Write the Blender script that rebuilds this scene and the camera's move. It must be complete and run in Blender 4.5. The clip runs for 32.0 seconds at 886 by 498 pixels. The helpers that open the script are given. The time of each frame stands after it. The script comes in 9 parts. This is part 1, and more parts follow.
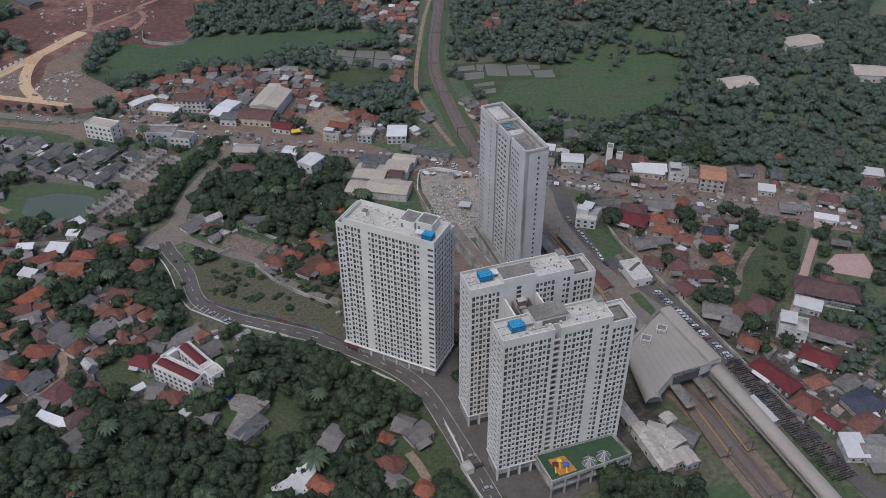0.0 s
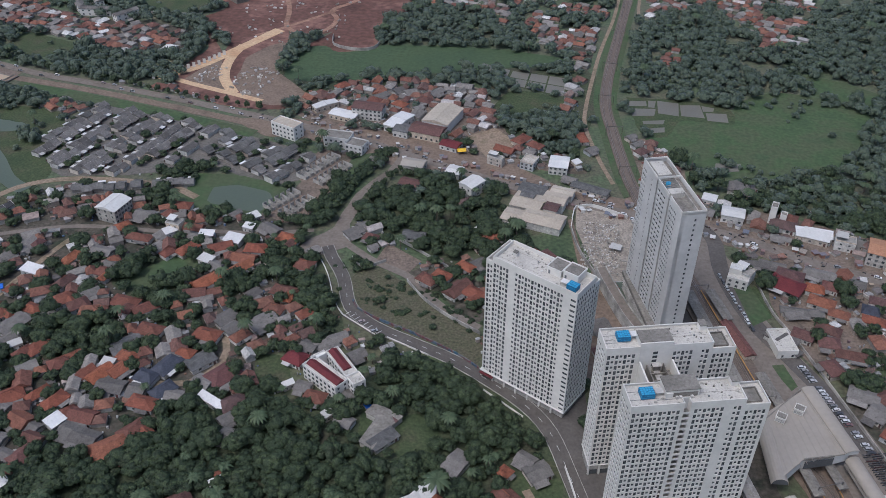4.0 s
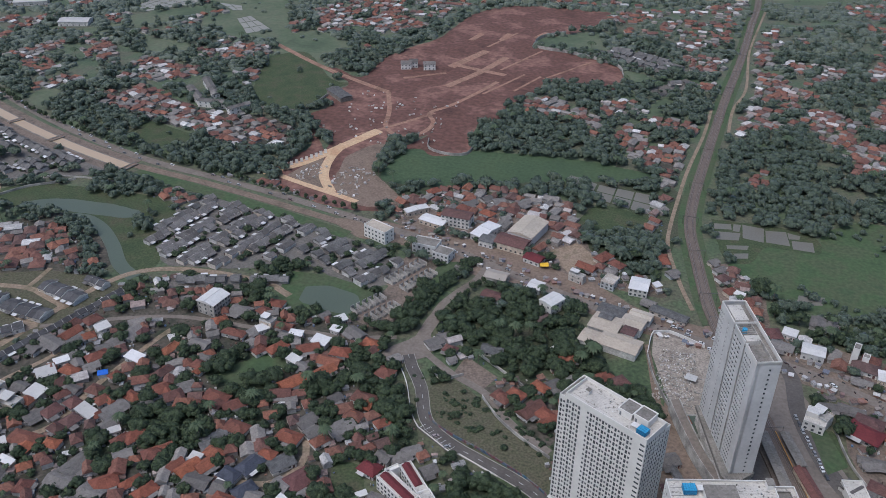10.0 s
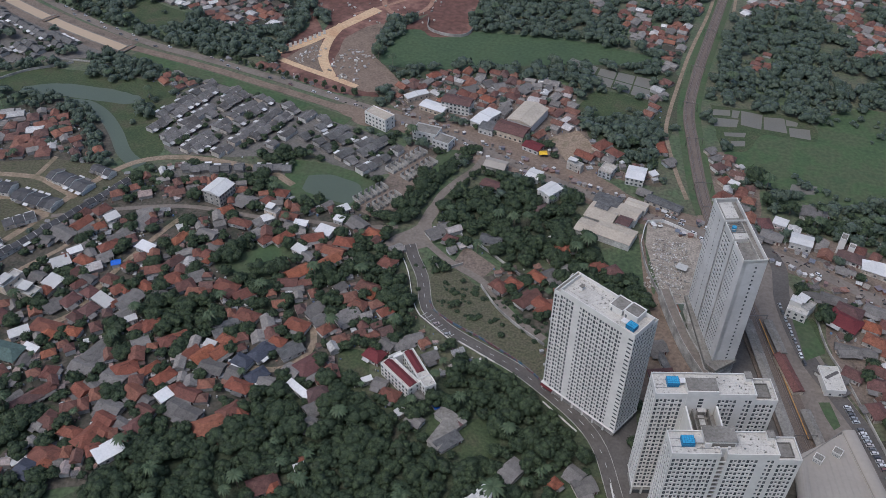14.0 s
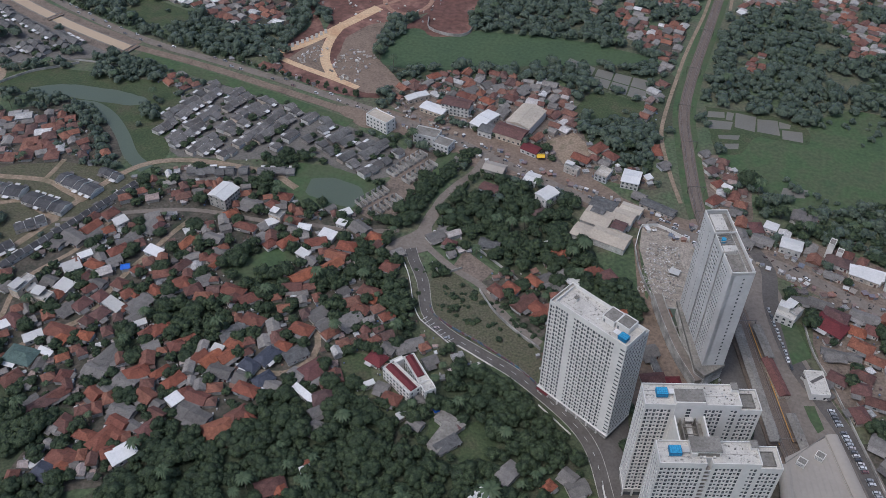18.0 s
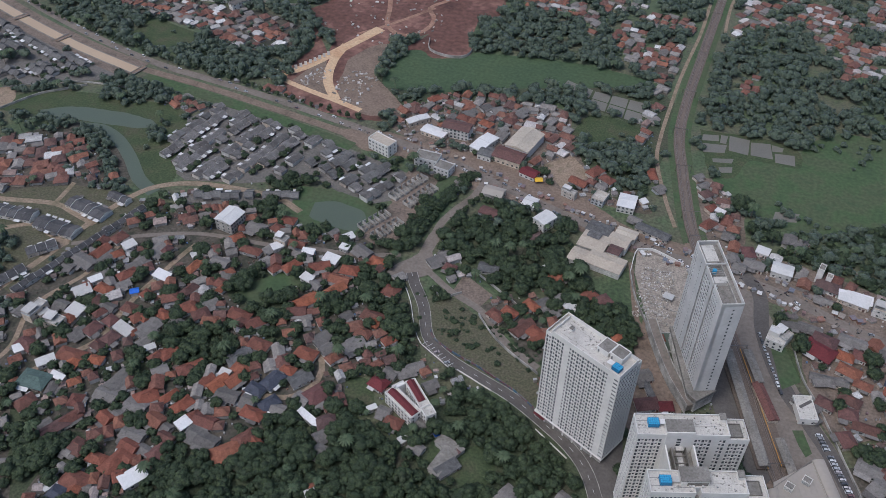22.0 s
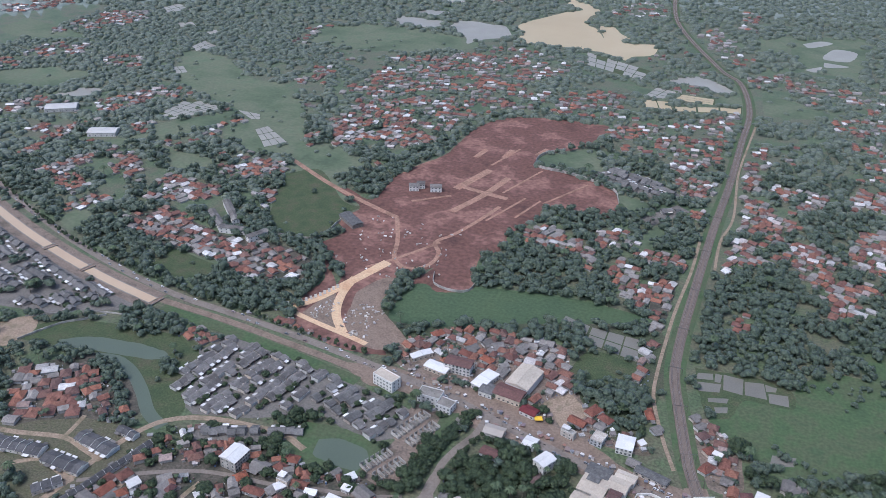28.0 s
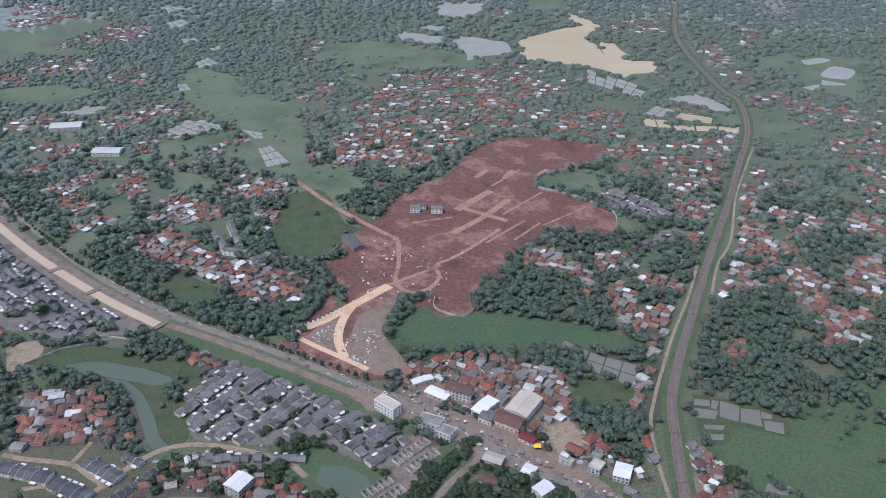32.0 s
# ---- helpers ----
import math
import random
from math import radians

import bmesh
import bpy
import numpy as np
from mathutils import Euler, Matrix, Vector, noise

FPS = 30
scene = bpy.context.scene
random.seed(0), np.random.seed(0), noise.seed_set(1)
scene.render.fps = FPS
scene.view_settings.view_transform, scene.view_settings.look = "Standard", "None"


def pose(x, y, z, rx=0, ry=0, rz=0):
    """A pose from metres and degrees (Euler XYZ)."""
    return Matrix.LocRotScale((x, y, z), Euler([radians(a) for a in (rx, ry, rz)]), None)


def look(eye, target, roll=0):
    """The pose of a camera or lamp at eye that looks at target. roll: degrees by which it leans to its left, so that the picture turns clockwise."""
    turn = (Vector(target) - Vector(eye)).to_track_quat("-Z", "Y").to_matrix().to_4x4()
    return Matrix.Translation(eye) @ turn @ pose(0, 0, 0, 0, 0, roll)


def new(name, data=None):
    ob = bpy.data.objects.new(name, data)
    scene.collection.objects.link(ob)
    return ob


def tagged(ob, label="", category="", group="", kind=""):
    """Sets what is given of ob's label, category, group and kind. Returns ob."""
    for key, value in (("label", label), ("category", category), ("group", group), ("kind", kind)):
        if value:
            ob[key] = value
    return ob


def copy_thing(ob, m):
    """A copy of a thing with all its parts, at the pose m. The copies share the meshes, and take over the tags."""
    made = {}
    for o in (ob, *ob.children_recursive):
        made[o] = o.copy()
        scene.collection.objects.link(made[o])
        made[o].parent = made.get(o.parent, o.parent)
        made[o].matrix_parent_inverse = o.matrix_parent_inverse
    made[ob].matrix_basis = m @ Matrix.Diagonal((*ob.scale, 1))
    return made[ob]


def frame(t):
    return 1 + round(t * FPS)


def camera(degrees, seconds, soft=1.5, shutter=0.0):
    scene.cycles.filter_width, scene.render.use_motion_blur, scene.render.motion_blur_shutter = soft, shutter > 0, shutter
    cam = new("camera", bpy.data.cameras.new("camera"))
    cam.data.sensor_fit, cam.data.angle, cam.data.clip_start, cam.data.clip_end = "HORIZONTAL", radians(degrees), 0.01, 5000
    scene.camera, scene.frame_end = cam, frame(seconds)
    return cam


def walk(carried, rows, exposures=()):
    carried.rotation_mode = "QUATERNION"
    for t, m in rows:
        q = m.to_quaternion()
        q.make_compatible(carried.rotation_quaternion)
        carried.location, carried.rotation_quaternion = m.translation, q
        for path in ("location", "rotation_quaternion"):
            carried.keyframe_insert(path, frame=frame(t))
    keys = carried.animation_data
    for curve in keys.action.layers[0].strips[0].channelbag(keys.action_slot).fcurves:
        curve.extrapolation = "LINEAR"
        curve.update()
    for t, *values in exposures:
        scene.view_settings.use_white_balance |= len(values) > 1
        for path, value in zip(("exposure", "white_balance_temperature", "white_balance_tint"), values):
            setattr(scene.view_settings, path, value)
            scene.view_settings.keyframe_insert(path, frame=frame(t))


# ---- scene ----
cam = camera(55.05, 32.0, soft=0.6)
PATH = (
    (0.0, pose(-0.51, 0.23, 287.18, 54.02, 0.26, -0.85)),
    (0.5, pose(-0.44, 0.25, 290.64, 53.98, 0.20, 0.71)),
    (1.0, pose(-0.38, 0.26, 294.04, 53.93, 0.14, 2.31)),
    (1.5, pose(-0.34, 0.26, 297.37, 53.88, 0.12, 3.93)),
    (2.0, pose(-0.30, 0.24, 300.61, 53.85, 0.09, 5.55)),
    (2.5, pose(-0.25, 0.23, 303.77, 53.81, 0.06, 7.17)),
    (4.5, pose(0.03, 0.18, 316.16, 53.70, -0.21, 13.44)),
    (5.0, pose(0.07, 0.20, 319.23, 54.52, -0.26, 14.97)),
    (5.5, pose(0.11, 0.18, 322.21, 57.68, -0.27, 16.15)),
    (6.0, pose(0.16, 0.16, 325.06, 57.90, -0.31, 17.39)),
    (6.5, pose(0.19, 0.15, 327.95, 57.90, -0.34, 18.53)),
    (7.0, pose(0.19, 0.13, 330.86, 57.89, -0.34, 18.60)),
    (7.5, pose(0.17, 0.12, 333.81, 57.70, -0.32, 18.59)),
    (8.0, pose(0.14, 0.13, 336.80, 55.54, -0.32, 18.59)),
    (8.5, pose(0.11, 0.13, 339.80, 55.51, -0.32, 18.62)),
    (9.0, pose(0.10, 0.12, 342.82, 55.43, -0.33, 18.62)),
    (9.5, pose(0.09, 0.09, 345.83, 56.14, -0.33, 18.62)),
    (10.0, pose(0.07, 0.04, 348.82, 58.33, -0.33, 18.62)),
    (10.5, pose(0.06, -0.01, 351.77, 58.67, -0.33, 18.63)),
    (11.0, pose(0.04, -0.05, 354.68, 57.64, -0.33, 18.64)),
    (11.5, pose(0.01, -0.09, 357.56, 56.24, -0.33, 18.64)),
    (12.0, pose(-0.02, -0.11, 360.41, 54.82, -0.33, 18.65)),
    (12.5, pose(-0.05, -0.14, 363.24, 53.40, -0.34, 18.64)),
    (13.0, pose(-0.09, -0.17, 366.07, 51.98, -0.33, 18.63)),
    (13.5, pose(-0.13, -0.20, 368.92, 50.56, -0.32, 18.61)),
    (14.0, pose(-0.16, -0.23, 371.83, 49.14, -0.31, 18.61)),
    (14.5, pose(-0.17, -0.25, 374.85, 47.95, -0.32, 18.62)),
    (16.5, pose(-0.19, -0.40, 387.11, 47.66, -0.34, 18.65)),
    (17.0, pose(-0.19, -0.42, 390.19, 47.65, -0.34, 18.63)),
    (17.5, pose(-0.18, -0.43, 393.27, 47.63, -0.35, 18.64)),
    (18.0, pose(-0.18, -0.44, 396.35, 47.61, -0.35, 18.63)),
    (18.5, pose(-0.18, -0.46, 399.41, 47.61, -0.35, 18.65)),
    (19.0, pose(-0.17, -0.47, 402.44, 47.59, -0.36, 18.66)),
    (19.5, pose(-0.17, -0.48, 405.42, 47.60, -0.36, 18.65)),
    (20.0, pose(-0.18, -0.50, 408.37, 47.59, -0.36, 18.67)),
    (20.5, pose(-0.19, -0.51, 411.31, 47.58, -0.36, 18.66)),
    (21.0, pose(-0.18, -0.53, 414.27, 47.58, -0.36, 18.69)),
    (21.5, pose(-0.18, -0.54, 417.26, 47.57, -0.36, 18.69)),
    (22.0, pose(-0.18, -0.54, 420.31, 47.57, -0.37, 18.69)),
    (22.5, pose(-0.18, -0.54, 423.45, 47.55, -0.35, 18.68)),
    (23.0, pose(-0.17, -0.53, 426.72, 47.53, -0.37, 18.70)),
    (23.5, pose(-0.15, -0.51, 430.16, 47.49, -0.37, 18.71)),
    (24.0, pose(-0.15, -0.49, 433.80, 47.34, -0.37, 18.71)),
    (24.5, pose(-0.13, -0.45, 437.67, 46.49, -0.38, 18.72)),
    (26.5, pose(0.25, 0.35, 453.45, 52.82, -0.80, 19.32)),
    (27.0, pose(0.26, 0.38, 457.32, 55.98, -0.80, 19.32)),
    (27.5, pose(0.28, 0.41, 460.57, 58.95, -0.80, 19.33)),
    (28.0, pose(0.29, 0.42, 463.64, 60.61, -0.81, 19.33)),
    (28.5, pose(0.30, 0.43, 466.61, 60.95, -0.81, 19.35)),
    (29.0, pose(0.31, 0.44, 469.59, 60.94, -0.81, 19.36)),
    (29.5, pose(0.31, 0.46, 472.59, 60.94, -0.82, 19.37)),
    (30.0, pose(0.32, 0.48, 475.61, 60.92, -0.82, 19.39)),
    (30.5, pose(0.32, 0.49, 478.66, 60.91, -0.82, 19.40)),
    (31.0, pose(0.32, 0.51, 481.75, 60.91, -0.84, 19.41)),
    (31.5, pose(0.32, 0.51, 484.87, 60.90, -0.83, 19.42)),
    (32.0, pose(0.31, 0.51, 488.01, 60.89, -0.81, 19.40)),
)
EXPOSURES = ((0.0, 0.22, 5830, 12), (5.0, 0.41, 5720, 11), (12.5, 0.41, 5720, 11), (14.0, 0.33, 5760, 11), (22.0, 0.36, 5750, 11), (24.5, 0.43, 5730, 11), (26.5, 0.61, 5630, 12), (28.0, 0.88, 5480, 13), (32.0, 0.88, 5480, 13))
walk(cam, PATH, EXPOSURES)

# ---- light: a bright overcast sky, with a weak, very wide sun ----
SUN_UP, SUN_TURN = radians(62), radians(215)
world = bpy.data.worlds.new("overcast_sky")
scene.world = world
world.use_nodes = True
wt = world.node_tree
sky = wt.nodes.new("ShaderNodeTexSky")
sky.sky_type, sky.sun_disc = "NISHITA", False
sky.sun_elevation, sky.sun_rotation = SUN_UP, SUN_TURN
sky.dust_density, sky.air_density = 4.0, 1.2
wt.links.new(sky.outputs[0], wt.nodes["Background"].inputs[0])
wt.nodes["Background"].inputs[1].default_value = 0.1
sun_data = bpy.data.lights.new("sun", "SUN")
sun_data.energy, sun_data.angle, sun_data.color = 0.95, radians(25), (1.0, 0.97, 0.93)
sun = new("sun", sun_data)
sun.matrix_basis = look((0, 0, 900), (-math.sin(SUN_TURN) * math.cos(SUN_UP), -math.cos(SUN_TURN) * math.cos(SUN_UP), 900 - math.sin(SUN_UP)))


# ---- materials ----
def mat(name, palette, rough=0.85, metal=0.0, by="place", wide=0.05, fine=0.9, grain=0.25, stain=0.0, bump=0.15, sheen=0.0, spec=0.3, patch=0.0, speck=0.0, relief=0.3):
    """A surface whose colour runs through palette, by the place, by the object or by the loose piece, with fine grain, stains and relief."""
    m = bpy.data.materials.new(name)
    m.use_nodes = True
    nt = m.node_tree
    N, L = nt.nodes, nt.links
    b = N["Principled BSDF"]
    geo = N.new("ShaderNodeNewGeometry")
    n1 = N.new("ShaderNodeTexNoise")
    n1.inputs["Scale"].default_value, n1.inputs["Detail"].default_value, n1.inputs["Roughness"].default_value = wide, 4.0, 0.6
    L.new(geo.outputs["Position"], n1.inputs["Vector"])
    n2 = N.new("ShaderNodeTexNoise")
    n2.inputs["Scale"].default_value, n2.inputs["Detail"].default_value = fine, 3.0
    L.new(geo.outputs["Position"], n2.inputs["Vector"])
    ramp = N.new("ShaderNodeValToRGB")
    els = ramp.color_ramp.elements
    k = len(palette)
    lo, hi = (0.32, 0.68) if by == "place" else (0.0, 1.0)
    while len(els) < max(k, 2):
        els.new(0.5)
    for i in range(len(els)):
        els[i].position = lo + (hi - lo) * i / max(k - 1, 1)
        els[i].color = (*palette[min(i, k - 1)], 1)
    if by == "object":
        oi = N.new("ShaderNodeObjectInfo")
        L.new(oi.outputs["Random"], ramp.inputs[0])
    elif by == "piece":
        L.new(geo.outputs["Random Per Island"], ramp.inputs[0])
    else:
        L.new(n1.outputs[0], ramp.inputs[0])
    col = ramp.outputs[0]

    def times(source, lo_in, hi_in, lo_out, hi_out, col):
        mr = N.new("ShaderNodeMapRange")
        for j, v in enumerate((lo_in, hi_in, lo_out, hi_out)):
            mr.inputs[j + 1].default_value = v
        L.new(source, mr.inputs[0])
        mx = N.new("ShaderNodeMix")
        mx.data_type, mx.blend_type = "RGBA", "MULTIPLY"
        mx.inputs[0].default_value = 1.0
        L.new(col, mx.inputs[6])
        L.new(mr.outputs[0], mx.inputs[7])
        return mx.outputs[2]

    col = times(n2.outputs[0], 0.3, 0.7, 1 - grain, 1 + grain, col)
    if stain:
        col = times(n1.outputs[0], 0.35, 0.62, 1 - stain, 1 + 0.3 * stain, col)
    if speck:
        n3 = N.new("ShaderNodeTexNoise")
        n3.inputs["Scale"].default_value, n3.inputs["Detail"].default_value, n3.inputs["Roughness"].default_value = 0.55, 7.0, 0.62
        L.new(geo.outputs["Position"], n3.inputs["Vector"])
        col = times(n3.outputs[0], 0.56, 0.68, 1.0, 1 - speck, col)
    if patch:
        vo = N.new("ShaderNodeTexVoronoi")
        vo.distance = "CHEBYCHEV"
        vo.inputs["Scale"].default_value = 0.75
        L.new(geo.outputs["Position"], vo.inputs["Vector"])
        col = times(vo.outputs["Color"], 0.25, 0.75, 1 - patch, 1 + patch, col)
    L.new(col, b.inputs["Base Color"])
    b.inputs["Roughness"].default_value, b.inputs["Metallic"].default_value = rough, metal
    b.inputs["Specular IOR Level"].default_value = spec
    # bluish sheen stands in for haze on ground, far grass and leaves
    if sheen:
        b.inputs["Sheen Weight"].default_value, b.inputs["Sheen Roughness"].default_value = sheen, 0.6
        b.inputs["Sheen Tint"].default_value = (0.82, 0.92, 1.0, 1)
    if bump:
        bp = N.new("ShaderNodeBump")
        bp.inputs["Strength"].default_value, bp.inputs["Distance"].default_value = bump, relief
        L.new(n2.outputs[0], bp.inputs["Height"])
        L.new(bp.outputs[0], b.inputs["Normal"])
    return m


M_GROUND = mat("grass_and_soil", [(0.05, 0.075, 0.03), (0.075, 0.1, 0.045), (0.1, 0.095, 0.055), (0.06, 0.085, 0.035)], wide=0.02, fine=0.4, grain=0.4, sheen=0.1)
M_YARD = mat("trodden_earth", [(0.04, 0.044, 0.028), (0.1, 0.084, 0.066), (0.062, 0.058, 0.043), (0.036, 0.044, 0.026)], wide=0.06, fine=0.5, grain=0.35)
M_GRASS = mat("meadow_grass", [(0.042, 0.062, 0.028), (0.06, 0.078, 0.035), (0.08, 0.078, 0.045)], wide=0.06, fine=0.6, grain=0.35)
M_RICE = mat("rice_field", [(0.052, 0.082, 0.042), (0.062, 0.094, 0.046), (0.07, 0.098, 0.046)], wide=0.015, fine=0.3, grain=0.2)
M_FIELD = mat("wet_meadow", [(0.05, 0.08, 0.038), (0.064, 0.1, 0.043), (0.076, 0.094, 0.048), (0.056, 0.088, 0.041)], wide=0.03, fine=0.35, grain=0.2)
# meadow grass for far land only, its colour paled to carry haze
M_PLAIN = mat("far_grass_painted_haze", [(0.08, 0.11, 0.06), (0.1, 0.13, 0.07), (0.12, 0.132, 0.08), (0.088, 0.118, 0.064)], wide=0.012, fine=0.2, grain=0.15, stain=0.2, sheen=0.03)
M_RED = mat("red_laterite_earth", [(0.125, 0.064, 0.05), (0.165, 0.082, 0.062), (0.138, 0.07, 0.055), (0.215, 0.115, 0.088), (0.13, 0.068, 0.053)], wide=0.018, fine=0.2, grain=0.3, stain=0.3, bump=0.4)
M_SAND = mat("pale_sand_fill", [(0.47, 0.29, 0.165), (0.55, 0.39, 0.24), (0.5, 0.32, 0.19)], wide=0.05, fine=0.5, grain=0.15)
M_SAND2 = mat("pale_orange_graded_earth", [(0.27, 0.155, 0.105), (0.33, 0.2, 0.14), (0.24, 0.13, 0.09)], wide=0.04, fine=0.4, grain=0.25, stain=0.3)
M_DIRT = mat("bare_brown_dirt", [(0.2, 0.15, 0.1), (0.28, 0.21, 0.15), (0.16, 0.13, 0.08)], wide=0.06, fine=0.6, grain=0.25)
M_ASPHALT = mat("worn_asphalt", [(0.088, 0.078, 0.07), (0.125, 0.111, 0.098)], wide=0.08, fine=0.7, grain=0.15, bump=0.05)
M_DUSTY = mat("dusty_concrete_road", [(0.145, 0.12, 0.099), (0.2, 0.168, 0.14), (0.17, 0.142, 0.118)], wide=0.05, fine=0.5, grain=0.15, bump=0.05)
M_LINE = mat("white_road_paint", [(0.7, 0.7, 0.68)], grain=0.1, bump=0)
M_BALLAST = mat("brown_track_ballast", [(0.135, 0.104, 0.083), (0.17, 0.135, 0.11)], wide=0.1, fine=2.0, grain=0.3, bump=0.4)
M_STREET = mat("pale_grey_estate_paving", [(0.125, 0.113, 0.098), (0.155, 0.141, 0.124), (0.138, 0.125, 0.11)], wide=0.06, fine=0.6, grain=0.25, stain=0.2, bump=0.05)
M_STEEL = mat("rail_steel", [(0.3, 0.27, 0.25)], rough=0.35, metal=0.9, grain=0.1, bump=0)
M_WATER = mat("pond_water", [(0.085, 0.104, 0.074), (0.1, 0.12, 0.086)], rough=0.35, wide=0.01, grain=0.08, bump=0.02, spec=0.3)
M_CANAL = mat("silty_canal_water", [(0.42, 0.3, 0.19), (0.46, 0.34, 0.22)], rough=0.3, wide=0.01, grain=0.05, bump=0.02, spec=0.4)
M_LAKE = mat("silty_lake_water", [(0.38, 0.305, 0.19), (0.43, 0.35, 0.225)], rough=0.5, wide=0.004, grain=0.05, bump=0.02, spec=0.15)
M_PADDY = mat("flooded_paddy", [(0.24, 0.225, 0.19), (0.3, 0.28, 0.235)], rough=0.35, wide=0.02, grain=0.1, bump=0.02, spec=0.2)
M_MUD = mat("trodden_brown_mud", [(0.155, 0.112, 0.083), (0.205, 0.152, 0.115), (0.135, 0.1, 0.074)], wide=0.04, fine=0.5, grain=0.25, patch=0.03)
M_POOL = mat("dark_fish_pond", [(0.15, 0.14, 0.118), (0.18, 0.168, 0.142)], rough=0.45, wide=0.02, grain=0.1, bump=0.02, spec=0.2)
# ground colour darkened to paint in the shade of the crowns
M_FLOOR = mat("painted_shade_floor", [(0.05, 0.062, 0.034), (0.062, 0.075, 0.04), (0.072, 0.068, 0.045)], wide=0.05, fine=0.7, grain=0.4)
M_BRICKP = mat("brown_platform_paving", [(0.13, 0.1, 0.08), (0.165, 0.13, 0.105)], wide=0.1, fine=1.0, grain=0.2)
M_STAINW = mat("stained_pale_sheet", [(0.46, 0.41, 0.35), (0.4, 0.355, 0.3), (0.5, 0.45, 0.39)], wide=0.3, fine=1.2, grain=0.1, stain=0.1, speck=0.35)
M_ROUGH = mat("dry_rough_grass", [(0.07, 0.075, 0.042), (0.1, 0.09, 0.058), (0.085, 0.085, 0.048), (0.12, 0.1, 0.07)], wide=0.08, fine=0.7, grain=0.4)
M_TOWN = mat("dusty_town_yards", [(0.135, 0.103, 0.08), (0.195, 0.15, 0.118), (0.155, 0.12, 0.094), (0.095, 0.08, 0.058)], wide=0.06, fine=0.6, grain=0.3, patch=0.03)
M_CONC = mat("weathered_concrete", [(0.33, 0.31, 0.28), (0.42, 0.395, 0.355)], wide=0.12, fine=1.2, grain=0.15, stain=0.35)
M_ROOFC = mat("stained_roof_screed", [(0.47, 0.435, 0.385), (0.53, 0.495, 0.44), (0.5, 0.465, 0.41)], wide=0.12, fine=1.4, grain=0.12, stain=0.1, speck=0.6)
# weathered slab tone, also painted where pits and open storeys are in shade
M_DARKC = mat("dark_slab_and_painted_shade", [(0.19, 0.172, 0.148), (0.24, 0.22, 0.192)], wide=0.1, fine=0.9, grain=0.2, stain=0.15, patch=0.05, speck=0.3)
M_WHITE = mat("white_facade_paint", [(0.64, 0.614, 0.57), (0.69, 0.662, 0.615)], wide=0.08, fine=0.7, grain=0.04, stain=0.06, bump=0.03, rough=0.7)
M_GREYP = mat("pale_grey_facade_paint", [(0.53, 0.515, 0.492), (0.58, 0.564, 0.54)], wide=0.06, fine=0.7, grain=0.04, stain=0.1, bump=0.03, rough=0.7)
M_GLASS = mat("dark_window_glass", [(0.045, 0.05, 0.056), (0.075, 0.08, 0.085), (0.15, 0.15, 0.15), (0.06, 0.065, 0.07)], by="piece", rough=0.12, grain=0.1, bump=0, spec=0.6)
M_PANE = mat("dark_window_pane", [(0.045, 0.05, 0.056), (0.075, 0.08, 0.085), (0.14, 0.14, 0.14), (0.06, 0.065, 0.07)], by="object", rough=0.12, grain=0.1, bump=0, spec=0.6)
M_FRAME = mat("grey_aluminium_frames", [(0.16, 0.165, 0.17)], rough=0.5, grain=0.05, bump=0)
M_PLOT = mat("pale_trodden_rubble", [(0.25, 0.21, 0.168), (0.35, 0.3, 0.245), (0.2, 0.168, 0.138)], wide=0.07, fine=0.8, grain=0.3, stain=0.2, speck=0.4)
M_RIB = mat("dark_blue_tank_ribs", [(0.02, 0.13, 0.26), (0.025, 0.16, 0.3)], rough=0.5, fine=1.5, grain=0.15)
M_TANK = mat("blue_fibreglass_tank", [(0.045, 0.27, 0.46), (0.06, 0.32, 0.52)], rough=0.45, fine=1.5, grain=0.15)
M_TILE = mat("clay_roof_tiles", [(0.23, 0.078, 0.048), (0.15, 0.064, 0.05), (0.29, 0.1, 0.054), (0.12, 0.06, 0.05), (0.25, 0.085, 0.05), (0.105, 0.058, 0.05), (0.31, 0.115, 0.062)], by="object", wide=0.25, fine=1.6, grain=0.22, stain=0.22, bump=0.3, patch=0.08, speck=0.3)
M_ASB = mat("grey_fibre_cement_sheet", [(0.135, 0.124, 0.113), (0.195, 0.178, 0.162), (0.11, 0.1, 0.092), (0.24, 0.22, 0.2)], by="object", wide=0.25, fine=1.6, grain=0.15, stain=0.15, bump=0.25, patch=0.08, speck=0.3)
M_DARKSHED = mat("dark_sheet_roof", [(0.1, 0.098, 0.095), (0.14, 0.135, 0.13)], by="object", wide=0.3, fine=1.5, grain=0.2, stain=0.3, bump=0.3, patch=0.08, speck=0.25)
M_BROWN = mat("brown_concrete_tiles", [(0.125, 0.066, 0.058), (0.165, 0.075, 0.064), (0.1, 0.07, 0.064), (0.14, 0.06, 0.056)], by="object", wide=0.3, fine=1.5, grain=0.2, stain=0.2, bump=0.3, patch=0.07, speck=0.25)
M_MAROON = mat("maroon_roof_tiles", [(0.12, 0.026, 0.03), (0.15, 0.034, 0.036)], by="object", wide=0.3, fine=1.5, grain=0.15, stain=0.15, bump=0.25)
M_NAVY = mat("navy_roof_tiles", [(0.05, 0.055, 0.075), (0.065, 0.07, 0.09)], by="object", wide=0.3, fine=1.5, grain=0.2, stain=0.2, bump=0.3, patch=0.07, speck=0.25)
M_GREENR = mat("dull_green_roof_tiles", [(0.09, 0.13, 0.115), (0.11, 0.15, 0.13)], by="object", wide=0.3, fine=1.5, grain=0.2, stain=0.25, bump=0.3, patch=0.07, speck=0.25)
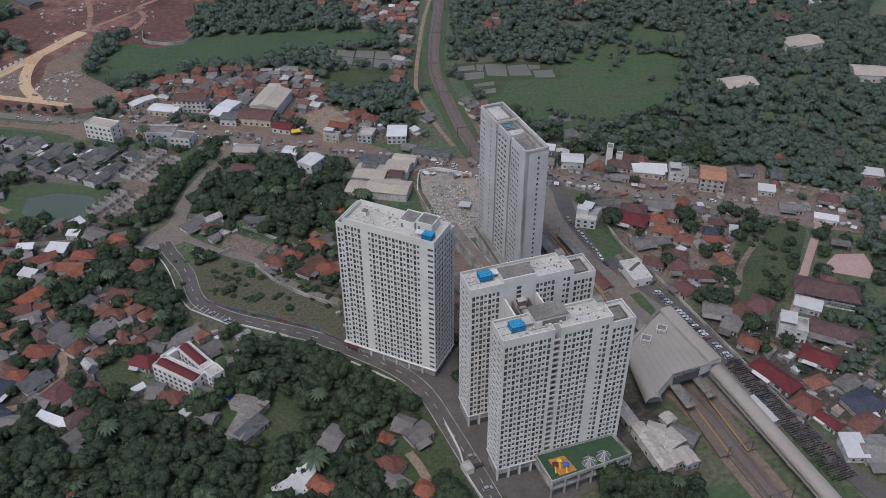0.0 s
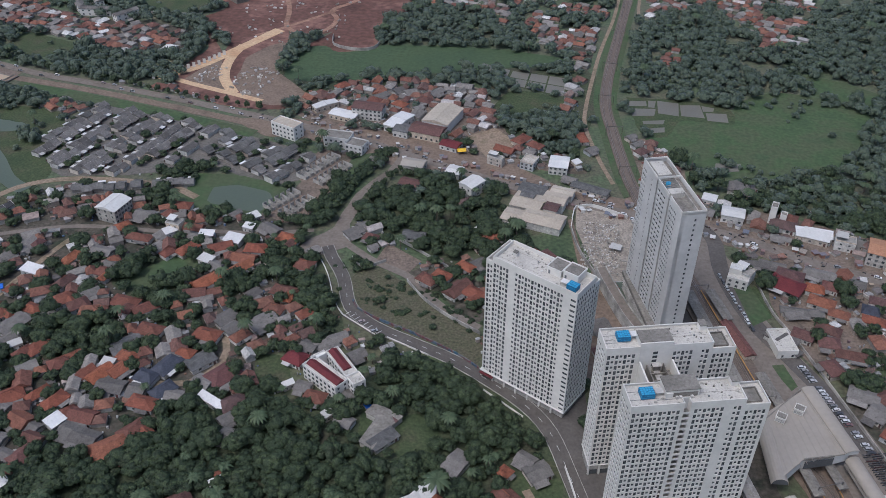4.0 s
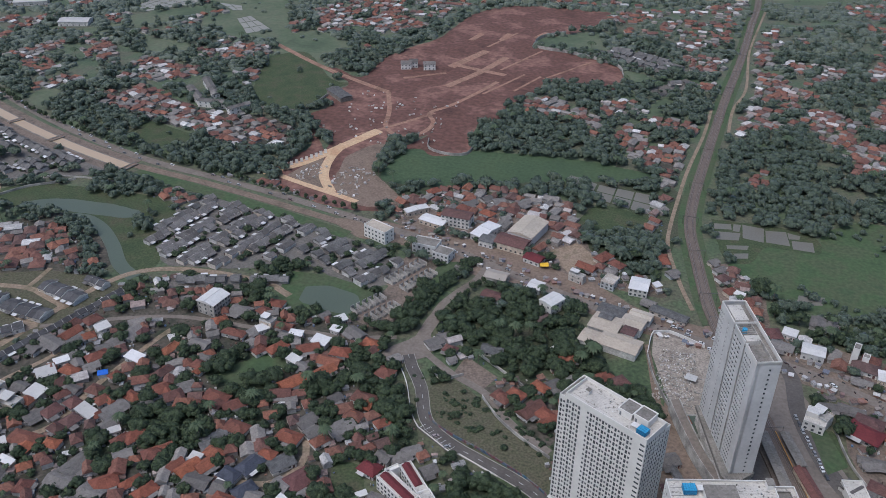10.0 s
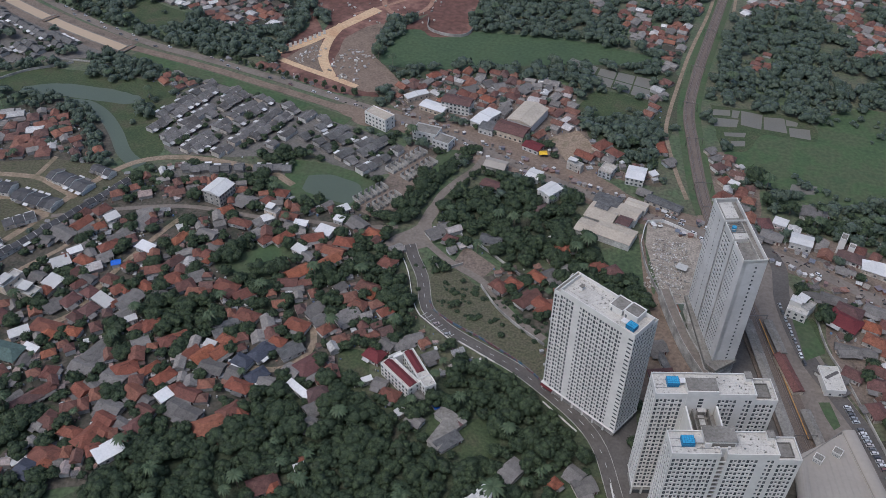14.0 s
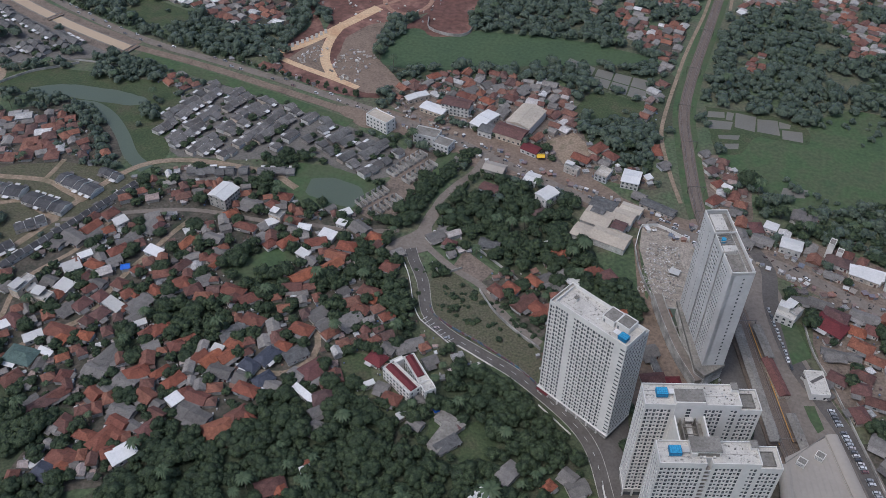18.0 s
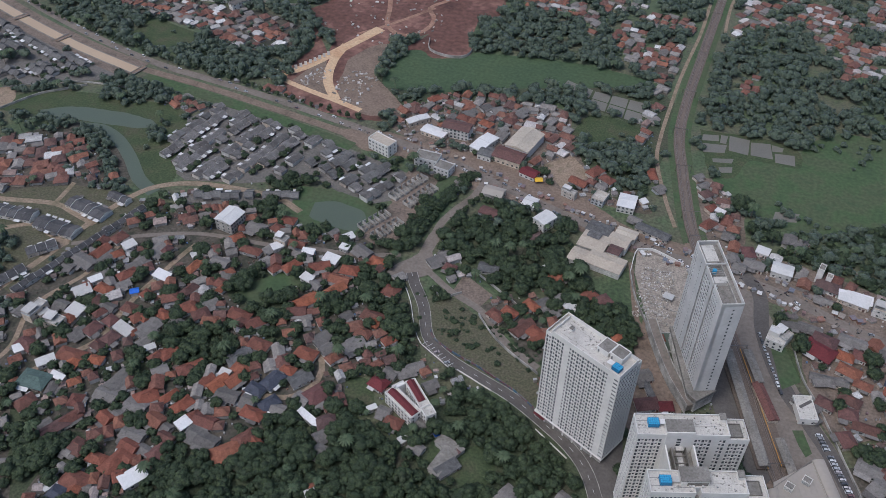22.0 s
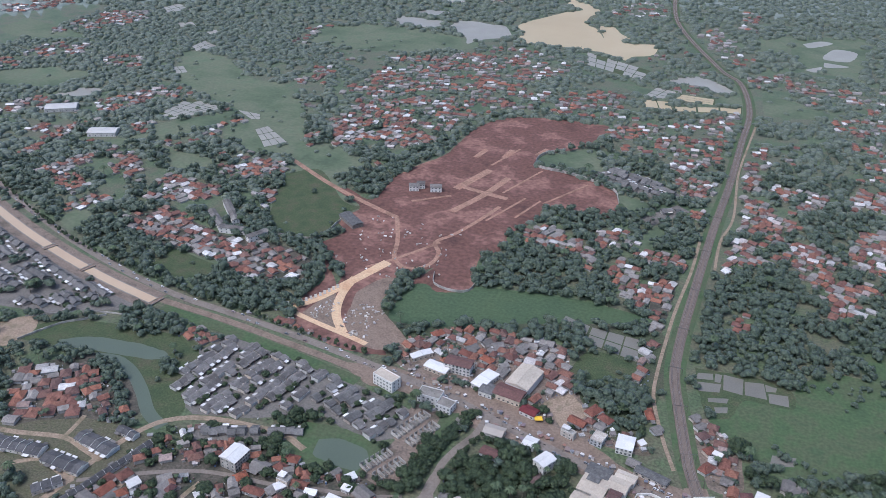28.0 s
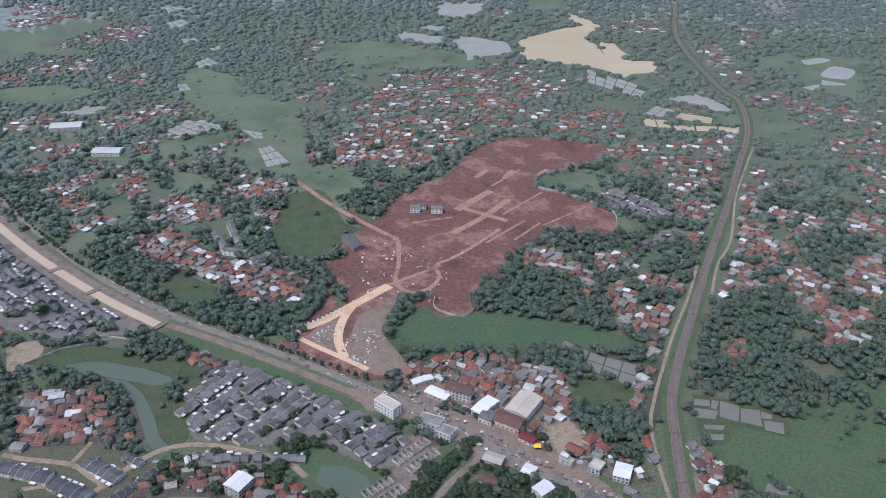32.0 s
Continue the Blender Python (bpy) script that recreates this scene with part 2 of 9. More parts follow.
M_SLATE = mat("dark_grey_roof_tiles", [(0.11, 0.1, 0.093), (0.15, 0.138, 0.129), (0.19, 0.176, 0.165)], by="object", wide=0.2, fine=1.5, grain=0.25, stain=0.25, bump=0.3, patch=0.07, speck=0.25)
M_CHARCOAL = mat("charcoal_roof_tiles", [(0.06, 0.058, 0.06), (0.08, 0.077, 0.078), (0.1, 0.096, 0.096)], by="object", wide=0.2, fine=1.5, grain=0.2, stain=0.2, bump=0.3, patch=0.1)
M_METAL = mat("white_metal_sheet", [(0.58, 0.56, 0.53), (0.68, 0.66, 0.64), (0.42, 0.4, 0.37), (0.63, 0.61, 0.58)], by="object", rough=0.45, wide=0.1, fine=1.2, grain=0.05, stain=0.06, patch=0.03, speck=0.12)
M_BEIGE = mat("beige_metal_roof", [(0.42, 0.355, 0.28), (0.48, 0.42, 0.34)], by="object", rough=0.6, wide=0.08, fine=0.8, grain=0.08, stain=0.12, patch=0.04, speck=0.2)
M_PLASTER = mat("painted_plaster_wall", [(0.5, 0.48, 0.44), (0.62, 0.6, 0.56), (0.42, 0.4, 0.37), (0.55, 0.46, 0.36), (0.38, 0.42, 0.45)], by="object", wide=0.3, fine=1.0, grain=0.15, stain=0.25, patch=0.1)
M_STEELROOF = mat("grey_steel_cladding", [(0.335, 0.296, 0.25), (0.365, 0.322, 0.275)], rough=0.5, wide=0.03, fine=0.5, grain=0.04, stain=0.06, bump=0.02)
M_TARPB = mat("blue_tarpaulin", [(0.02, 0.12, 0.5)], rough=0.5, grain=0.1)
M_TARPY = mat("yellow_tarpaulin", [(0.7, 0.42, 0.03)], rough=0.5, grain=0.1)
M_ORANGE = mat("orange_play_floor", [(0.4, 0.14, 0.05), (0.45, 0.25, 0.06)], wide=0.3, fine=1.0, grain=0.2)
M_ORANGE_TILE = mat("orange_roof_tiles", [(0.36, 0.18, 0.105), (0.4, 0.21, 0.125), (0.32, 0.16, 0.095)], wide=0.2, fine=1.2, grain=0.15, stain=0.15, bump=0.25)
M_TURF = mat("dark_green_roof_turf", [(0.035, 0.07, 0.035), (0.05, 0.085, 0.045)], wide=0.1, fine=1.0, grain=0.2)
M_PINK = mat("pinkish_paving", [(0.38, 0.25, 0.21), (0.44, 0.3, 0.26)], wide=0.06, fine=0.6, grain=0.12)
M_MURAL = mat("painted_mural_wall", [(0.05, 0.11, 0.16), (0.16, 0.16, 0.16), (0.15, 0.06, 0.06), (0.08, 0.13, 0.17), (0.05, 0.06, 0.09)], wide=0.09, fine=0.5, grain=0.25)
M_YELLOW = mat("yellow_platform_edge", [(0.42, 0.23, 0.06)], grain=0.15)
M_TYRE = mat("tyre_rubber", [(0.02, 0.02, 0.02)], grain=0.1, bump=0)
M_CAR = mat("car_paint", [(0.7, 0.7, 0.7), (0.03, 0.03, 0.035), (0.72, 0.72, 0.71), (0.25, 0.26, 0.27), (0.05, 0.05, 0.06), (0.4, 0.41, 0.42), (0.66, 0.66, 0.65), (0.12, 0.02, 0.02)], by="object", rough=0.3, grain=0.03, bump=0, spec=0.6)
M_BARK = mat("bark", [(0.1, 0.08, 0.06), (0.14, 0.11, 0.085)], grain=0.3)
M_LEAF = mat("dark_near_leaves", [(0.025, 0.038, 0.021), (0.04, 0.058, 0.028), (0.031, 0.046, 0.024), (0.055, 0.075, 0.034), (0.028, 0.042, 0.023), (0.046, 0.058, 0.031)], rough=0.6, wide=0.13, fine=1.5, grain=0.55, bump=0.9, spec=0.25, relief=0.8)
# the same foliage farther off: haze is painted in as paler leaf colours
M_LEAF_MID_HAZE = mat("mid_leaves_painted_haze", [(0.042, 0.06, 0.037), (0.056, 0.077, 0.045), (0.048, 0.068, 0.041), (0.07, 0.088, 0.051)], rough=0.55, wide=0.06, fine=1.0, grain=0.45, bump=0.8, spec=0.4, sheen=0.1, relief=0.8)
M_LEAF_FAR_HAZE = mat("far_leaves_painted_haze", [(0.078, 0.099, 0.07), (0.1, 0.12, 0.082), (0.088, 0.108, 0.076), (0.115, 0.132, 0.094)], rough=0.6, wide=0.03, fine=0.7, grain=0.4, bump=0.8, spec=0.4, sheen=0.08, relief=1.2)
M_PALM = mat("palm_fronds", [(0.05, 0.075, 0.04), (0.08, 0.105, 0.055)], by="piece", rough=0.5, fine=0.3, grain=0.2, bump=0, spec=0.2)
# roofs and walls of the joined, far-off houses: one tone for each loose roof
M_FTILE = mat("far_clay_tiles", [(0.2, 0.088, 0.062), (0.15, 0.078, 0.064), (0.255, 0.112, 0.072), (0.125, 0.078, 0.068), (0.22, 0.105, 0.072)], by="piece", wide=0.2, fine=1.0, grain=0.25, stain=0.25, patch=0.08)
M_FASB = mat("far_fibre_cement", [(0.15, 0.135, 0.12), (0.21, 0.19, 0.17), (0.27, 0.245, 0.22), (0.17, 0.152, 0.137), (0.62, 0.6, 0.57), (0.19, 0.11, 0.085)], by="piece", wide=0.2, fine=1.0, grain=0.2, stain=0.2, patch=0.08)
M_FSLATE = mat("far_grey_tiles", [(0.1, 0.095, 0.09), (0.13, 0.124, 0.117), (0.16, 0.152, 0.143), (0.115, 0.109, 0.103)], by="piece", wide=0.2, fine=1.0, grain=0.2, stain=0.2, patch=0.1)
M_FWALL = mat("far_plaster", [(0.34, 0.32, 0.29), (0.46, 0.44, 0.41), (0.27, 0.25, 0.23), (0.4, 0.33, 0.27)], by="piece", wide=0.3, fine=1.0, grain=0.15, stain=0.2)


# ---- mesh helpers ----
from mathutils.geometry import tessellate_polygon


def mesh_ob(name, bm, material):
    me = bpy.data.meshes.new(name)
    bm.to_mesh(me)
    bm.free()
    for m in material if isinstance(material, (list, tuple)) else [material]:
        me.materials.append(m)
    return new(name, me)


def part(name, bm, material, parent, label=""):
    ob = mesh_ob(name, bm, material)
    ob.parent = parent
    return tagged(ob, label)


def thing(name, label, category, m=None, group="", kind=""):
    ob = new(name)
    ob.empty_display_size = 0.5
    if m is not None:
        ob.matrix_basis = m
    return tagged(ob, label, category, group, kind)


def box(bm, x0, y0, z0, x1, y1, z1, mi=0):
    v = [bm.verts.new(p) for p in ((x0, y0, z0), (x1, y0, z0), (x1, y1, z0), (x0, y1, z0), (x0, y0, z1), (x1, y0, z1), (x1, y1, z1), (x0, y1, z1))]
    for q in ((3, 2, 1, 0), (4, 5, 6, 7), (0, 1, 5, 4), (1, 2, 6, 5), (2, 3, 7, 6), (3, 0, 4, 7)):
        bm.faces.new([v[i] for i in q]).material_index = mi
    return bm


def boxes(*rows):
    bm = bmesh.new()
    for r in rows:
        box(bm, *r)
    return bm


def prism(poly, z0, z1, bm=None):
    bm = bm or bmesh.new()
    area = sum(a[0] * b[1] - b[0] * a[1] for a, b in zip(poly, poly[1:] + poly[:1]))
    poly = poly if area > 0 else poly[::-1]
    lo = [bm.verts.new((x, y, z0)) for x, y in poly]
    hi = [bm.verts.new((x, y, z1)) for x, y in poly]
    n = len(poly)
    if n > 4:
        for tri in tessellate_polygon([[Vector((x, y, 0)) for x, y in poly]]):
            f = bm.faces.new([hi[i] for i in tri])
            f.normal_update()
            if f.normal.z < 0:
                f.normal_flip()
    else:
        bm.faces.new(hi)
    for i in range(n):
        bm.faces.new((lo[i], lo[(i + 1) % n], hi[(i + 1) % n], hi[i]))
    return bm


def curve_pts(pts, step=6.0):
    """A smooth line through pts, with points about step metres apart."""
    P = [Vector((*p, 0)) for p in pts]
    P = [P[0] * 2 - P[1]] + P + [P[-1] * 2 - P[-2]]
    out = []
    for a, b, c, d in zip(P, P[1:], P[2:], P[3:]):
        n = max(1, int((c - b).length / step))
        for i in range(n):
            t = i / n
            out.append(0.5 * (2 * b + (c - a) * t + (2 * a - 5 * b + 4 * c - d) * t * t + (3 * b - a - 3 * c + d) * t ** 3))
    return out + [P[-2]]


def ribbon(pts, width, z0, z1, shift=0.0, step=6.0, bm=None, w2=None):
    """A flat band along the line: top at z1, sides down to z0, moved sideways by shift (left is positive)."""
    bm = bm or bmesh.new()
    C = curve_pts(pts, step)
    rows = []
    for i, p in enumerate(C):
        d = (C[min(i + 1, len(C) - 1)] - C[max(i - 1, 0)]).normalized()
        n = Vector((-d.y, d.x, 0))
        w = width if w2 is None else width + (w2 - width) * i / (len(C) - 1)
        a, b = p + n * (shift + w / 2), p + n * (shift - w / 2)
        rows.append([bm.verts.new((q.x, q.y, z)) for q, z in ((a, z0), (a, z1), (b, z1), (b, z0))])
    for r, s in zip(rows, rows[1:]):
        for k in range(3):
            bm.faces.new((r[k], r[k + 1], s[k + 1], s[k]))
    for r in (rows[0], rows[-1]):
        bm.faces.new(r)
    bmesh.ops.recalc_face_normals(bm, faces=bm.faces)
    return bm


def sheet(name, poly, z, material, label, category, wavy=True):
    """A patch of ground cover with a softly uneven rim."""
    if wavy:
        P = curve_pts(list(poly) + [poly[0]], 5.0)[:-1]
        poly = [(p.x + 1.6 * noise.noise(p * 0.11), p.y + 1.6 * noise.noise(p * 0.11 + Vector((9, 4, 2)))) for p in P]
    return tagged(mesh_ob(name, prism(list(poly), 0.0 if z < 0.5 else z - 0.5, z), material), label, category, kind="structure")


# ---- land use: a coarse map that keeps roads, fields, houses and trees apart ----
CELL, GX0, GY0, GX1, GY1 = 2.0, -1950, 60, 760, 2750
GNX, GNY = int((GX1 - GX0) / CELL), int((GY1 - GY0) / CELL)
gx, gy = np.meshgrid(GX0 + CELL * (np.arange(GNX) + 0.5), GY0 + CELL * (np.arange(GNY) + 0.5))


def blotch(scale, seed):
    """Smooth random values of unit spread over the map, from a few plane waves."""
    r = np.random.RandomState(seed)
    v = np.zeros_like(gx)
    for _ in range(14):
        a, k, p = r.uniform(0, 2 * np.pi), r.uniform(0.5, 1.6) * 2 * np.pi / scale, r.uniform(0, 2 * np.pi)
        v += np.sin(k * (gx * np.cos(a) + gy * np.sin(a)) + p)
    return v / np.sqrt(7.0)


WOOD, VILLAGE, GRASS, BARE, DONE = 1, 2, 3, 4, 5
use = np.full(gx.shape, WOOD, np.int8)
b1 = blotch(330, 3) + 0.5 * blotch(120, 4)
use[b1 > 0.45] = VILLAGE
use[b1 < -1.2] = GRASS


def inside(poly):
    xs, ys = [p[0] for p in poly], [p[1] for p in poly]
    i0, i1 = max(0, int((min(xs) - GX0) / CELL)), min(GNX, int((max(xs) - GX0) / CELL) + 2)
    j0, j1 = max(0, int((min(ys) - GY0) / CELL)), min(GNY, int((max(ys) - GY0) / CELL) + 2)
    if i0 >= i1 or j0 >= j1:
        return None, None
    win = (slice(j0, j1), slice(i0, i1))
    X, Y = gx[win], gy[win]
    hit = np.zeros(X.shape, bool)
    for (ax, ay), (bx, by) in zip(poly, list(poly[1:]) + [poly[0]]):
        cross = (ay > Y) != (by > Y)
        with np.errstate(divide="ignore", invalid="ignore"):
            hit ^= cross & (X < (bx - ax) * (Y - ay) / (by - ay) + ax)
    return win, hit


def mark(poly, code):
    win, hit = inside(poly)
    if win:
        use[win][hit] = code


def mark_line(pts, width, code):
    for p in curve_pts(pts, 2.0):
        i, j, r = int((p.x - GX0) / CELL), int((p.y - GY0) / CELL), int(width / 2 / CELL + 1)
        if 0 <= i < GNX and 0 <= j < GNY:
            use[max(0, j - r):j + r + 1, max(0, i - r):i + r + 1] = code


def used(x, y):
    i, j = int((x - GX0) / CELL), int((y - GY0) / CELL)
    return use[j, i] if 0 <= i < GNX and 0 <= j < GNY else DONE


def mark_disc(x, y, rx, code):
    i, j, r = int((x - GX0) / CELL), int((y - GY0) / CELL), max(1, int(round(rx / CELL)))
    if 0 <= i < GNX and 0 <= j < GNY:
        use[max(0, j - r):j + r, max(0, i - r):i + r] = code


# ---- ground, roads, fields and water ----
bm = bmesh.new()
bmesh.ops.create_grid(bm, x_segments=60, y_segments=60, size=4600)
for v in bm.verts:
    v.co.y += 1500
    v.co.z = -0.1
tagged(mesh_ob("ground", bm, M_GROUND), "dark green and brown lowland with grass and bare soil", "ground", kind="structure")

V_WEST = [(-423, 290), (-411, 337), (-392, 379), (-362, 411), (-316, 434), (-249, 422), (-207, 427), (-174, 412), (-150, 345), (-160, 317), (-160, 279), (-183, 262), (-192, 230), (-238, 230), (-245, 180), (-350, 140), (-440, 200)]
V_KAMPUNG = [(-102, 390), (-86, 404), (-57, 388), (-53, 354), (-82, 375)]
V_EAST = [(121, 330), (157, 342), (189, 333), (204, 311), (208, 276), (196, 249), (179, 263), (155, 300), (135, 316)]
V_MARKET = [(-246, 601), (-205, 640), (-153, 648), (-99, 643), (-76, 584), (-6, 531), (-45, 525), (-146, 545), (-231, 565)]
V_LINE = [(20, 585), (50, 580), (64, 514), (35, 511)]
V_RIVER = [(-548, 441), (-500, 485), (-455, 478), (-410, 436), (-433, 401), (-499, 382)]
V_NORTH = [(-660, 722), (-611, 748), (-560, 738), (-500, 722), (-440, 724), (-388, 705), (-380, 660), (-440, 642), (-468, 662), (-520, 674), (-574, 682)]
V_SIDE = [(-20, 600), (-18, 690), (-14, 800), (-34, 800), (-32, 690), (-34, 612)]
V_SHOPS = [(106, 448), (134, 442), (183, 427), (178, 404), (167, 377), (129, 352), (110, 394)]
V_ROADSIDE = [(49, 509), (93, 505), (155, 490), (260, 450), (255, 425), (154, 456), (94, 480), (56, 487)]
WOODS = [
    [(-152, 466), (-131, 484), (-96, 500), (-87, 475), (-62, 477), (-52, 454), (-68, 413), (-86, 404), (-120, 422), (-148, 440)],
    [(-160, 280), (-120, 270), (-95, 310), (-60, 315), (-20, 292), (0, 265), (25, 225), (60, 190), (60, 120), (-250, 100), (-240, 190), (-190, 225)],
    [(60, 520), (120, 515), (200, 500), (300, 480), (420, 520), (420, 800), (180, 800), (170, 700), (150, 590), (75, 560)],
    [(-300, 640), (-225, 600), (-160, 640), (-100, 660), (-40, 640), (-30, 600), (-75, 600), (-60, 560), (-20, 540), (-10, 690), (-100, 690)],
    [(-235, 745), (-130, 740), (-120, 800), (-60, 930), (-190, 900)],
]
WOODS.append([(15, 652), (12, 800), (30, 880), (120, 930), (260, 900), (420, 800), (420, 640), (205, 655), (150, 660), (100, 655)])
WOODS.append([(-15, 540), (-4, 600), (-6, 690), (-30, 640), (-60, 625), (-58, 590)])
mark([(-900, 560), (-900, 800), (-1950, 800), (-1950, 2750), (760, 2750), (760, 900), (260, 640)], WOOD)
for poly in WOODS:
    mark(poly, WOOD)
for k, poly in enumerate((V_WEST, V_KAMPUNG, V_EAST, V_MARKET, V_LINE, V_RIVER, V_NORTH, V_SHOPS, V_ROADSIDE, V_SIDE)):
    mark(poly, VILLAGE)
    sheet("village_yard", poly, -0.02 + 0.005 * k, M_TOWN if poly in (V_MARKET, V_LINE, V_SHOPS, V_ROADSIDE) else M_YARD, "trodden brown earth yards and footpaths between the houses", "yard")

GROVES = [
    [(-288, 298), (-275, 311), (-249, 309), (-239, 295), (-254, 276), (-283, 277)], [(-276, 350), (-272, 369), (-253, 379), (-233, 368), (-223, 337), (-232, 326), (-264, 339)],
    [(-207, 356), (-183, 376), (-147, 368), (-122, 325), (-136, 318), (-149, 341), (-179, 366), (-198, 345)], [(-347, 215), (-325, 218), (-318, 202), (-295, 214), (-276, 198), (-300, 186), (-303, 162)],
    [(-231, 213), (-205, 218), (-186, 241), (-160, 254), (-143, 264), (-118, 272), (-85, 275), (-52, 275), (-43, 243), (-213, 185)], [(-193, 400), (-170, 407), (-151, 378), (-169, 361), (-184, 379)],
    [(-240, 323), (-218, 328), (-216, 308)], [(-309, 276), (-294, 276), (-281, 261), (-299, 264)], [(-195, 265), (-180, 273), (-149, 262), (-170, 246), (-196, 254)],
]
GROVES += [[(-535, 480), (-525, 484), (-488, 484), (-478, 476), (-506, 462), (-525, 463)], [(-430, 512), (-410, 501), (-412, 479), (-425, 488)], [(-515, 539), (-475, 559), (-453, 537), (-468, 523), (-501, 521)], [(-594, 557), (-564, 563), (-543, 541), (-559, 532), (-581, 535)]]
for poly in GROVES:
    mark(poly, WOOD)
# sheets below the groves carry tree shade in their colour
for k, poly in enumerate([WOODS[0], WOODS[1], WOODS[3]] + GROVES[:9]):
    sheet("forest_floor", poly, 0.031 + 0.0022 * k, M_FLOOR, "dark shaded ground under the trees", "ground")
RICE = [(-275, 645), (-268, 698), (-204, 717), (-111, 729), (-31, 721), (-24, 714), (-107, 683), (-158, 663), (-218, 636), (-263, 629)]
FIELD_EAST = [(34, 585), (48, 622), (71, 632), (98, 634), (108, 665), (147, 690), (205, 665), (190, 600), (164, 560), (99, 540), (60, 556)]
FIELD_TALL = [(150, 722), (182, 726), (224, 700), (205, 676), (170, 690)]
FAR_PLAIN = [(-824, 1570), (-672, 1632), (-498, 1593), (-469, 1539), (-603, 1462), (-769, 1462)]
FAR_PLAINS = ([(-970, 1321), (-883, 1318), (-770, 1226), (-711, 1219), (-631, 1148), (-548, 998), (-532, 941), (-617, 950), (-679, 991), (-683, 1062), (-779, 1118), (-869, 1155)],
              [(-791, 983), (-722, 1060), (-696, 1050), (-727, 961), (-752, 929)],
              [(-824, 897), (-776, 949), (-751, 941), (-796, 886)],
              [(-1196, 1095), (-1124, 1151), (-1029, 1139), (-1048, 1063), (-1144, 1040)],
              [(-719, 910), (-633, 902), (-627, 866), (-674, 857)],
              [(-558, 972), (-507, 1014), (-438, 958), (-457, 909), (-405, 847), (-479, 886), (-527, 914)],
              [(-492, 864), (-424, 839), (-400, 802), (-415, 760), (-442, 756)],
              [(-528, 648), (-527, 672), (-499, 668), (-479, 665), (-484, 624), (-506, 611)],
              [(-712, 687), (-704, 716), (-669, 714), (-673, 669)],
              [(-227, 1072), (-196, 1098), (-154, 1129), (-138, 1045), (-184, 1041), (-218, 1043)],
              [(-116, 994), (-62, 975), (-71, 942), (-95, 941)],
              [(58, 1446), (94, 1449), (133, 1423), (182, 1381), (132, 1367), (73, 1359), (62, 1376)],
              [(104, 1838), (251, 1898), (220, 1589), (166, 1634), (113, 1683)],
              [(-70, 863), (-48, 921), (-33, 898), (-53, 860)],
              [(-48, 1407), (18, 1433), (29, 1390), (-40, 1368)],
              [(-1402, 1403), (-1220, 1341), (-1184, 1313), (-1289, 1279), (-1392, 1314)],
              [(-518, 2114), (-425, 2154), (-406, 2065), (-488, 2000)],
              [(34, 1809), (110, 1862), (98, 1753), (47, 1713)])
EAST_CLEAR = [(173, 398), (195, 398), (177, 351), (158, 333), (154, 345)]
MEADOW = [(-134, 379), (-123, 391), (-98, 377), (-80, 362), (-53, 349), (-48, 320), (-73, 332), (-103, 341), (-122, 353)]
PATCH = [(-268, 344), (-256, 364), (-240, 380), (-228, 370), (-232, 350), (-246, 340)]
GREEN_NW = [(-546, 635), (-543, 676), (-512, 668), (-473, 656), (-495, 627), (-514, 625)]
GREEN_N = [(-525, 897), (-487, 922), (-420, 849), (-388, 845), (-401, 824), (-395, 766), (-446, 740), (-489, 790)]
RIVERBANK = [(-600, 478), (-560, 520), (-500, 532), (-430, 535), (-402, 508), (-385, 470), (-376, 436), (-396, 424), (-430, 460), (-480, 486), (-540, 484)]
EAST_LAWN = [(88, 413), (100, 419), (106, 394), (99, 384)]
STATION_GREEN = [(110, 225), (140, 225), (150, 175), (95, 170)]
for name, poly, m, label in (
        ("rice_field", RICE, M_RICE, "even dark green rice field"), ("wet_meadow", FIELD_EAST, M_FIELD, "flat bright green wet meadow"),
        ("wet_meadow", FIELD_TALL, M_FIELD, "pale green open meadow among trees"), ("meadow", MEADOW, M_ROUGH, "rough sloping grass between two lanes"),
        ("meadow", PATCH, M_FIELD, "small bright green plot among the houses"), ("meadow", GREEN_NW, M_GRASS, "green plot by the canal road"),
        ("meadow", GREEN_N, M_GRASS, "green open land behind the village"), ("riverbank", RIVERBANK, M_GRASS, "grassy banks of the winding river"),
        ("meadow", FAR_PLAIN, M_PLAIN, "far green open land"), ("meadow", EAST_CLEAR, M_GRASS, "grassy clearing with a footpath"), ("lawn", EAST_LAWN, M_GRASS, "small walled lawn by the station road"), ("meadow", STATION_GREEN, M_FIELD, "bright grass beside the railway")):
    mark(poly, GRASS if name != "rice_field" else BARE)
    sheet(name, poly, 0.06, m, label, "meadow")
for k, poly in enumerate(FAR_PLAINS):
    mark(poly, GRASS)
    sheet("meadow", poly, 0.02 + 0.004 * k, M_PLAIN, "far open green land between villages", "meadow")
GARDEN = [(-89, 608), (-82, 637), (-68, 649), (-31, 638), (-31, 622), (-60, 605)]
mark(GARDEN, GRASS)
sheet("garden", GARDEN, 0.07, M_GRASS, "green vegetable plots behind the market", "garden")
mixed, mixed2 = blotch(170, 31) + 0.5 * blotch(60, 32), blotch(140, 33) + 0.5 * blotch(50, 34)
for poly in ([(-900, 700), (-900, 1150), (-600, 1600), (-400, 1600), (-400, 760), (-560, 690), (-700, 680)], [(-400, 1200), (-400, 1640), (260, 1640), (260, 900), (20, 900), (20, 1150)]):
    win, hit = inside(poly)
    part_of = use[win]
    part_of[hit & (part_of == WOOD) & (mixed[win] < -0.9)] = GRASS
    part_of[hit & (part_of == WOOD) & (mixed2[win] > 1.15)] = VILLAGE
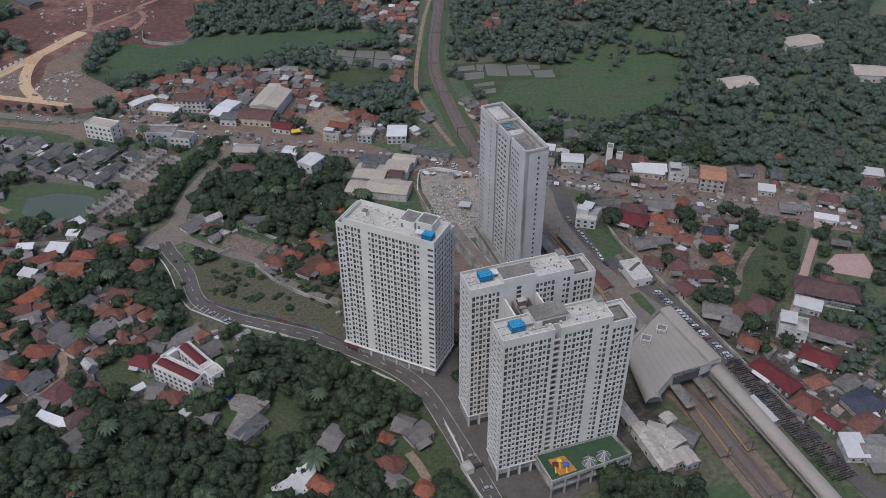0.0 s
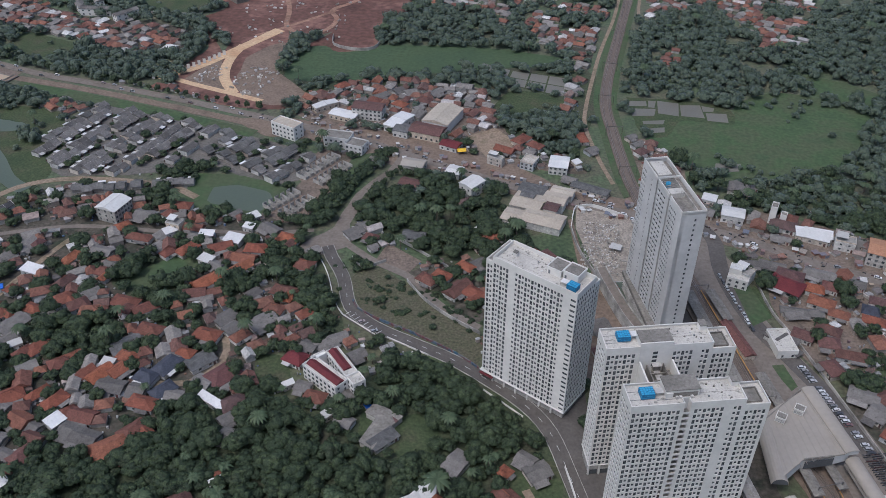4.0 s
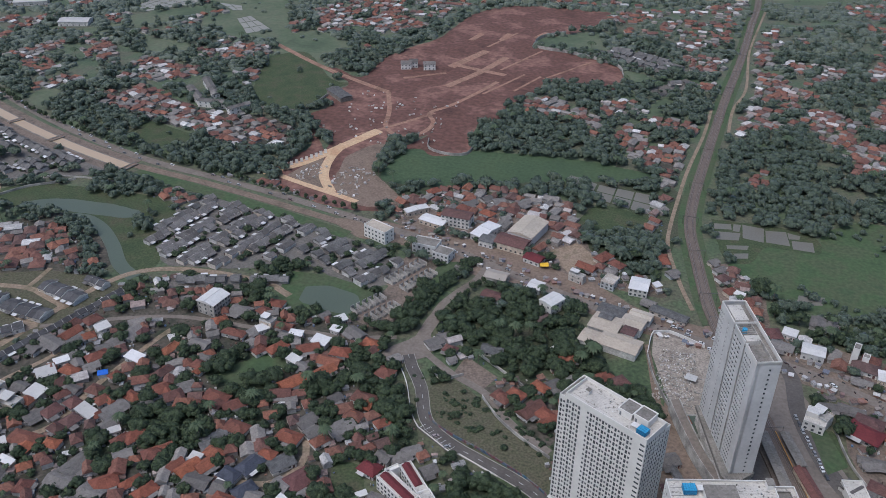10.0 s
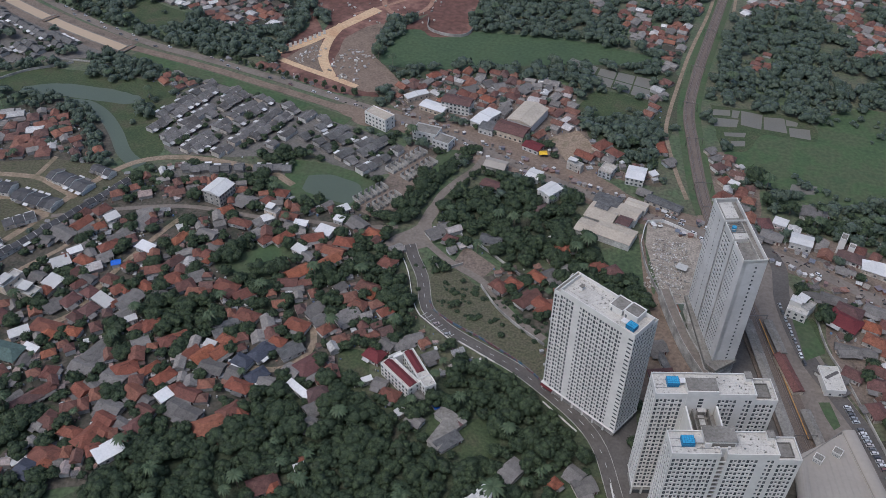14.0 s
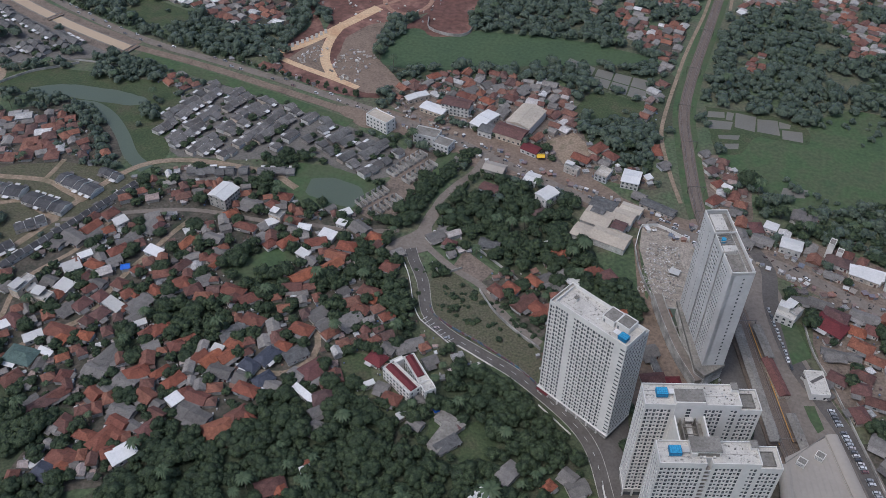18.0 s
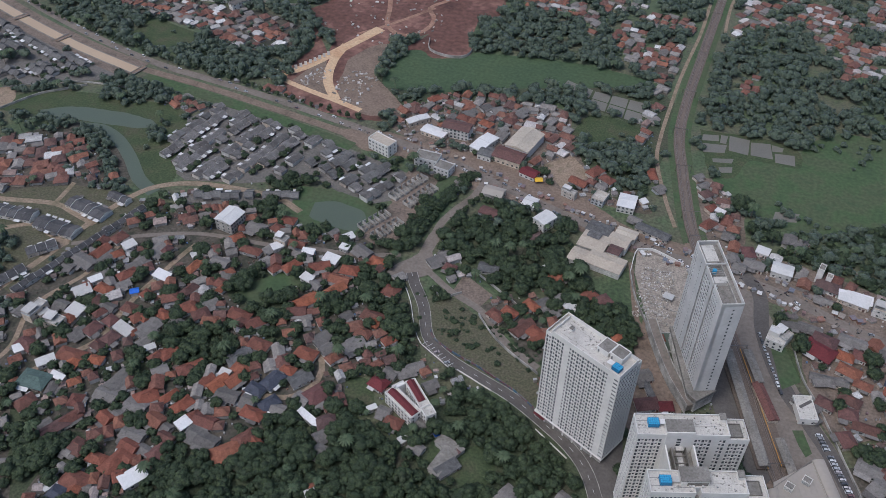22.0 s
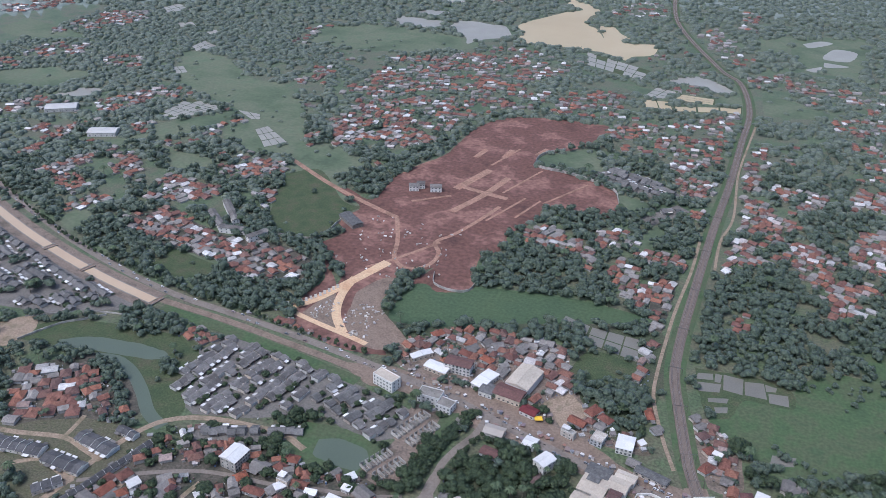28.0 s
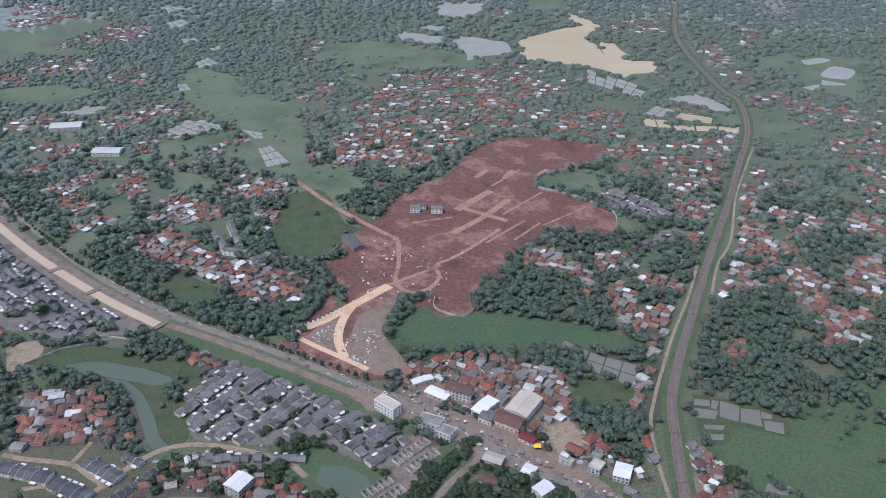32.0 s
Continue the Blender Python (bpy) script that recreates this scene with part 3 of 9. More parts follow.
FAR_VILLAGES = (
    [(-834, 786), (-829, 822), (-773, 800), (-720, 767), (-677, 750), (-693, 723), (-731, 738), (-772, 756)],
    [(-763, 832), (-781, 886), (-760, 894), (-691, 832), (-681, 800), (-730, 808)],
    [(-633, 698), (-628, 745), (-578, 742), (-531, 730), (-499, 714), (-460, 722), (-418, 724), (-380, 658), (-418, 661), (-452, 660), (-487, 672), (-530, 682), (-568, 694), (-602, 688)],
    [(-655, 759), (-674, 802), (-670, 840), (-626, 839), (-579, 830), (-567, 804), (-594, 777)],
    [(-647, 917), (-570, 931), (-524, 925), (-528, 886), (-569, 855), (-598, 855)],
    [(-723, 908), (-737, 935), (-710, 950), (-701, 1011), (-688, 1053), (-667, 1043), (-677, 988), (-692, 937)],
    [(-849, 880), (-863, 908), (-837, 925), (-813, 895)],
    [(-911, 985), (-939, 1027), (-949, 1073), (-891, 1108), (-858, 1084), (-861, 1052), (-879, 998)],
    [(-1086, 1236), (-1026, 1276), (-971, 1205), (-1037, 1179)],
    [(-1228, 1190), (-1236, 1280), (-1152, 1294), (-1122, 1229), (-1195, 1174)],
    [(-1298, 1343), (-1286, 1511), (-1202, 1546), (-1163, 1492), (-1200, 1384), (-1276, 1326)],
    [(-1500, 1412), (-1617, 1586), (-1528, 1654), (-1384, 1539), (-1434, 1439)],
    [(-1042, 934), (-1062, 978), (-1032, 1032), (-992, 1006), (-986, 943)],
    [(-968, 878), (-956, 911), (-938, 949), (-884, 946), (-871, 883), (-923, 863)],
    [(-987, 981), (-985, 1017), (-947, 1024), (-922, 981)],
    [(-1251, 1152), (-1245, 1180), (-1192, 1158), (-1165, 1101), (-1192, 1090)],
    [(-602, 1202), (-604, 1261), (-587, 1332), (-570, 1452), (-501, 1465), (-429, 1596), (-339, 1557), (-262, 1497), (-271, 1442), (-319, 1350), (-376, 1306), (-464, 1271), (-506, 1226), (-550, 1189)],
    [(-547, 1078), (-555, 1198), (-484, 1220), (-446, 1222), (-380, 1320), (-318, 1344), (-276, 1332), (-263, 1240), (-317, 1237), (-344, 1200), (-372, 1159), (-363, 1092), (-392, 1041), (-432, 1021), (-468, 1025), (-508, 996)],
    [(-263, 1240), (-256, 1310), (-222, 1398), (-152, 1381), (-148, 1293), (-108, 1263), (-175, 1249)],
    [(-176, 1207), (-108, 1263), (-57, 1270), (-13, 1300), (16, 1228), (10, 1131), (-38, 1075), (-83, 1136), (-126, 1130)],
    [(-77, 1799), (-45, 1904), (1, 1796), (54, 1630), (11, 1592), (-39, 1666), (-95, 1637), (-94, 1683)],
    [(74, 1597), (108, 1583), (153, 1532), (208, 1538), (258, 1549), (252, 1483), (194, 1455), (151, 1466), (98, 1489), (70, 1523)],
    [(157, 1387), (246, 1397), (241, 1339), (184, 1283), (162, 1315)],
    [(36, 999), (46, 1207), (67, 1226), (80, 1168), (67, 1078), (72, 1029), (95, 1006), (92, 931), (36, 924)],
    [(23, 792), (36, 921), (92, 931), (116, 941), (149, 913), (180, 869), (191, 839), (152, 808), (120, 812), (95, 880), (46, 848)],
    [(-45, 1072), (14, 1072), (12, 1006), (-1, 939), (-22, 954), (-37, 1004)],
    [(-93, 796), (-75, 834), (-48, 865), (-16, 863), (0, 831), (-4, 739), (-41, 725), (-71, 757)],
    [(-118, 880), (-86, 906), (-56, 875), (-60, 860), (-100, 832)],
    [(105, 1010), (119, 1084), (153, 1077), (144, 1033)],
    [(178, 1167), (202, 1216), (230, 1216), (215, 1052), (190, 1042), (181, 1114)],
    [(159, 943), (193, 998), (211, 1005), (200, 882), (162, 892)],
    [(-204, 840), (-175, 876), (-139, 865), (-100, 832), (-100, 769), (-133, 806), (-176, 823)],
    [(-813, 1498), (-831, 1544), (-786, 1599), (-768, 1561), (-787, 1483)],
    [(-805, 1435), (-828, 1479), (-815, 1515), (-766, 1443)],
    [(-685, 1362), (-702, 1422), (-654, 1418), (-646, 1377)],
    [(-215, 2055), (-135, 2032), (-124, 1931), (-181, 1897), (-265, 1882), (-276, 1946)],
    [(44, 2353), (139, 2359), (112, 2221), (42, 2163)],
    [(-585, 1971), (-513, 1966), (-493, 1894), (-559, 1911)],
    [(1, 2061), (51, 2003), (49, 1837), (-3, 1884)],
    [(133, 775), (181, 800), (185, 870), (140, 875)], [(-50, 831), (-2, 847), (-3, 799), (-9, 730), (-27, 724), (-45, 761)], [(32, 755), (63, 762), (64, 719), (35, 728)])
for poly in FAR_VILLAGES:
    win, hit = inside(poly)
    if win:
        part_of = use[win]
        part_of[hit & (blotch(55, 21)[win] > -1.1)] = VILLAGE

# woods east of the line and below the towers break into clearings and scattered houses
b2 = blotch(95, 8) + 0.6 * blotch(40, 9)
for poly in (WOODS[2], WOODS[-2]):
    win, hit = inside(poly)
    part_of = use[win]
    part_of[hit & (part_of == WOOD) & (b2[win] < -1.8)] = GRASS
    part_of[hit & (part_of == WOOD) & (b2[win] > 9)] = VILLAGE
for poly in ([(-82, 276), (-66, 280), (-56, 264), (-66, 253), (-80, 256)], [(-99, 282), (-80, 278), (-87, 258), (-95, 258)], [(-21, 250), (-1, 266), (3, 240), (-9, 223), (-18, 226)], [(-165, 302), (-150, 306), (-139, 286), (-154, 283)]):
    mark(poly, GRASS)
    sheet("clearing", poly, 0.05, M_GRASS, "small rough clearing among trees and houses", "clearing")
RED_FIELD = [(-343, 669), (-349, 699), (-375, 721), (-400, 738), (-386, 775), (-405, 803), (-395, 842), (-441, 875), (-429, 884), (-389, 866), (-388, 936), (-374, 983), (-351, 1032), (-346, 1094), (-338, 1153), (-308, 1202), (-259, 1221), (-180, 1225), (-154, 1215), (-167, 1157), (-184, 1118), (-224, 1079), (-223, 1039), (-181, 1029), (-137, 1014), (-111, 996), (-101, 963), (-100, 926), (-123, 923), (-152, 927), (-183, 923), (-185, 892), (-193, 866), (-207, 839), (-203, 806), (-220, 776), (-218, 743), (-210, 709), (-242, 693), (-258, 704), (-277, 697)] + [(-261, 737), (-292, 701), (-302, 651), (-284, 600), (-250, 577), (-300, 572), (-352, 596), (-365, 640), (-361, 675), (-378, 715)]
mark(RED_FIELD, BARE)
sheet("earth_site", RED_FIELD, 0.09, M_RED, "large cleared building site of red laterite earth", "building site")

for name, poly, m, label in (
        ("pond", [(-256, 454), (-242, 461), (-215, 455), (-211, 441), (-214, 432), (-249, 435), (-255, 443)], M_WATER, "small green still pond behind the row houses"),
        ("pond", [(-541, 492), (-527, 502), (-502, 510), (-460, 513), (-433, 508), (-440, 497), (-473, 493), (-510, 489), (-532, 486)], M_WATER, "long dull green pond beside the estate wall"),
        ("lake", [(-389, 2024), (-357, 1996), (-319, 1967), (-293, 1912), (-307, 1870), (-303, 1807), (-276, 1771), (-249, 1707), (-272, 1792), (-245, 1798), (-220, 1749), (-192, 1721), (-213, 1696), (-187, 1686), (-144, 1695), (-139, 1638), (-150, 1614), (-175, 1600), (-186, 1570), (-210, 1590), (-241, 1608), (-309, 1616), (-354, 1618), (-393, 1614), (-406, 1639), (-415, 1692), (-433, 1731), (-423, 1773), (-393, 1830), (-366, 1882), (-335, 1916), (-341, 1935), (-372, 1956)], M_LAKE, "broad pale silty lake with wooded spits"),
        ("lake", [(-565, 1676), (-560, 1726), (-524, 1731), (-489, 1721), (-458, 1720), (-430, 1663), (-423, 1636), (-458, 1617), (-480, 1592), (-492, 1566), (-509, 1609), (-538, 1633)], M_PADDY, "grey shallow lake among fields"),
        ("lake", [(-697, 1694), (-687, 1718), (-652, 1713), (-587, 1710), (-575, 1696), (-598, 1653), (-641, 1650), (-684, 1660)], M_PADDY, "grey shallow lake among fields"),
        ("lake", [(-687, 1916), (-701, 1997), (-612, 2035), (-590, 1988), (-592, 1927), (-611, 1878), (-663, 1868)], M_PADDY, "grey shallow lake among fields"),
        ("lake", [(-675, 1754), (-654, 1789), (-600, 1785), (-626, 1748)], M_PADDY, "grey shallow lake among fields"),
        ("lake", [(-96, 1489), (-54, 1522), (-13, 1496), (17, 1448), (-5, 1439), (-44, 1468), (-87, 1464)], M_PADDY, "grey shallow lake among fields"),
        ("lake", [(128, 1814), (163, 1849), (184, 1837), (141, 1790)], M_PADDY, "grey shallow lake among fields"),
        ("lake", [(165, 1749), (188, 1797), (225, 1785), (215, 1731), (199, 1714), (164, 1718)], M_PADDY, "grey shallow lake among fields"),
        ("lake", [(163, 1696), (205, 1684), (165, 1664)], M_PADDY, "grey shallow lake among fields"),
        ("lake", [(128, 1635), (158, 1665), (147, 1626)], M_PADDY, "grey shallow lake among fields"),
        ("lake", [(-1019, 1037), (-1003, 1078), (-969, 1086), (-959, 1066), (-996, 1029)], M_PADDY, "grey shallow lake among fields")):
    mark(poly, DONE)
    sheet(name, poly, 0.12, m, label, "water")


def ponds(poly, nx, ny, m, label):
    """Flooded plots in a grid, parted by low earth banks."""
    mark(poly, DONE)
    sheet("pond_bank", poly, 0.1, M_GRASS, "low earth banks between flooded plots", "bank", wavy=False)
    a, b, c, d = (Vector((*p, 0)) for p in poly)
    pick = random.Random(nx * 31 + ny)
    for i in range(nx):
        for j in range(ny):
            q = []
            if nx * ny > 8 and pick.random() < 0.14:
                continue
            for u, v in ((i + 0.04, j + 0.05), (i + 0.96, j + 0.04), (i + 0.96, j + 0.95), (i + 0.05, j + 0.96)):
                u, v = (u + (pick.uniform(-0.03, 0.03) if nx * ny > 8 else 0)) / nx, (v + (pick.uniform(-0.03, 0.03) if nx * ny > 8 else 0)) / ny
                p = (a * (1 - u) + b * u) * (1 - v) + (d * (1 - u) + c * u) * v
                q.append((p.x, p.y))
            tagged(mesh_ob("fish_pond", prism(q, 0.0, 0.18), m), label, "pond", "fish ponds", "structure")


BARE_EAST, GLADE_EAST = [(272, 798), (284, 812), (303, 806), (311, 792), (304, 778), (286, 783)], [(303, 776), (316, 780), (326, 770), (318, 758), (306, 762)]
for name, poly, m, label in (("cleared_plot", BARE_EAST, M_SAND2, "cleared plot of pale bare earth among trees"), ("meadow", GLADE_EAST, M_FIELD, "small grassy glade beside a cleared plot")):
    mark(poly, DONE)
    sheet(name, poly, 0.1, m, label, "ground")
ponds([(-83, 659), (-33, 644), (-33, 681), (-82, 686)], 3, 2, M_POOL, "grey shallow fish pond with straight banks")
ponds([(-112, 685), (-84, 672), (-83, 687), (-110, 697)], 2, 1, M_POOL, "narrow grey fish pond below the rice field")
BANKS = [(17, 655), (90, 656), (100, 624), (62, 622), (50, 594), (30, 596)]
mark(BANKS, DONE)
sheet("pond_bank", BANKS, 0.09, M_GRASS, "grassy banks between small flooded plots", "bank")
for q in ([(20, 648), (33, 651), (34, 642), (20, 639)], [(35, 652), (41, 652), (40, 640), (35, 640)], [(21, 635), (41, 638), (40, 626), (23, 622)], [(42, 653), (59, 652), (59, 629), (43, 631)], [(60, 649), (76, 652), (79, 630), (61, 630)],
          [(77, 651), (87, 649), (86, 643), (78, 641)], [(80, 639), (96, 641), (97, 626), (81, 626)], [(31, 615), (48, 620), (47, 613), (32, 610)], [(37, 604), (48, 608), (48, 600), (39, 597)], [(84, 560), (102, 563), (100, 552), (82, 547)]):
    tagged(mesh_ob("fish_pond", prism(q, 0.0, 0.18), M_POOL), "small grey flooded plot beside the railway", "pond", "fish ponds", "structure")
ponds([(-263, 1599), (-133, 1524), (-143, 1464), (-247, 1517)], 6, 3, M_PADDY, "pale flooded paddy below the lake")
ponds([(-126, 1382), (-112, 1435), (-76, 1423), (-94, 1380)], 3, 2, M_PADDY, "pale flooded paddy near the railway bend")
ponds([(-125, 1365), (-84, 1370), (-72, 1326), (-117, 1329)], 2, 1, M_LAKE, "pale silty flooded plot near the railway bend")
ponds([(-83, 1382), (-69, 1413), (-13, 1407), (-13, 1379)], 3, 1, M_LAKE, "pale silty flooded plot near the railway bend")
ponds([(-74, 1349), (29, 1382), (30, 1353), (-70, 1326)], 3, 1, M_LAKE, "pale silty flooded plot near the railway bend")
ponds([(-812, 1017), (-810, 1100), (-728, 1083), (-782, 1006)], 6, 4, M_PADDY, "pale fish pond in a grid on the valley floor")
ponds([(-711, 1082), (-668, 1078), (-656, 1058), (-668, 1053)], 2, 2, M_PADDY, "pale fish pond in a grid on the valley floor")
ponds([(-644, 1021), (-632, 1038), (-574, 992), (-596, 964)], 3, 3, M_PADDY, "small flooded plot among green fields")
ponds([(-1311, 1703), (-1247, 1717), (-1225, 1696), (-1245, 1653)], 2, 2, M_PADDY, "far pale flooded plot")
ponds([(-1200, 1578), (-1194, 1629), (-1132, 1591), (-1166, 1545)], 3, 2, M_PADDY, "far pale flooded plot")
ponds([(-1102, 1484), (-1074, 1504), (-1044, 1479), (-1071, 1459)], 2, 1, M_PADDY, "far pale flooded plot")
ponds([(-972, 1351), (-972, 1395), (-923, 1367), (-947, 1326)], 3, 2, M_PADDY, "far pale flooded plot")
ponds([(-1005, 1446), (-995, 1472), (-975, 1449), (-986, 1436)], 2, 1, M_PADDY, "far pale flooded plot")
ponds([(-933, 1227), (-916, 1241), (-887, 1212), (-902, 1199)], 2, 2, M_PADDY, "far pale flooded plot")

MAIN = [(-1076, 870), (-831, 733), (-686, 663), (-576, 621), (-488, 596), (-416, 586), (-349, 576), (-261, 559), (-222, 551), (-178, 541), (-145, 529), (-90, 510), (-52, 498), (-13, 488), (12, 483), (56, 477), (94, 468), (135, 451), (184, 437), (268, 414), (420, 380)]
RAIL = [(180, 105), (157, 165), (138, 217), (129, 242), (119, 271), (95, 320), (66, 403), (46, 458), (30, 503), (22, 530), (10, 587), (1, 639), (1, 703), (5, 778), (10, 865), (16, 953), (26, 1073), (34, 1218), (41, 1367), (22, 1507), (-21, 1591), (-121, 1886), (-161, 2213)]
LINK = [(-155, 404), (-156, 437), (-156, 454), (-155, 466), (-149, 485), (-142, 501), (-139, 520), (-137, 534)]
ACCESS = [(-158, 405), (-152, 395), (-139, 377), (-127, 352), (-110, 339), (-83, 329), (-63, 322), (-42, 311), (-20, 297), (-6, 282), (6, 257), (17, 232), (28, 205)]
LANE = [(-150, 412), (-144, 408), (-125, 396), (-100, 385), (-84, 369), (-69, 358), (-52, 349)]
WESTLANE = [(-460, 180), (-440, 235), (-425, 292), (-413, 339), (-406, 378), (-395, 414), (-378, 435), (-345, 447), (-290, 450), (-262, 440)]
EASTROAD = [(66, 482), (78, 462), (82, 427), (96, 386), (112, 361), (128, 335), (143, 300), (160, 262), (190, 200), (230, 130)]
SIDELANE = [(13, 516), (1, 549), (-12, 596), (-14, 631), (-12, 691), (-9, 746), (-1, 829), (2, 900)]
RAILLANE = [(22, 827), (24, 906), (35, 975), (35, 1103), (43, 1206), (52, 1301)]
VILLAGELANE = [(-172, 420), (-200, 410), (-235, 405), (-270, 398), (-300, 396), (-330, 390), (-370, 372), (-405, 352)]
VILLAGELANE2 = [(-370, 372), (-375, 330), (-390, 290), (-380, 250), (-400, 205)]
VLANES = ([(-355, 240), (-348, 254), (-331, 276), (-330, 302), (-329, 322), (-326, 340), (-322, 366), (-318, 382)], [(-192, 322), (-181, 303), (-182, 288), (-191, 277), (-210, 272)], [(-13, 246), (-5, 232), (-4, 214), (2, 200)])
YARM = [(-377, 609), (-373, 613), (-353, 635), (-335, 675), (-323, 704), (-312, 731)]
YARM2 = [(-332, 690), (-331, 655), (-321, 621), (-301, 594)]
YARM1 = [(-373, 613), (-337, 602), (-298, 592), (-273, 585)]
roads = (
    ("road", MAIN, 8.5, M_DUSTY, 0.15, "dusty concrete main street with worn verges", "road"),
    ("road", LINK, 6, M_DUSTY, 0.16, "dusty concrete road between trees", "road"),
    ("road", ACCESS, 7.5, M_ASPHALT, 0.3, "dark asphalt access road with kerbs", "road"),
    ("road", LANE, 5, M_DUSTY, 0.24, "pale concrete lane beside a wall", "road"),
    ("road", WESTLANE, 5.5, M_DIRT, 0.2, "pale estate lane between row houses", "road"),
    ("road", EASTROAD, 10, M_ASPHALT, 0.2, "grey station road with parked cars", "road"),
    ("road", SIDELANE, 3.2, M_DIRT, 0.2, "narrow pale lane along the railway", "road"),
    ("road", RAILLANE, 3, M_DIRT, 0.2, "narrow pale track east of the railway", "road"),
    ("road", VILLAGELANE, 4, M_DUSTY, 0.2, "narrow concrete village lane", "road"),
    ("road", VILLAGELANE2, 3.5, M_DIRT, 0.18, "narrow brown village lane", "road"),
)
roads += tuple(("road", pts, 4.0, M_DIRT, 0.17, "narrow brown village lane", "road") for pts in VLANES)
for name, pts, w, m, z, label, cat in roads:
    tagged(mesh_ob(name, ribbon(pts, w, 0.0, z), m), label, cat, kind="structure")
    mark_line(pts, w + 3, BARE)
tagged(mesh_ob("road", ribbon(YARM, 9, 0.0, 0.28, w2=12), M_SAND), "pale sandy haul road into the red site", "road", kind="structure")
tagged(mesh_ob("road", ribbon(YARM2, 9, 0.0, 0.24), M_SAND), "pale sandy slip road of the site entrance", "road", kind="structure")
SITE_TRACKS = (
    ([(-541, 942), (-455, 887), (-393, 855), (-342, 832)], 7, "pale haul track across the red site"),
    ([(-342, 832), (-321, 781), (-309, 742), (-288, 726), (-269, 741), (-267, 768), (-279, 791), (-265, 817), (-248, 863), (-236, 903)], 5, "orange haul track looping over the red site"),
    ([(-330, 713), (-308, 740), (-274, 792)], 4, "faint orange track on the red site"),
    ([(-302, 933), (-278, 1004)], 11, "pale graded street on the red site"),
    ([(-287, 870), (-264, 927), (-248, 988)], 9, "pale graded street on the red site"),
    ([(-304, 943), (-271, 935), (-233, 927)], 8, "pale graded street on the red site"),
    ([(-309, 1038), (-303, 1070)], 8, "pale graded street on the red site"),
    ([(-272, 1050), (-268, 1081)], 8, "pale graded street on the red site"),
    ([(-232, 1076), (-223, 1102)], 7, "pale graded street on the red site"),
    ([(-241, 862), (-212, 937)], 3, "faint graded line on the red site"),
    ([(-243, 942), (-212, 1026)], 3, "faint graded line on the red site"),
    ([(-211, 881), (-193, 936)], 3, "faint graded line on the red site"),
    ([(-188, 930), (-146, 1005)], 3, "faint graded line on the red site"),
    ([(-281, 1019), (-259, 1088)], 3, "faint graded line on the red site"),
    ([(-342, 879), (-301, 911)], 4, "faint graded line on the red site"))
for k, (pts, w, label) in enumerate(SITE_TRACKS):
    tagged(mesh_ob("haul_track", ribbon(pts, w, 0.0, 0.2 + 0.012 * k), M_SAND2), label, "track", kind="structure")
tagged(mesh_ob("road", ribbon(YARM1, 6, 0.0, 0.26), M_SAND), "pale sandy strip along the main street", "road", kind="structure")
PLAZA = [(-176, 397), (-171, 411), (-161, 425), (-160, 450), (-152, 452), (-150, 427), (-144, 420), (-146, 407), (-157, 397), (-171, 391)]
mark(PLAZA, BARE)
sheet("plaza", PLAZA, 0.22, M_DUSTY, "dusty widened road junction", "road")
mark_line(RAIL, 18, BARE)
tagged(mesh_ob("rail_verge", ribbon(RAIL[:9], 17, 0.0, 0.11), M_MUD), "brown gravel beside the station tracks", "verge", kind="structure")
tagged(mesh_ob("rail_verge", ribbon(RAIL[8:], 19, 0.0, 0.12), M_FIELD), "green grass verge along the railway", "verge", kind="structure")
tagged(mesh_ob("track_bed", ribbon(RAIL, 9.4, 0.0, 0.6), M_BALLAST), "brown ballast bed of a double-track railway", "railway", kind="structure")
bm = bmesh.new()
for s in (-3.0, -1.9, 1.9, 3.0):
    ribbon(RAIL, 0.16, 0.5, 0.85, s, 8.0, bm)
tagged(mesh_ob("rails", bm, M_STEEL), "four worn steel rails on the ballast", "rails", kind="structure")

BAND = [(-496, 583), (-418, 574), (-351, 563), (-285, 551), (-240, 541)]
mark_line(BAND, 10, BARE)
tagged(mesh_ob("canal_bed", ribbon(BAND, 8, 0.0, 0.14), M_MUD), "dry brown bed of the old canal beside the street", "canal bed", kind="structure")
CANAL = [(-1040, 800), (-784, 678), (-681, 634), (-583, 600), (-499, 578)]
mark_line(CANAL, 22, DONE)
tagged(mesh_ob("canal_margin", ribbon(CANAL, 30, 0.0, 0.1), M_TOWN), "dusty brown margins of the canal", "verge", kind="structure")
tagged(mesh_ob("canal_bank", ribbon(CANAL, 12.5, 0.0, 0.25), M_DARKC), "grey concrete lining of the canal", "canal", kind="structure")
tagged(mesh_ob("canal", ribbon(CANAL, 10, 0.1, 0.35), M_CANAL), "brown silty water in a straight canal", "canal", kind="structure")
STRIP = [(-486, 571), (-418, 562), (-351, 551), (-258, 532)]
mark_line(STRIP, 12, GRASS)
tagged(mesh_ob("canal_verge", ribbon(STRIP, 12, 0.0, 0.2), M_FIELD), "bright grass strip beside the main street", "verge", kind="structure")
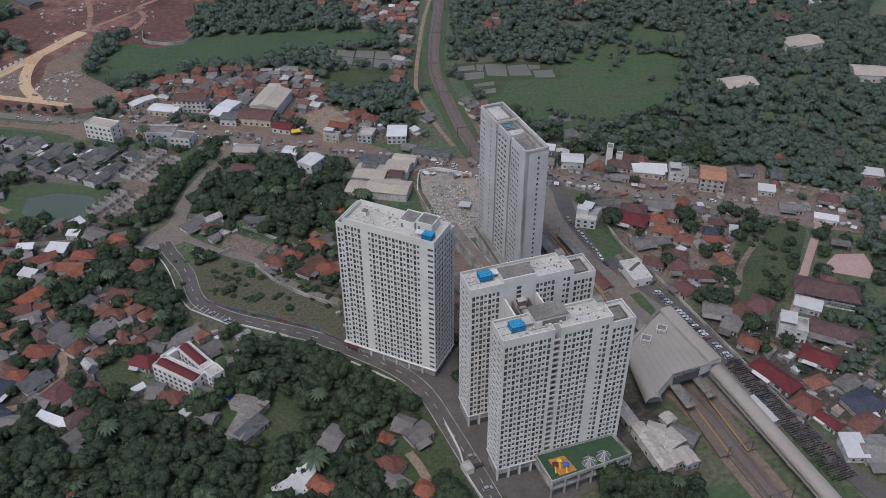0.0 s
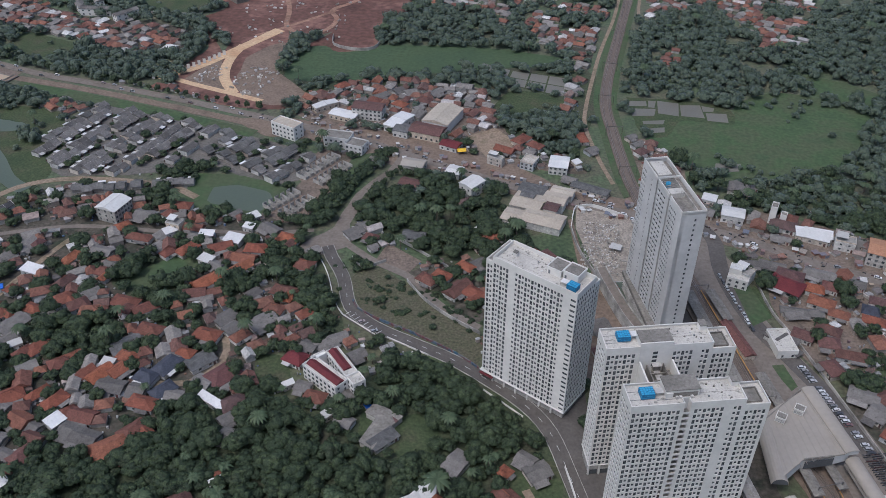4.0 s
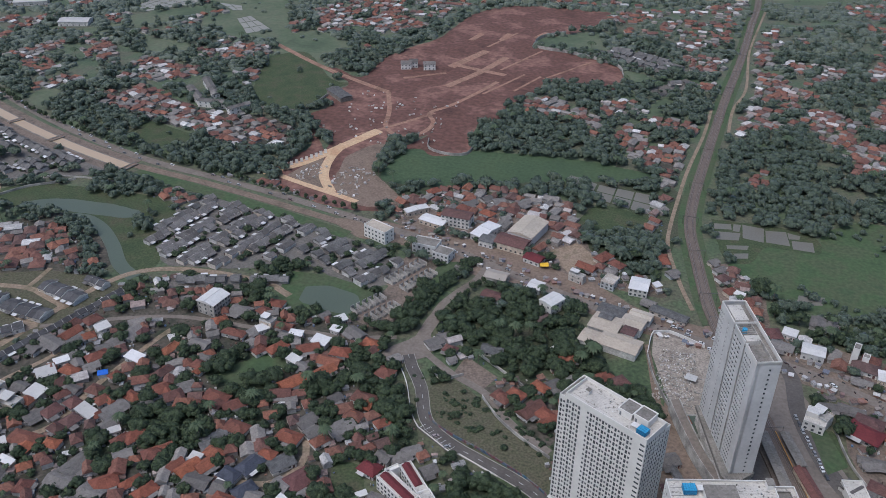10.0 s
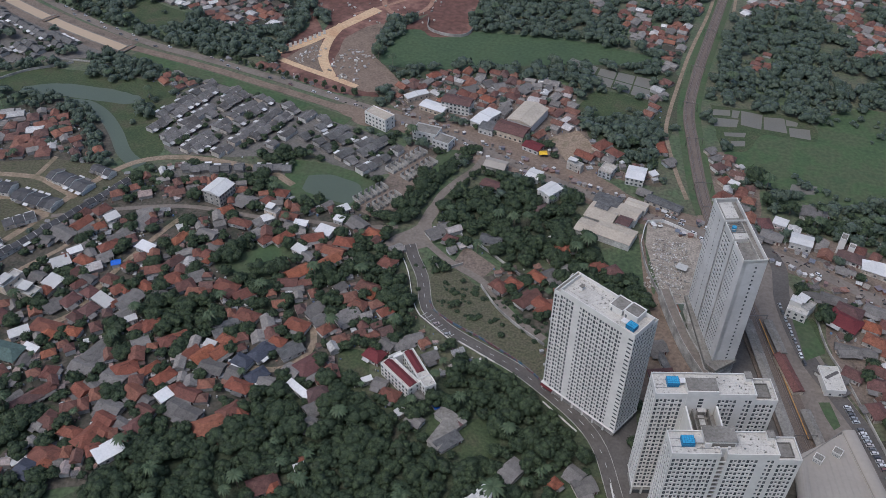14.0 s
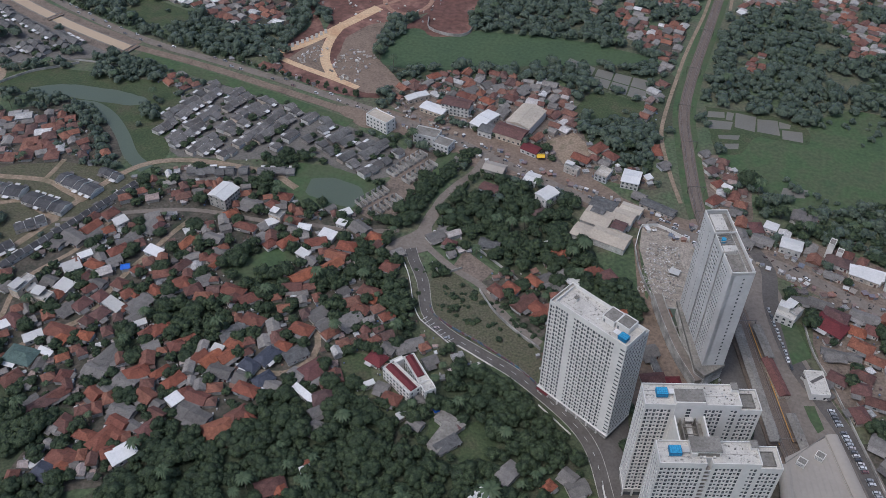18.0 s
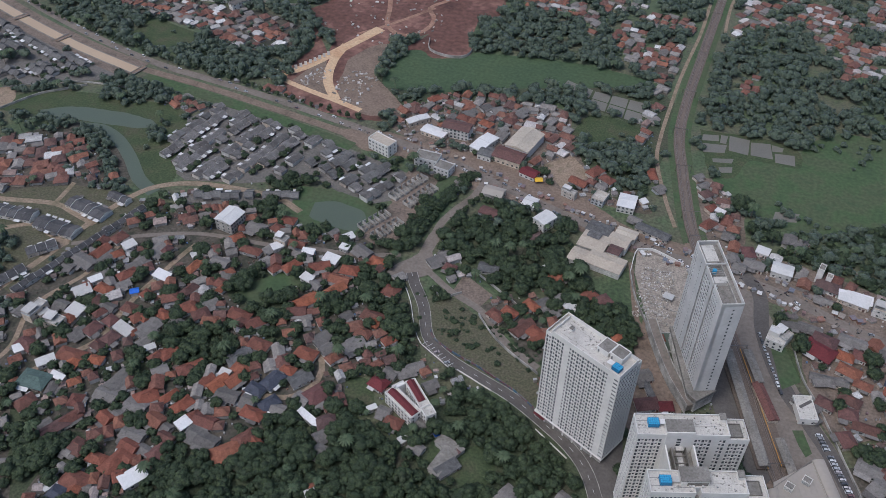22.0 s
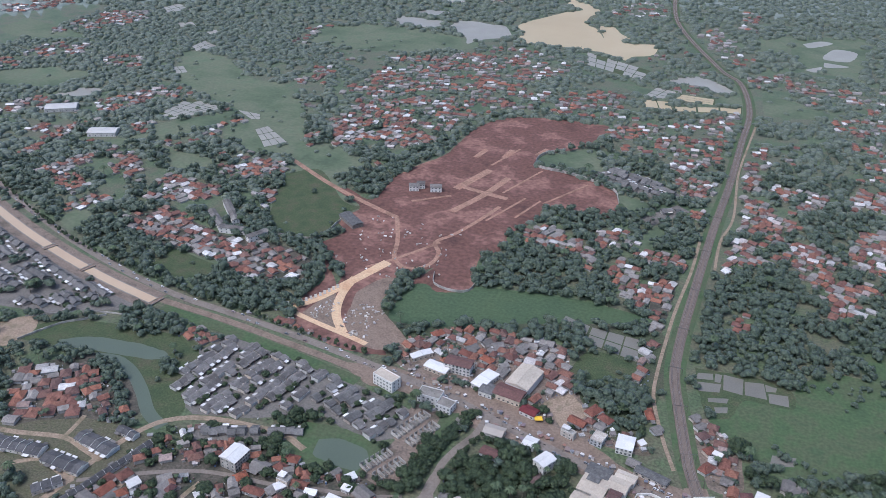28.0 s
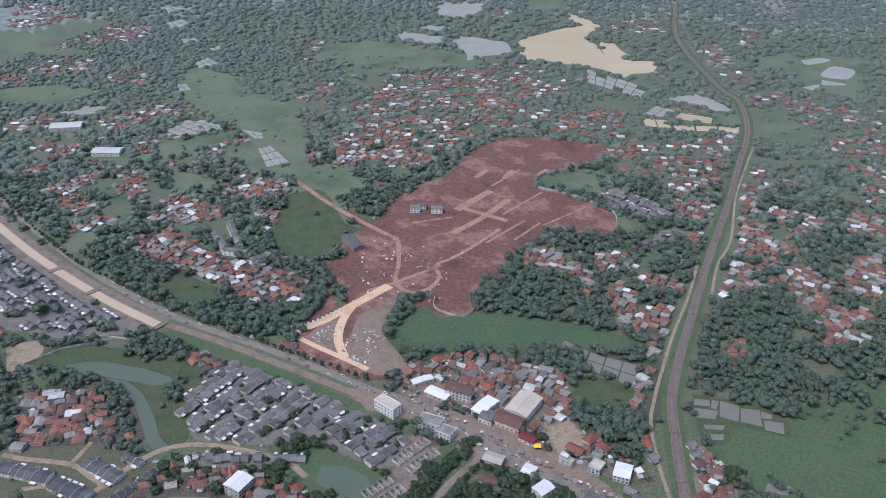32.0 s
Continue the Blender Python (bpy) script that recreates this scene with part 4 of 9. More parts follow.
for poly, label in (([(-125, 395), (-122, 416), (-97, 402), (-103, 387)], "bare brown plot beside the lane"),
                    ([(-353, 611), (-348, 632), (-339, 660), (-326, 622), (-308, 597), (-332, 604)], "bare brown island in the site entrance"),
                    ([(-100, 560), (-80, 580), (-60, 560), (-75, 530)], "bare brown market ground"),
                    ([(-10, 482), (14, 484), (30, 470), (32, 388), (12, 401), (-8, 457)], "pale rubble-strewn walled plot")):
    mark(poly, BARE)
    sheet("bare_plot", poly, 0.13, M_PLOT if "rubble" in label else M_MUD if "island" in label else M_TOWN if "lane" in label else M_DIRT, label, "bare ground", wavy=False)

RIVER = [(-491, 483), (-474, 486), (-451, 477), (-426, 458), (-402, 435), (-381, 424)]
mark_line(RIVER, 14, DONE)
tagged(mesh_ob("river", ribbon(RIVER, 11, 0.0, 0.16), M_WATER), "narrow dull green river bend", "water", kind="structure")
ESTATE_WALL = [(-577, 479), (-568, 497), (-557, 515), (-542, 527), (-527, 541)]
tagged(mesh_ob("boundary_wall", ribbon(ESTATE_WALL, 0.5, 0.0, 2.2), M_CONC), "grey concrete wall of the estate", "wall", kind="structure")
PLOT_NW = [(-614, 496), (-592, 517), (-575, 501), (-578, 476), (-585, 466)]
mark(PLOT_NW, BARE)
sheet("bare_plot", PLOT_NW, 0.1, M_DIRT, "bare brown plot outside the estate wall", "bare ground")
FORECOURT = [(-285, 552), (-238, 562), (-198, 556), (-163, 556), (-127, 549), (-88, 535), (-63, 530), (-20, 505), (30, 497), (62, 492), (60, 466), (10, 474), (-30, 480), (-88, 500), (-139, 507), (-173, 524), (-223, 533), (-249, 532)]
mark(FORECOURT, BARE)
sheet("market_forecourt", FORECOURT, 0.1, M_MUD, "dusty brown forecourts along the market street", "bare ground")
for poly in GROVES[-4:]:
    mark(poly, WOOD)
for k, (poly, m, label) in enumerate((
        ([(58, 478), (70, 478), (88, 440), (86, 425), (106, 384), (118, 362), (135, 335), (150, 300), (166, 262), (140, 255), (122, 285), (100, 332), (74, 400), (56, 445)], M_DUSTY, "brown paved station forecourt with parking"),
        ([(36, 470), (56, 440), (66, 400), (80, 355), (96, 318), (84, 300), (66, 330), (45, 385), (30, 440)], M_ASPHALT, "dark paved yard behind the tower"),
        ([(-14, 466), (-11, 467), (3, 411), (17, 392), (30, 372), (24, 366), (10, 387), (0, 404)], M_MUD, "brown dirt track beside the building plot"),
        ([(78, 290), (92, 300), (98, 268), (112, 238), (104, 226), (88, 226), (78, 256)], M_YARD, "dark earth yard between sheds and tower"))):
    mark(poly, DONE)
    sheet("paved_yard", poly, 0.136 + 0.006 * k, m, label, "yard", wavy=False)
mark([(-600, 478), (-545, 484), (-492, 478), (-470, 482), (-440, 462), (-415, 436), (-430, 428), (-450, 450), (-480, 468), (-540, 468)], WOOD)
for x, y, turn in ((-672, 630, -25), (-603, 607, -20), (-497, 578, -15)):
    bridge = thing("canal_crossing", "low concrete crossing over the brown canal", "bridge", pose(x, y, 0, 0, 0, turn), "canal crossings")
    part("deck", boxes((-2.5, -8, 0.3, 2.5, 8, 0.9)), M_MUD, bridge)
    for sx in (-2.6, 2.4):
        part("parapet", boxes((sx, -8, 0.9, sx + 0.2, 8, 1.6)), M_CONC, bridge)
TOWER_YARD = [(-2, 322), (2, 355), (3, 390), (5, 414), (14, 408), (27, 376), (38, 352), (40, 331), (30, 318)]
mark(TOWER_YARD, DONE)
sheet("building_yard", TOWER_YARD, 0.165, M_MUD, "rutted brown building yard between two towers", "yard", wavy=False)
PLOT_GREEN = [(-175, 510), (-161, 523), (-160, 504), (-162, 478), (-168, 470)]
mark(PLOT_GREEN, GRASS)
sheet("lawn", PLOT_GREEN, 0.17, M_FIELD, "rough green plot beside the unfinished houses", "meadow")
POND_LAWN = [(-278, 470), (-270, 440), (-252, 428), (-208, 428), (-205, 462), (-240, 472)]
mark(POND_LAWN, GRASS)
mark([(-256, 454), (-242, 461), (-215, 455), (-211, 441), (-214, 432), (-249, 435), (-255, 443)], DONE)
sheet("lawn", POND_LAWN, 0.1, M_FIELD, "grassy banks round the small pond", "meadow")
SHELL_GROUND = [(-212, 430), (-200, 470), (-200, 520), (-176, 512), (-176, 466), (-184, 425)]
mark(SHELL_GROUND, DONE)
sheet("building_ground", SHELL_GROUND, 0.145, M_TOWN, "trodden grey-brown ground with building rubble", "bare ground")
tagged(mesh_ob("road", ribbon([(193, 428), (191, 406), (180, 391), (169, 374), (163, 357), (159, 351)], 2.6, 0.0, 0.18, w2=3.6), M_TOWN), "worn brown dirt path through grass", "path", kind="structure")
EAST_DIRT = [(193, 486), (218, 486), (209, 451), (229, 442), (234, 425), (222, 421), (201, 426), (192, 436), (179, 447)]
mark(EAST_DIRT, DONE)
sheet("bare_plot", EAST_DIRT, 0.112, M_TOWN, "bare brown yards beside the main street", "bare ground")
tagged(mesh_ob("road_verge", ribbon([(56, 477), (94, 468), (135, 451), (184, 437), (268, 414), (420, 380)], 24, 0.0, 0.098), M_TOWN), "dusty brown verges of the main street", "verge", kind="structure")
SITE_MUD = [(-319, 662), (-305, 697), (-286, 699), (-287, 651), (-256, 620), (-238, 597), (-262, 580), (-288, 590), (-307, 612)]
mark(SITE_MUD, DONE)
sheet("bare_plot", SITE_MUD, 0.13, M_MUD, "muddy brown ground beside the site entrance", "bare ground")
mark_line([(10, 408), (17, 391), (29, 366), (43, 345)], 14, DONE)
STATION_LAWN = [(87, 417), (96, 420), (107, 392), (96, 382)]
mark(STATION_LAWN, DONE)
sheet("lawn", STATION_LAWN, 0.24, M_FIELD, "mown green lawn beside the station road", "lawn", wavy=False)
FALLOW = [(188, 415), (218, 415), (210, 392), (187, 351), (168, 352), (183, 387)]
mark(FALLOW, DONE)
sheet("meadow", FALLOW, 0.1, M_GRASS, "rough grass plot crossed by a dirt path", "meadow")
mark([(245, 330), (300, 330), (300, 420), (250, 425)], WOOD)
COURTLANE = [(231, 420), (220, 400), (204, 371), (189, 342), (177, 320)]
mark_line(COURTLANE, 7, DONE)
tagged(mesh_ob("road", ribbon(COURTLANE, 4.5, 0.0, 0.19), M_PINK), "pinkish paved lane along the school court", "road", kind="structure")
ISLAND = [(103, 352), (109, 354), (114.5, 338.8), (111.1, 334.8), (107, 342)]
sheet("lawn", ISLAND, 0.18, M_FIELD, "small green island beside the station road", "lawn", wavy=False)


# ---- apartment towers ----
def window_mesh(w, h, name):
    """One window: a pale frame with a mullion and dark glass set back, facing -y, its lower left corner at the origin."""
    bm = bmesh.new()
    f = 0.07
    for r in ((0, 0, f, h), (w - f, 0, w, h), (f, 0, w - f, f), (f, h - f, w - f, h)) + (((w / 2 - f / 2, f, w / 2 + f / 2, h - f),) if w > 1.0 else ()):
        box(bm, r[0], 0, r[1], r[2], 0.08, r[3], 0)
    v = [bm.verts.new(p) for p in ((f, 0.05, f), (w - f, 0.05, f), (w - f, 0.05, h - f), (f, 0.05, h - f))]
    bm.faces.new(v).material_index = 1
    me = bpy.data.meshes.new(name)
    bm.to_mesh(me)
    bm.free()
    me.materials.append(M_FRAME)
    me.materials.append(M_PANE)
    return me


W_SMALL, W_TALL, W_WIDE = window_mesh(1.1, 1.45, "window_small"), window_mesh(1.25, 2.3, "window_tall"), window_mesh(2.6, 1.3, "window_wide")
KINDS = {"s": (1.1, 1.45, 0.95, W_SMALL), "t": (1.25, 2.3, 0.2, W_TALL), "w": (2.6, 1.3, 1.0, W_WIDE)}


def facade(tower, frame_m, width, z0, floors, fh, columns, material, top, singles=0, deep=0.3, label=""):
    """A wall in the plane y = 0 of frame_m, facing -y, with real openings: columns is a list of (x, kind). The first `singles` windows are parts of their own, the rest one joined part."""
    xs = [0.0]
    cols = []
    for x, k in columns:
        w = KINDS[k][0]
        xs += [x, x + w]
        cols.append((x, k))
    xs.append(width)
    bm = bmesh.new()

    def quad(a, b, c, d, mi=0):
        bm.faces.new([bm.verts.new(p) for p in (a, b, c, d)]).material_index = mi

    zt = z0 + floors * fh
    for i in range(0, len(xs) - 1, 2):
        if xs[i + 1] - xs[i] > 0.01:
            quad((xs[i], 0, z0), (xs[i + 1], 0, z0), (xs[i + 1], 0, zt), (xs[i], 0, zt))
    quad((0, 0, zt), (width, 0, zt), (width, 0, top), (0, 0, top))
    placed = []
    for x, k in cols:
        w, h, sill, me = KINDS[k]
        z = z0
        for fl in range(floors):
            b = z0 + fl * fh + sill
            quad((x, 0, z), (x + w, 0, z), (x + w, 0, b), (x, 0, b))
            t = b + h
            quad((x, 0, b), (x + w, 0, b), (x + w, deep, b), (x, deep, b))
            quad((x, 0, b), (x, deep, b), (x, deep, t), (x, 0, t))
            quad((x + w, 0, b), (x + w, 0, t), (x + w, deep, t), (x + w, deep, b))
            quad((x, 0, t), (x, deep, t), (x + w, deep, t), (x + w, 0, t))
            placed.append((x, b, k))
            z = t
        quad((x, 0, z), (x + w, 0, z), (x + w, 0, zt), (x, 0, zt))
    wall = part("facade", bm, material, tower, label)
    wall.matrix_basis = frame_m
    placed.sort(key=lambda p: (-p[1], p[0]))
    joined = bmesh.new()
    for n, (x, z, k) in enumerate(placed):
        if n < singles:
            win = new("window", KINDS[k][3])
            win.parent = wall
            win.matrix_basis = Matrix.Translation((x, deep - 0.12, z))
        else:
            w, h = KINDS[k][:2]
            f = 0.07
            v = [joined.verts.new(p) for p in ((x + f, deep - 0.07, z + f), (x + w - f, deep - 0.07, z + f), (x + w - f, deep - 0.07, z + h - f), (x + f, deep - 0.07, z + h - f))]
            joined.faces.new(v).material_index = 1
            for r in ((x, z, x + f, z + h), (x + w - f, z, x + w, z + h), (x + f, z, x + w - f, z + f), (x + f, z + h - f, x + w - f, z + h)):
                v = [joined.verts.new(p) for p in ((r[0], deep - 0.12, r[1]), (r[2], deep - 0.12, r[1]), (r[2], deep - 0.12, r[3]), (r[0], deep - 0.12, r[3]))]
                joined.faces.new(v).material_index = 0
    if len(joined.verts):
        ob = part("window_band", joined, [M_FRAME, M_GLASS], wall, "rows of dark windows in pale frames")
        ob["kind"] = "stuff"
    else:
        joined.free()
    return wall


def side(x, y, turn):
    """The frame of a wall that starts at (x, y), runs along turn degrees and faces to its right."""
    return pose(x, y, 0, 0, 0, turn)


def pairs(width, start, pitch, blank=(), wide=()):
    """Window columns: a tall one and a small one in turn, leaving out the blank stretches."""
    out, x, k = [], start, 0
    while x + 1.3 < width - 0.3:
        kind = "ts"[k % 2]
        if not any(a - 1.0 < x < b for a, b in blank):
            out.append((x, kind))
        x += pitch
        k += 1
    return sorted(out + [(x, "w") for x in wide])


def parapet(tower, x0, y0, x1, y1, z, h=1.1, t=0.35, name="parapet"):
    for r in ((x0, y0, x1, y0 + t), (x0, y1 - t, x1, y1), (x0, y0 + t, x0 + t, y1 - t), (x1 - t, y0 + t, x1, y1 - t)):
        part(name, boxes((r[0], r[1], z - 0.05, r[2], r[3], z + h)), M_WHITE, tower, "white painted parapet")


def roof_slab(tower, x0, y0, x1, y1, z, m=None, name="roof"):
    return part(name, boxes((x0, y0, z - 0.4, x1, y1, z)), m or M_ROOFC, tower, "stained pale roof screed")


def water_tank(x, y, z, turn, lx, ly, h):
    """A sectional blue tank: a box of ribbed panels with a hatch, on beams."""
    t = thing("water_tank", "blue fibreglass sectional water tank standing on the roof", "tank", pose(x, y, z, 0, 0, turn), "roof tanks")
    part("beam", boxes((0, 0.3, 0, lx, 0.5, 0.25)), M_DARKC, t)
    part("beam", boxes((0, ly - 0.5, 0, lx, ly - 0.3, 0.25)), M_DARKC, t)
    part("body", boxes((0, 0, 0.25, lx, ly, h)), M_TANK, t)
    n = int(lx)
    for i in range(n + 1):
        u = lx * i / n
        part("rib", boxes((u - 0.05, -0.08, 0.25, u + 0.05, ly + 0.08, h + 0.08)), M_RIB, t)
    n = int(ly)
    for i in range(n + 1):
        v = ly * i / n
        part("rib", boxes((-0.08, v - 0.05, 0.25, lx + 0.08, v + 0.05, h + 0.07)), M_RIB, t)
    for k in range(1, 3):
        part("band", boxes((-0.1, -0.1, h * k / 3, lx + 0.1, ly + 0.1, h * k / 3 + 0.08)), M_TANK, t)
    part("hatch", boxes((lx * 0.4, ly * 0.4, h, lx * 0.4 + 0.8, ly * 0.4 + 0.8, h + 0.25)), M_TANK, t)
    return t


def stairwell_box(tower, x0, y0, x1, y1, z, h, over=0.0, rim=False):
    part("lift_house_wall", boxes((x0, y0, z, x1, y1, z + h)), M_WHITE, tower)
    if rim:
        for r in ((x0 - 0.2, y0 - 0.2, x1 + 0.2, y0 + 0.2), (x0 - 0.2, y1 - 0.2, x1 + 0.2, y1 + 0.2), (x0 - 0.2, y0 + 0.2, x0 + 0.2, y1 - 0.2), (x1 - 0.2, y0 + 0.2, x1 + 0.2, y1 - 0.2)):
            part("lift_house_parapet", boxes((r[0], r[1], z + h - 0.1, r[2], r[3], z + h + 0.8)), M_WHITE, tower)
        part("lift_house_door", boxes((x0 + 0.8, y0 - 0.06, z, x0 + 1.8, y0 + 0.02, z + 2.1)), M_FRAME, tower)
        over = -0.22
    part("lift_house_roof", boxes((x0 - over, y0 - over, z + h, x1 + over, y1 + over, z + h + 0.35)), M_DARKC, tower, "dark weathered concrete slab")


TOP = 78.0


def slab_tower(label, x, y, turn, L, W, zbase, top, zpod, notch):
    """A long white slab block: main roof up to L - 10, a lower end wing with a sunken court, facades with real windows on four sides."""
    t = thing("apartment_tower", label, "apartment tower", pose(x, y, 0, 0, 0, turn), "apartment towers")
    fh, z0 = 2.95, zbase + zpod
    floors = int((top - 1.5 - z0) / fh)
    main, low = L - 10.0, top - 3.4
    part("podium", boxes((0.6, 0.6, zbase, L - 0.6, W - 0.6, z0)), M_CONC, t, "grey ground storey")
    for i in range(0, int(L), 5):
        part("column", boxes((i, 0, zbase, i + 0.7, 0.6, z0)), M_WHITE, t)
    for i in range(int(L) // 5):
        part("shopfront", boxes((i * 5 + 1.0, 0.5, zbase + 0.3, i * 5 + 4.6, 0.58, zbase + 3.2)), M_GLASS, t, "dark glazed shopfront")
    part("string_course", boxes((-0.2, -0.2, z0 - 0.35, L + 0.2, W + 0.2, z0)), M_WHITE, t)
    lf = int((low - 1.5 - z0) / fh)
    blank = ((main - 8.5, main - 5.0),)
    n0, n1 = (20.7, 23.3) if notch else (14.0, 27.5)
    cols = pairs(main, 0.8, 1.72, blank + ((n0 - 0.4, n1 + 0.4),))
    facade(t, side(0, 0, 0), n0, z0, floors, fh, [c for c in cols if c[0] < n0], M_WHITE, top, 180)
    facade(t, side(n1, 0, 0), main - n1, z0, floors, fh, [(c[0] - n1, c[1]) for c in cols if c[0] > n1], M_WHITE, top, 180)
    facade(t, side(main, 0, 0), 10.0, z0, lf, fh, pairs(10.0, 0.6, 1.72), M_WHITE, low)
    facade(t, side(L, 0, 90), W, z0, lf, fh, [(2.0, "w"), (7.5, "w")], M_WHITE, low)
    facade(t, side(L, W, 180), 10.0, z0, lf, fh, pairs(10.0, 0.6, 1.72), M_WHITE, low)
    facade(t, side(main, W, 180), main, z0, floors, fh, pairs(main, 0.8, 1.72, ((14, 27),)), M_WHITE, top)
    facade(t, side(0, W, 270), W, z0, floors, fh, [(0.9, "s"), (2.6, "w"), (6.6, "w"), (10.2, "s")], M_WHITE, top, 100)
    if notch:
        # an open stair recess with a low wall at each landing
        part("recess_wall", boxes((n0, 3.0, z0, n1, 3.3, top)), M_GREYP, t)
        for u in (n0 - 0.25, n1):
            part("recess_wall", boxes((u, 0.31, z0, u + 0.25, 3.0, top)), M_WHITE, t)
        for k in range(floors):
            part("landing", boxes((n0, 0.05, z0 + k * fh, n1, 3.0, z0 + k * fh + 0.2)), M_CONC, t)
            part("landing_wall", boxes((n0, 0.05, z0 + k * fh + 0.2, n1, 0.2, z0 + k * fh + 1.2)), M_WHITE, t)
    else:
        part("shaft_wall", boxes((n0, -0.3, z0, n1, 0.3, top + 2.2)), M_WHITE, t, "blank white lift shaft wall")
        for k in range(4):
            part("shaft_window", boxes((19.6, -0.36, top - 4.0 - 2.2 * k, 21.6, -0.28, top - 2.6 - 2.2 * k)), M_PANE, t)
    part("step_wall", boxes((main - 0.3, 0, low - 0.5, main, W, top)), M_WHITE, t)
    if notch:
        for r in ((0.1, 0.1, n0 - 0.25, W - 0.1), (n0 - 0.25, 3.3, n1 + 0.25, W - 0.1), (n1 + 0.25, 0.1, main, W - 0.1)):
            roof_slab(t, *r, top - 1.0)
    else:
        roof_slab(t, 0.1, 0.1, main, W - 0.1, top - 1.0)
    roof_slab(t, main, 0.1, L - 0.1, W - 0.1, low - 1.0)
    # thin dark floor paints in the shade of the sunken court
    part("court_floor", boxes((main + 1.7, 2.3, low - 1.0, L - 2.7, W - 2.8, low - 0.95)), M_DARKC, t, "dark sunken roof court")
    gap = (n0, n1) if notch else (n0, n0)
    for r in ((0, 0, gap[0], 0.35), (gap[1], 0, main, 0.35), (0, W - 0.35, main, W), (0, 0.35, 0.35, W - 0.35), (main - 0.35, 0.35, main, W - 0.35)):
        part("parapet", boxes((r[0], r[1], top - 0.05, r[2], r[3], top + 0.25)), M_WHITE, t, "white painted parapet coping")
    parapet(t, main, 0, L, W, low, 0.3)
    # hatches, vents and pipe runs on the screed
    rr = random.Random(int(x * 10))
    for _ in range(9):
        u, v = rr.uniform(29, main - 4), rr.uniform(1.5, W - 2.0)
        part("roof_vent", boxes((u, v, top - 1.0, u + rr.uniform(0.3, 0.7), v + rr.uniform(0.3, 0.6), top - rr.uniform(0.3, 0.7))), rr.choice((M_FRAME, M_METAL, M_DARKC)), t)
    for v in (W * 0.35, W * 0.7):
        part("roof_pipe", boxes((0.8, v, top - 0.95, 12.0, v + 0.12, top - 0.83)), M_FRAME, t)
    part("roof_joint", boxes((27.8, W * 0.48, top - 1.0, main - 1.0, W * 0.48 + 0.12, top - 0.985)), M_DARKC, t)
    for r in ((main + 1.4, 2.0, L - 2.4, 2.3), (main + 1.4, W - 2.8, L - 2.4, W - 2.5), (main + 1.4, 2.3, main + 1.7, W - 2.8), (L - 2.7, 2.3, L - 2.4, W - 2.8)):
        part("court_kerb", boxes((r[0], r[1], low - 1.0, r[2], r[3], low - 0.1)), M_DARKC, t)
    stairwell_box(t, main - 3.2, W - 4.2, main - 0.6, W - 0.8, top - 1.0, 2.8, 0.3)
    return t


C_TURN = 17.6
cu, cv = Vector((math.cos(radians(C_TURN)), math.sin(radians(C_TURN)))), Vector((-math.sin(radians(C_TURN)), math.cos(radians(C_TURN))))
C0 = Vector((24.0, 230.3))
B0 = C0 + cu * -1.3 + cv * 31.6
tower_c = slab_tower("white slab apartment tower with a long window front", C0.x, C0.y, C_TURN, 54.8, 12.0, 0.0, TOP, 7.0, True)
tower_b = slab_tower("white slab apartment tower joined to its twin by a core", B0.x, B0.y, C_TURN, 54.8, 12.6, 0.0, TOP, 7.0, False)
stairwell_box(tower_c, 14.5, 4.5, 27.5, 12.0, TOP - 1.0, 3.6, 0.3)
part("plant_wall", boxes((14.5, 4.0, TOP - 1.0, 17.0, 4.5, TOP + 1.6)), M_WHITE, tower_c)
# flat dark panel on the wall in place of a shaded recess
part("plant_recess", boxes((17.4, 4.42, TOP - 0.9, 27.0, 4.49, TOP + 1.4)), M_DARKC, tower_c, "dark recess under the slab")
for u in (18.2, 19.6, 24.0):
    part("plant_unit", boxes((u, 3.2, TOP - 1.0, u + 1.0, 4.1, TOP + 0.2)), M_METAL, tower_c)
part("plant_pipe", boxes((11.0, 3.4, TOP - 0.9, 18.0, 3.55, TOP - 0.75)), M_FRAME, tower_c)
stairwell_box(tower_b, 14.0, 0.32, 27.5, 7.5, TOP - 1.0, 3.2, 0.0)
core = thing("tower_core", "white link block between the twin towers, with an open roof gangway", "tower core", pose(C0.x, C0.y, 0, 0, 0, C_TURN))
for u in (13.2, 27.0):
    part("wall", boxes((u, 12.0, 0, u + 0.4, 31.6, 70)), M_WHITE, core)
    part("coping", boxes((u - 0.15, 12.0, 70, u + 0.55, 31.6, 70.3)), M_WHITE, core)
# channel floor, walls and beams coloured dark to imitate its deep shade
part("roof", boxes((13.6, 12.0, 60, 27.0, 31.6, 64)), M_DARKC, core)
part("inner_wall", boxes((16.4, 12.0, 64, 16.8, 31.3, 68.5)), M_DARKC, core)
part("inner_wall", boxes((23.4, 12.0, 64, 23.8, 31.3, 68.5)), M_DARKC, core)
part("gangway", boxes((19.0, 12.0, 64, 21.6, 31.3, 66.5)), M_CONC, core)
for v in (15.0, 19.0, 23.0, 27.0):
    part("pit_beam", boxes((16.8, v, 66.6, 23.4, v + 0.4, 67.2)), M_DARKC, core)
part("stair_hood", boxes((18.8, 29.3, 66.5, 21.8, 31.3, 69.0)), M_DARKC, core)
part("hood_roof", boxes((18.4, 28.9, 69.0, 22.2, 31.3, 69.25)), M_CONC, core)
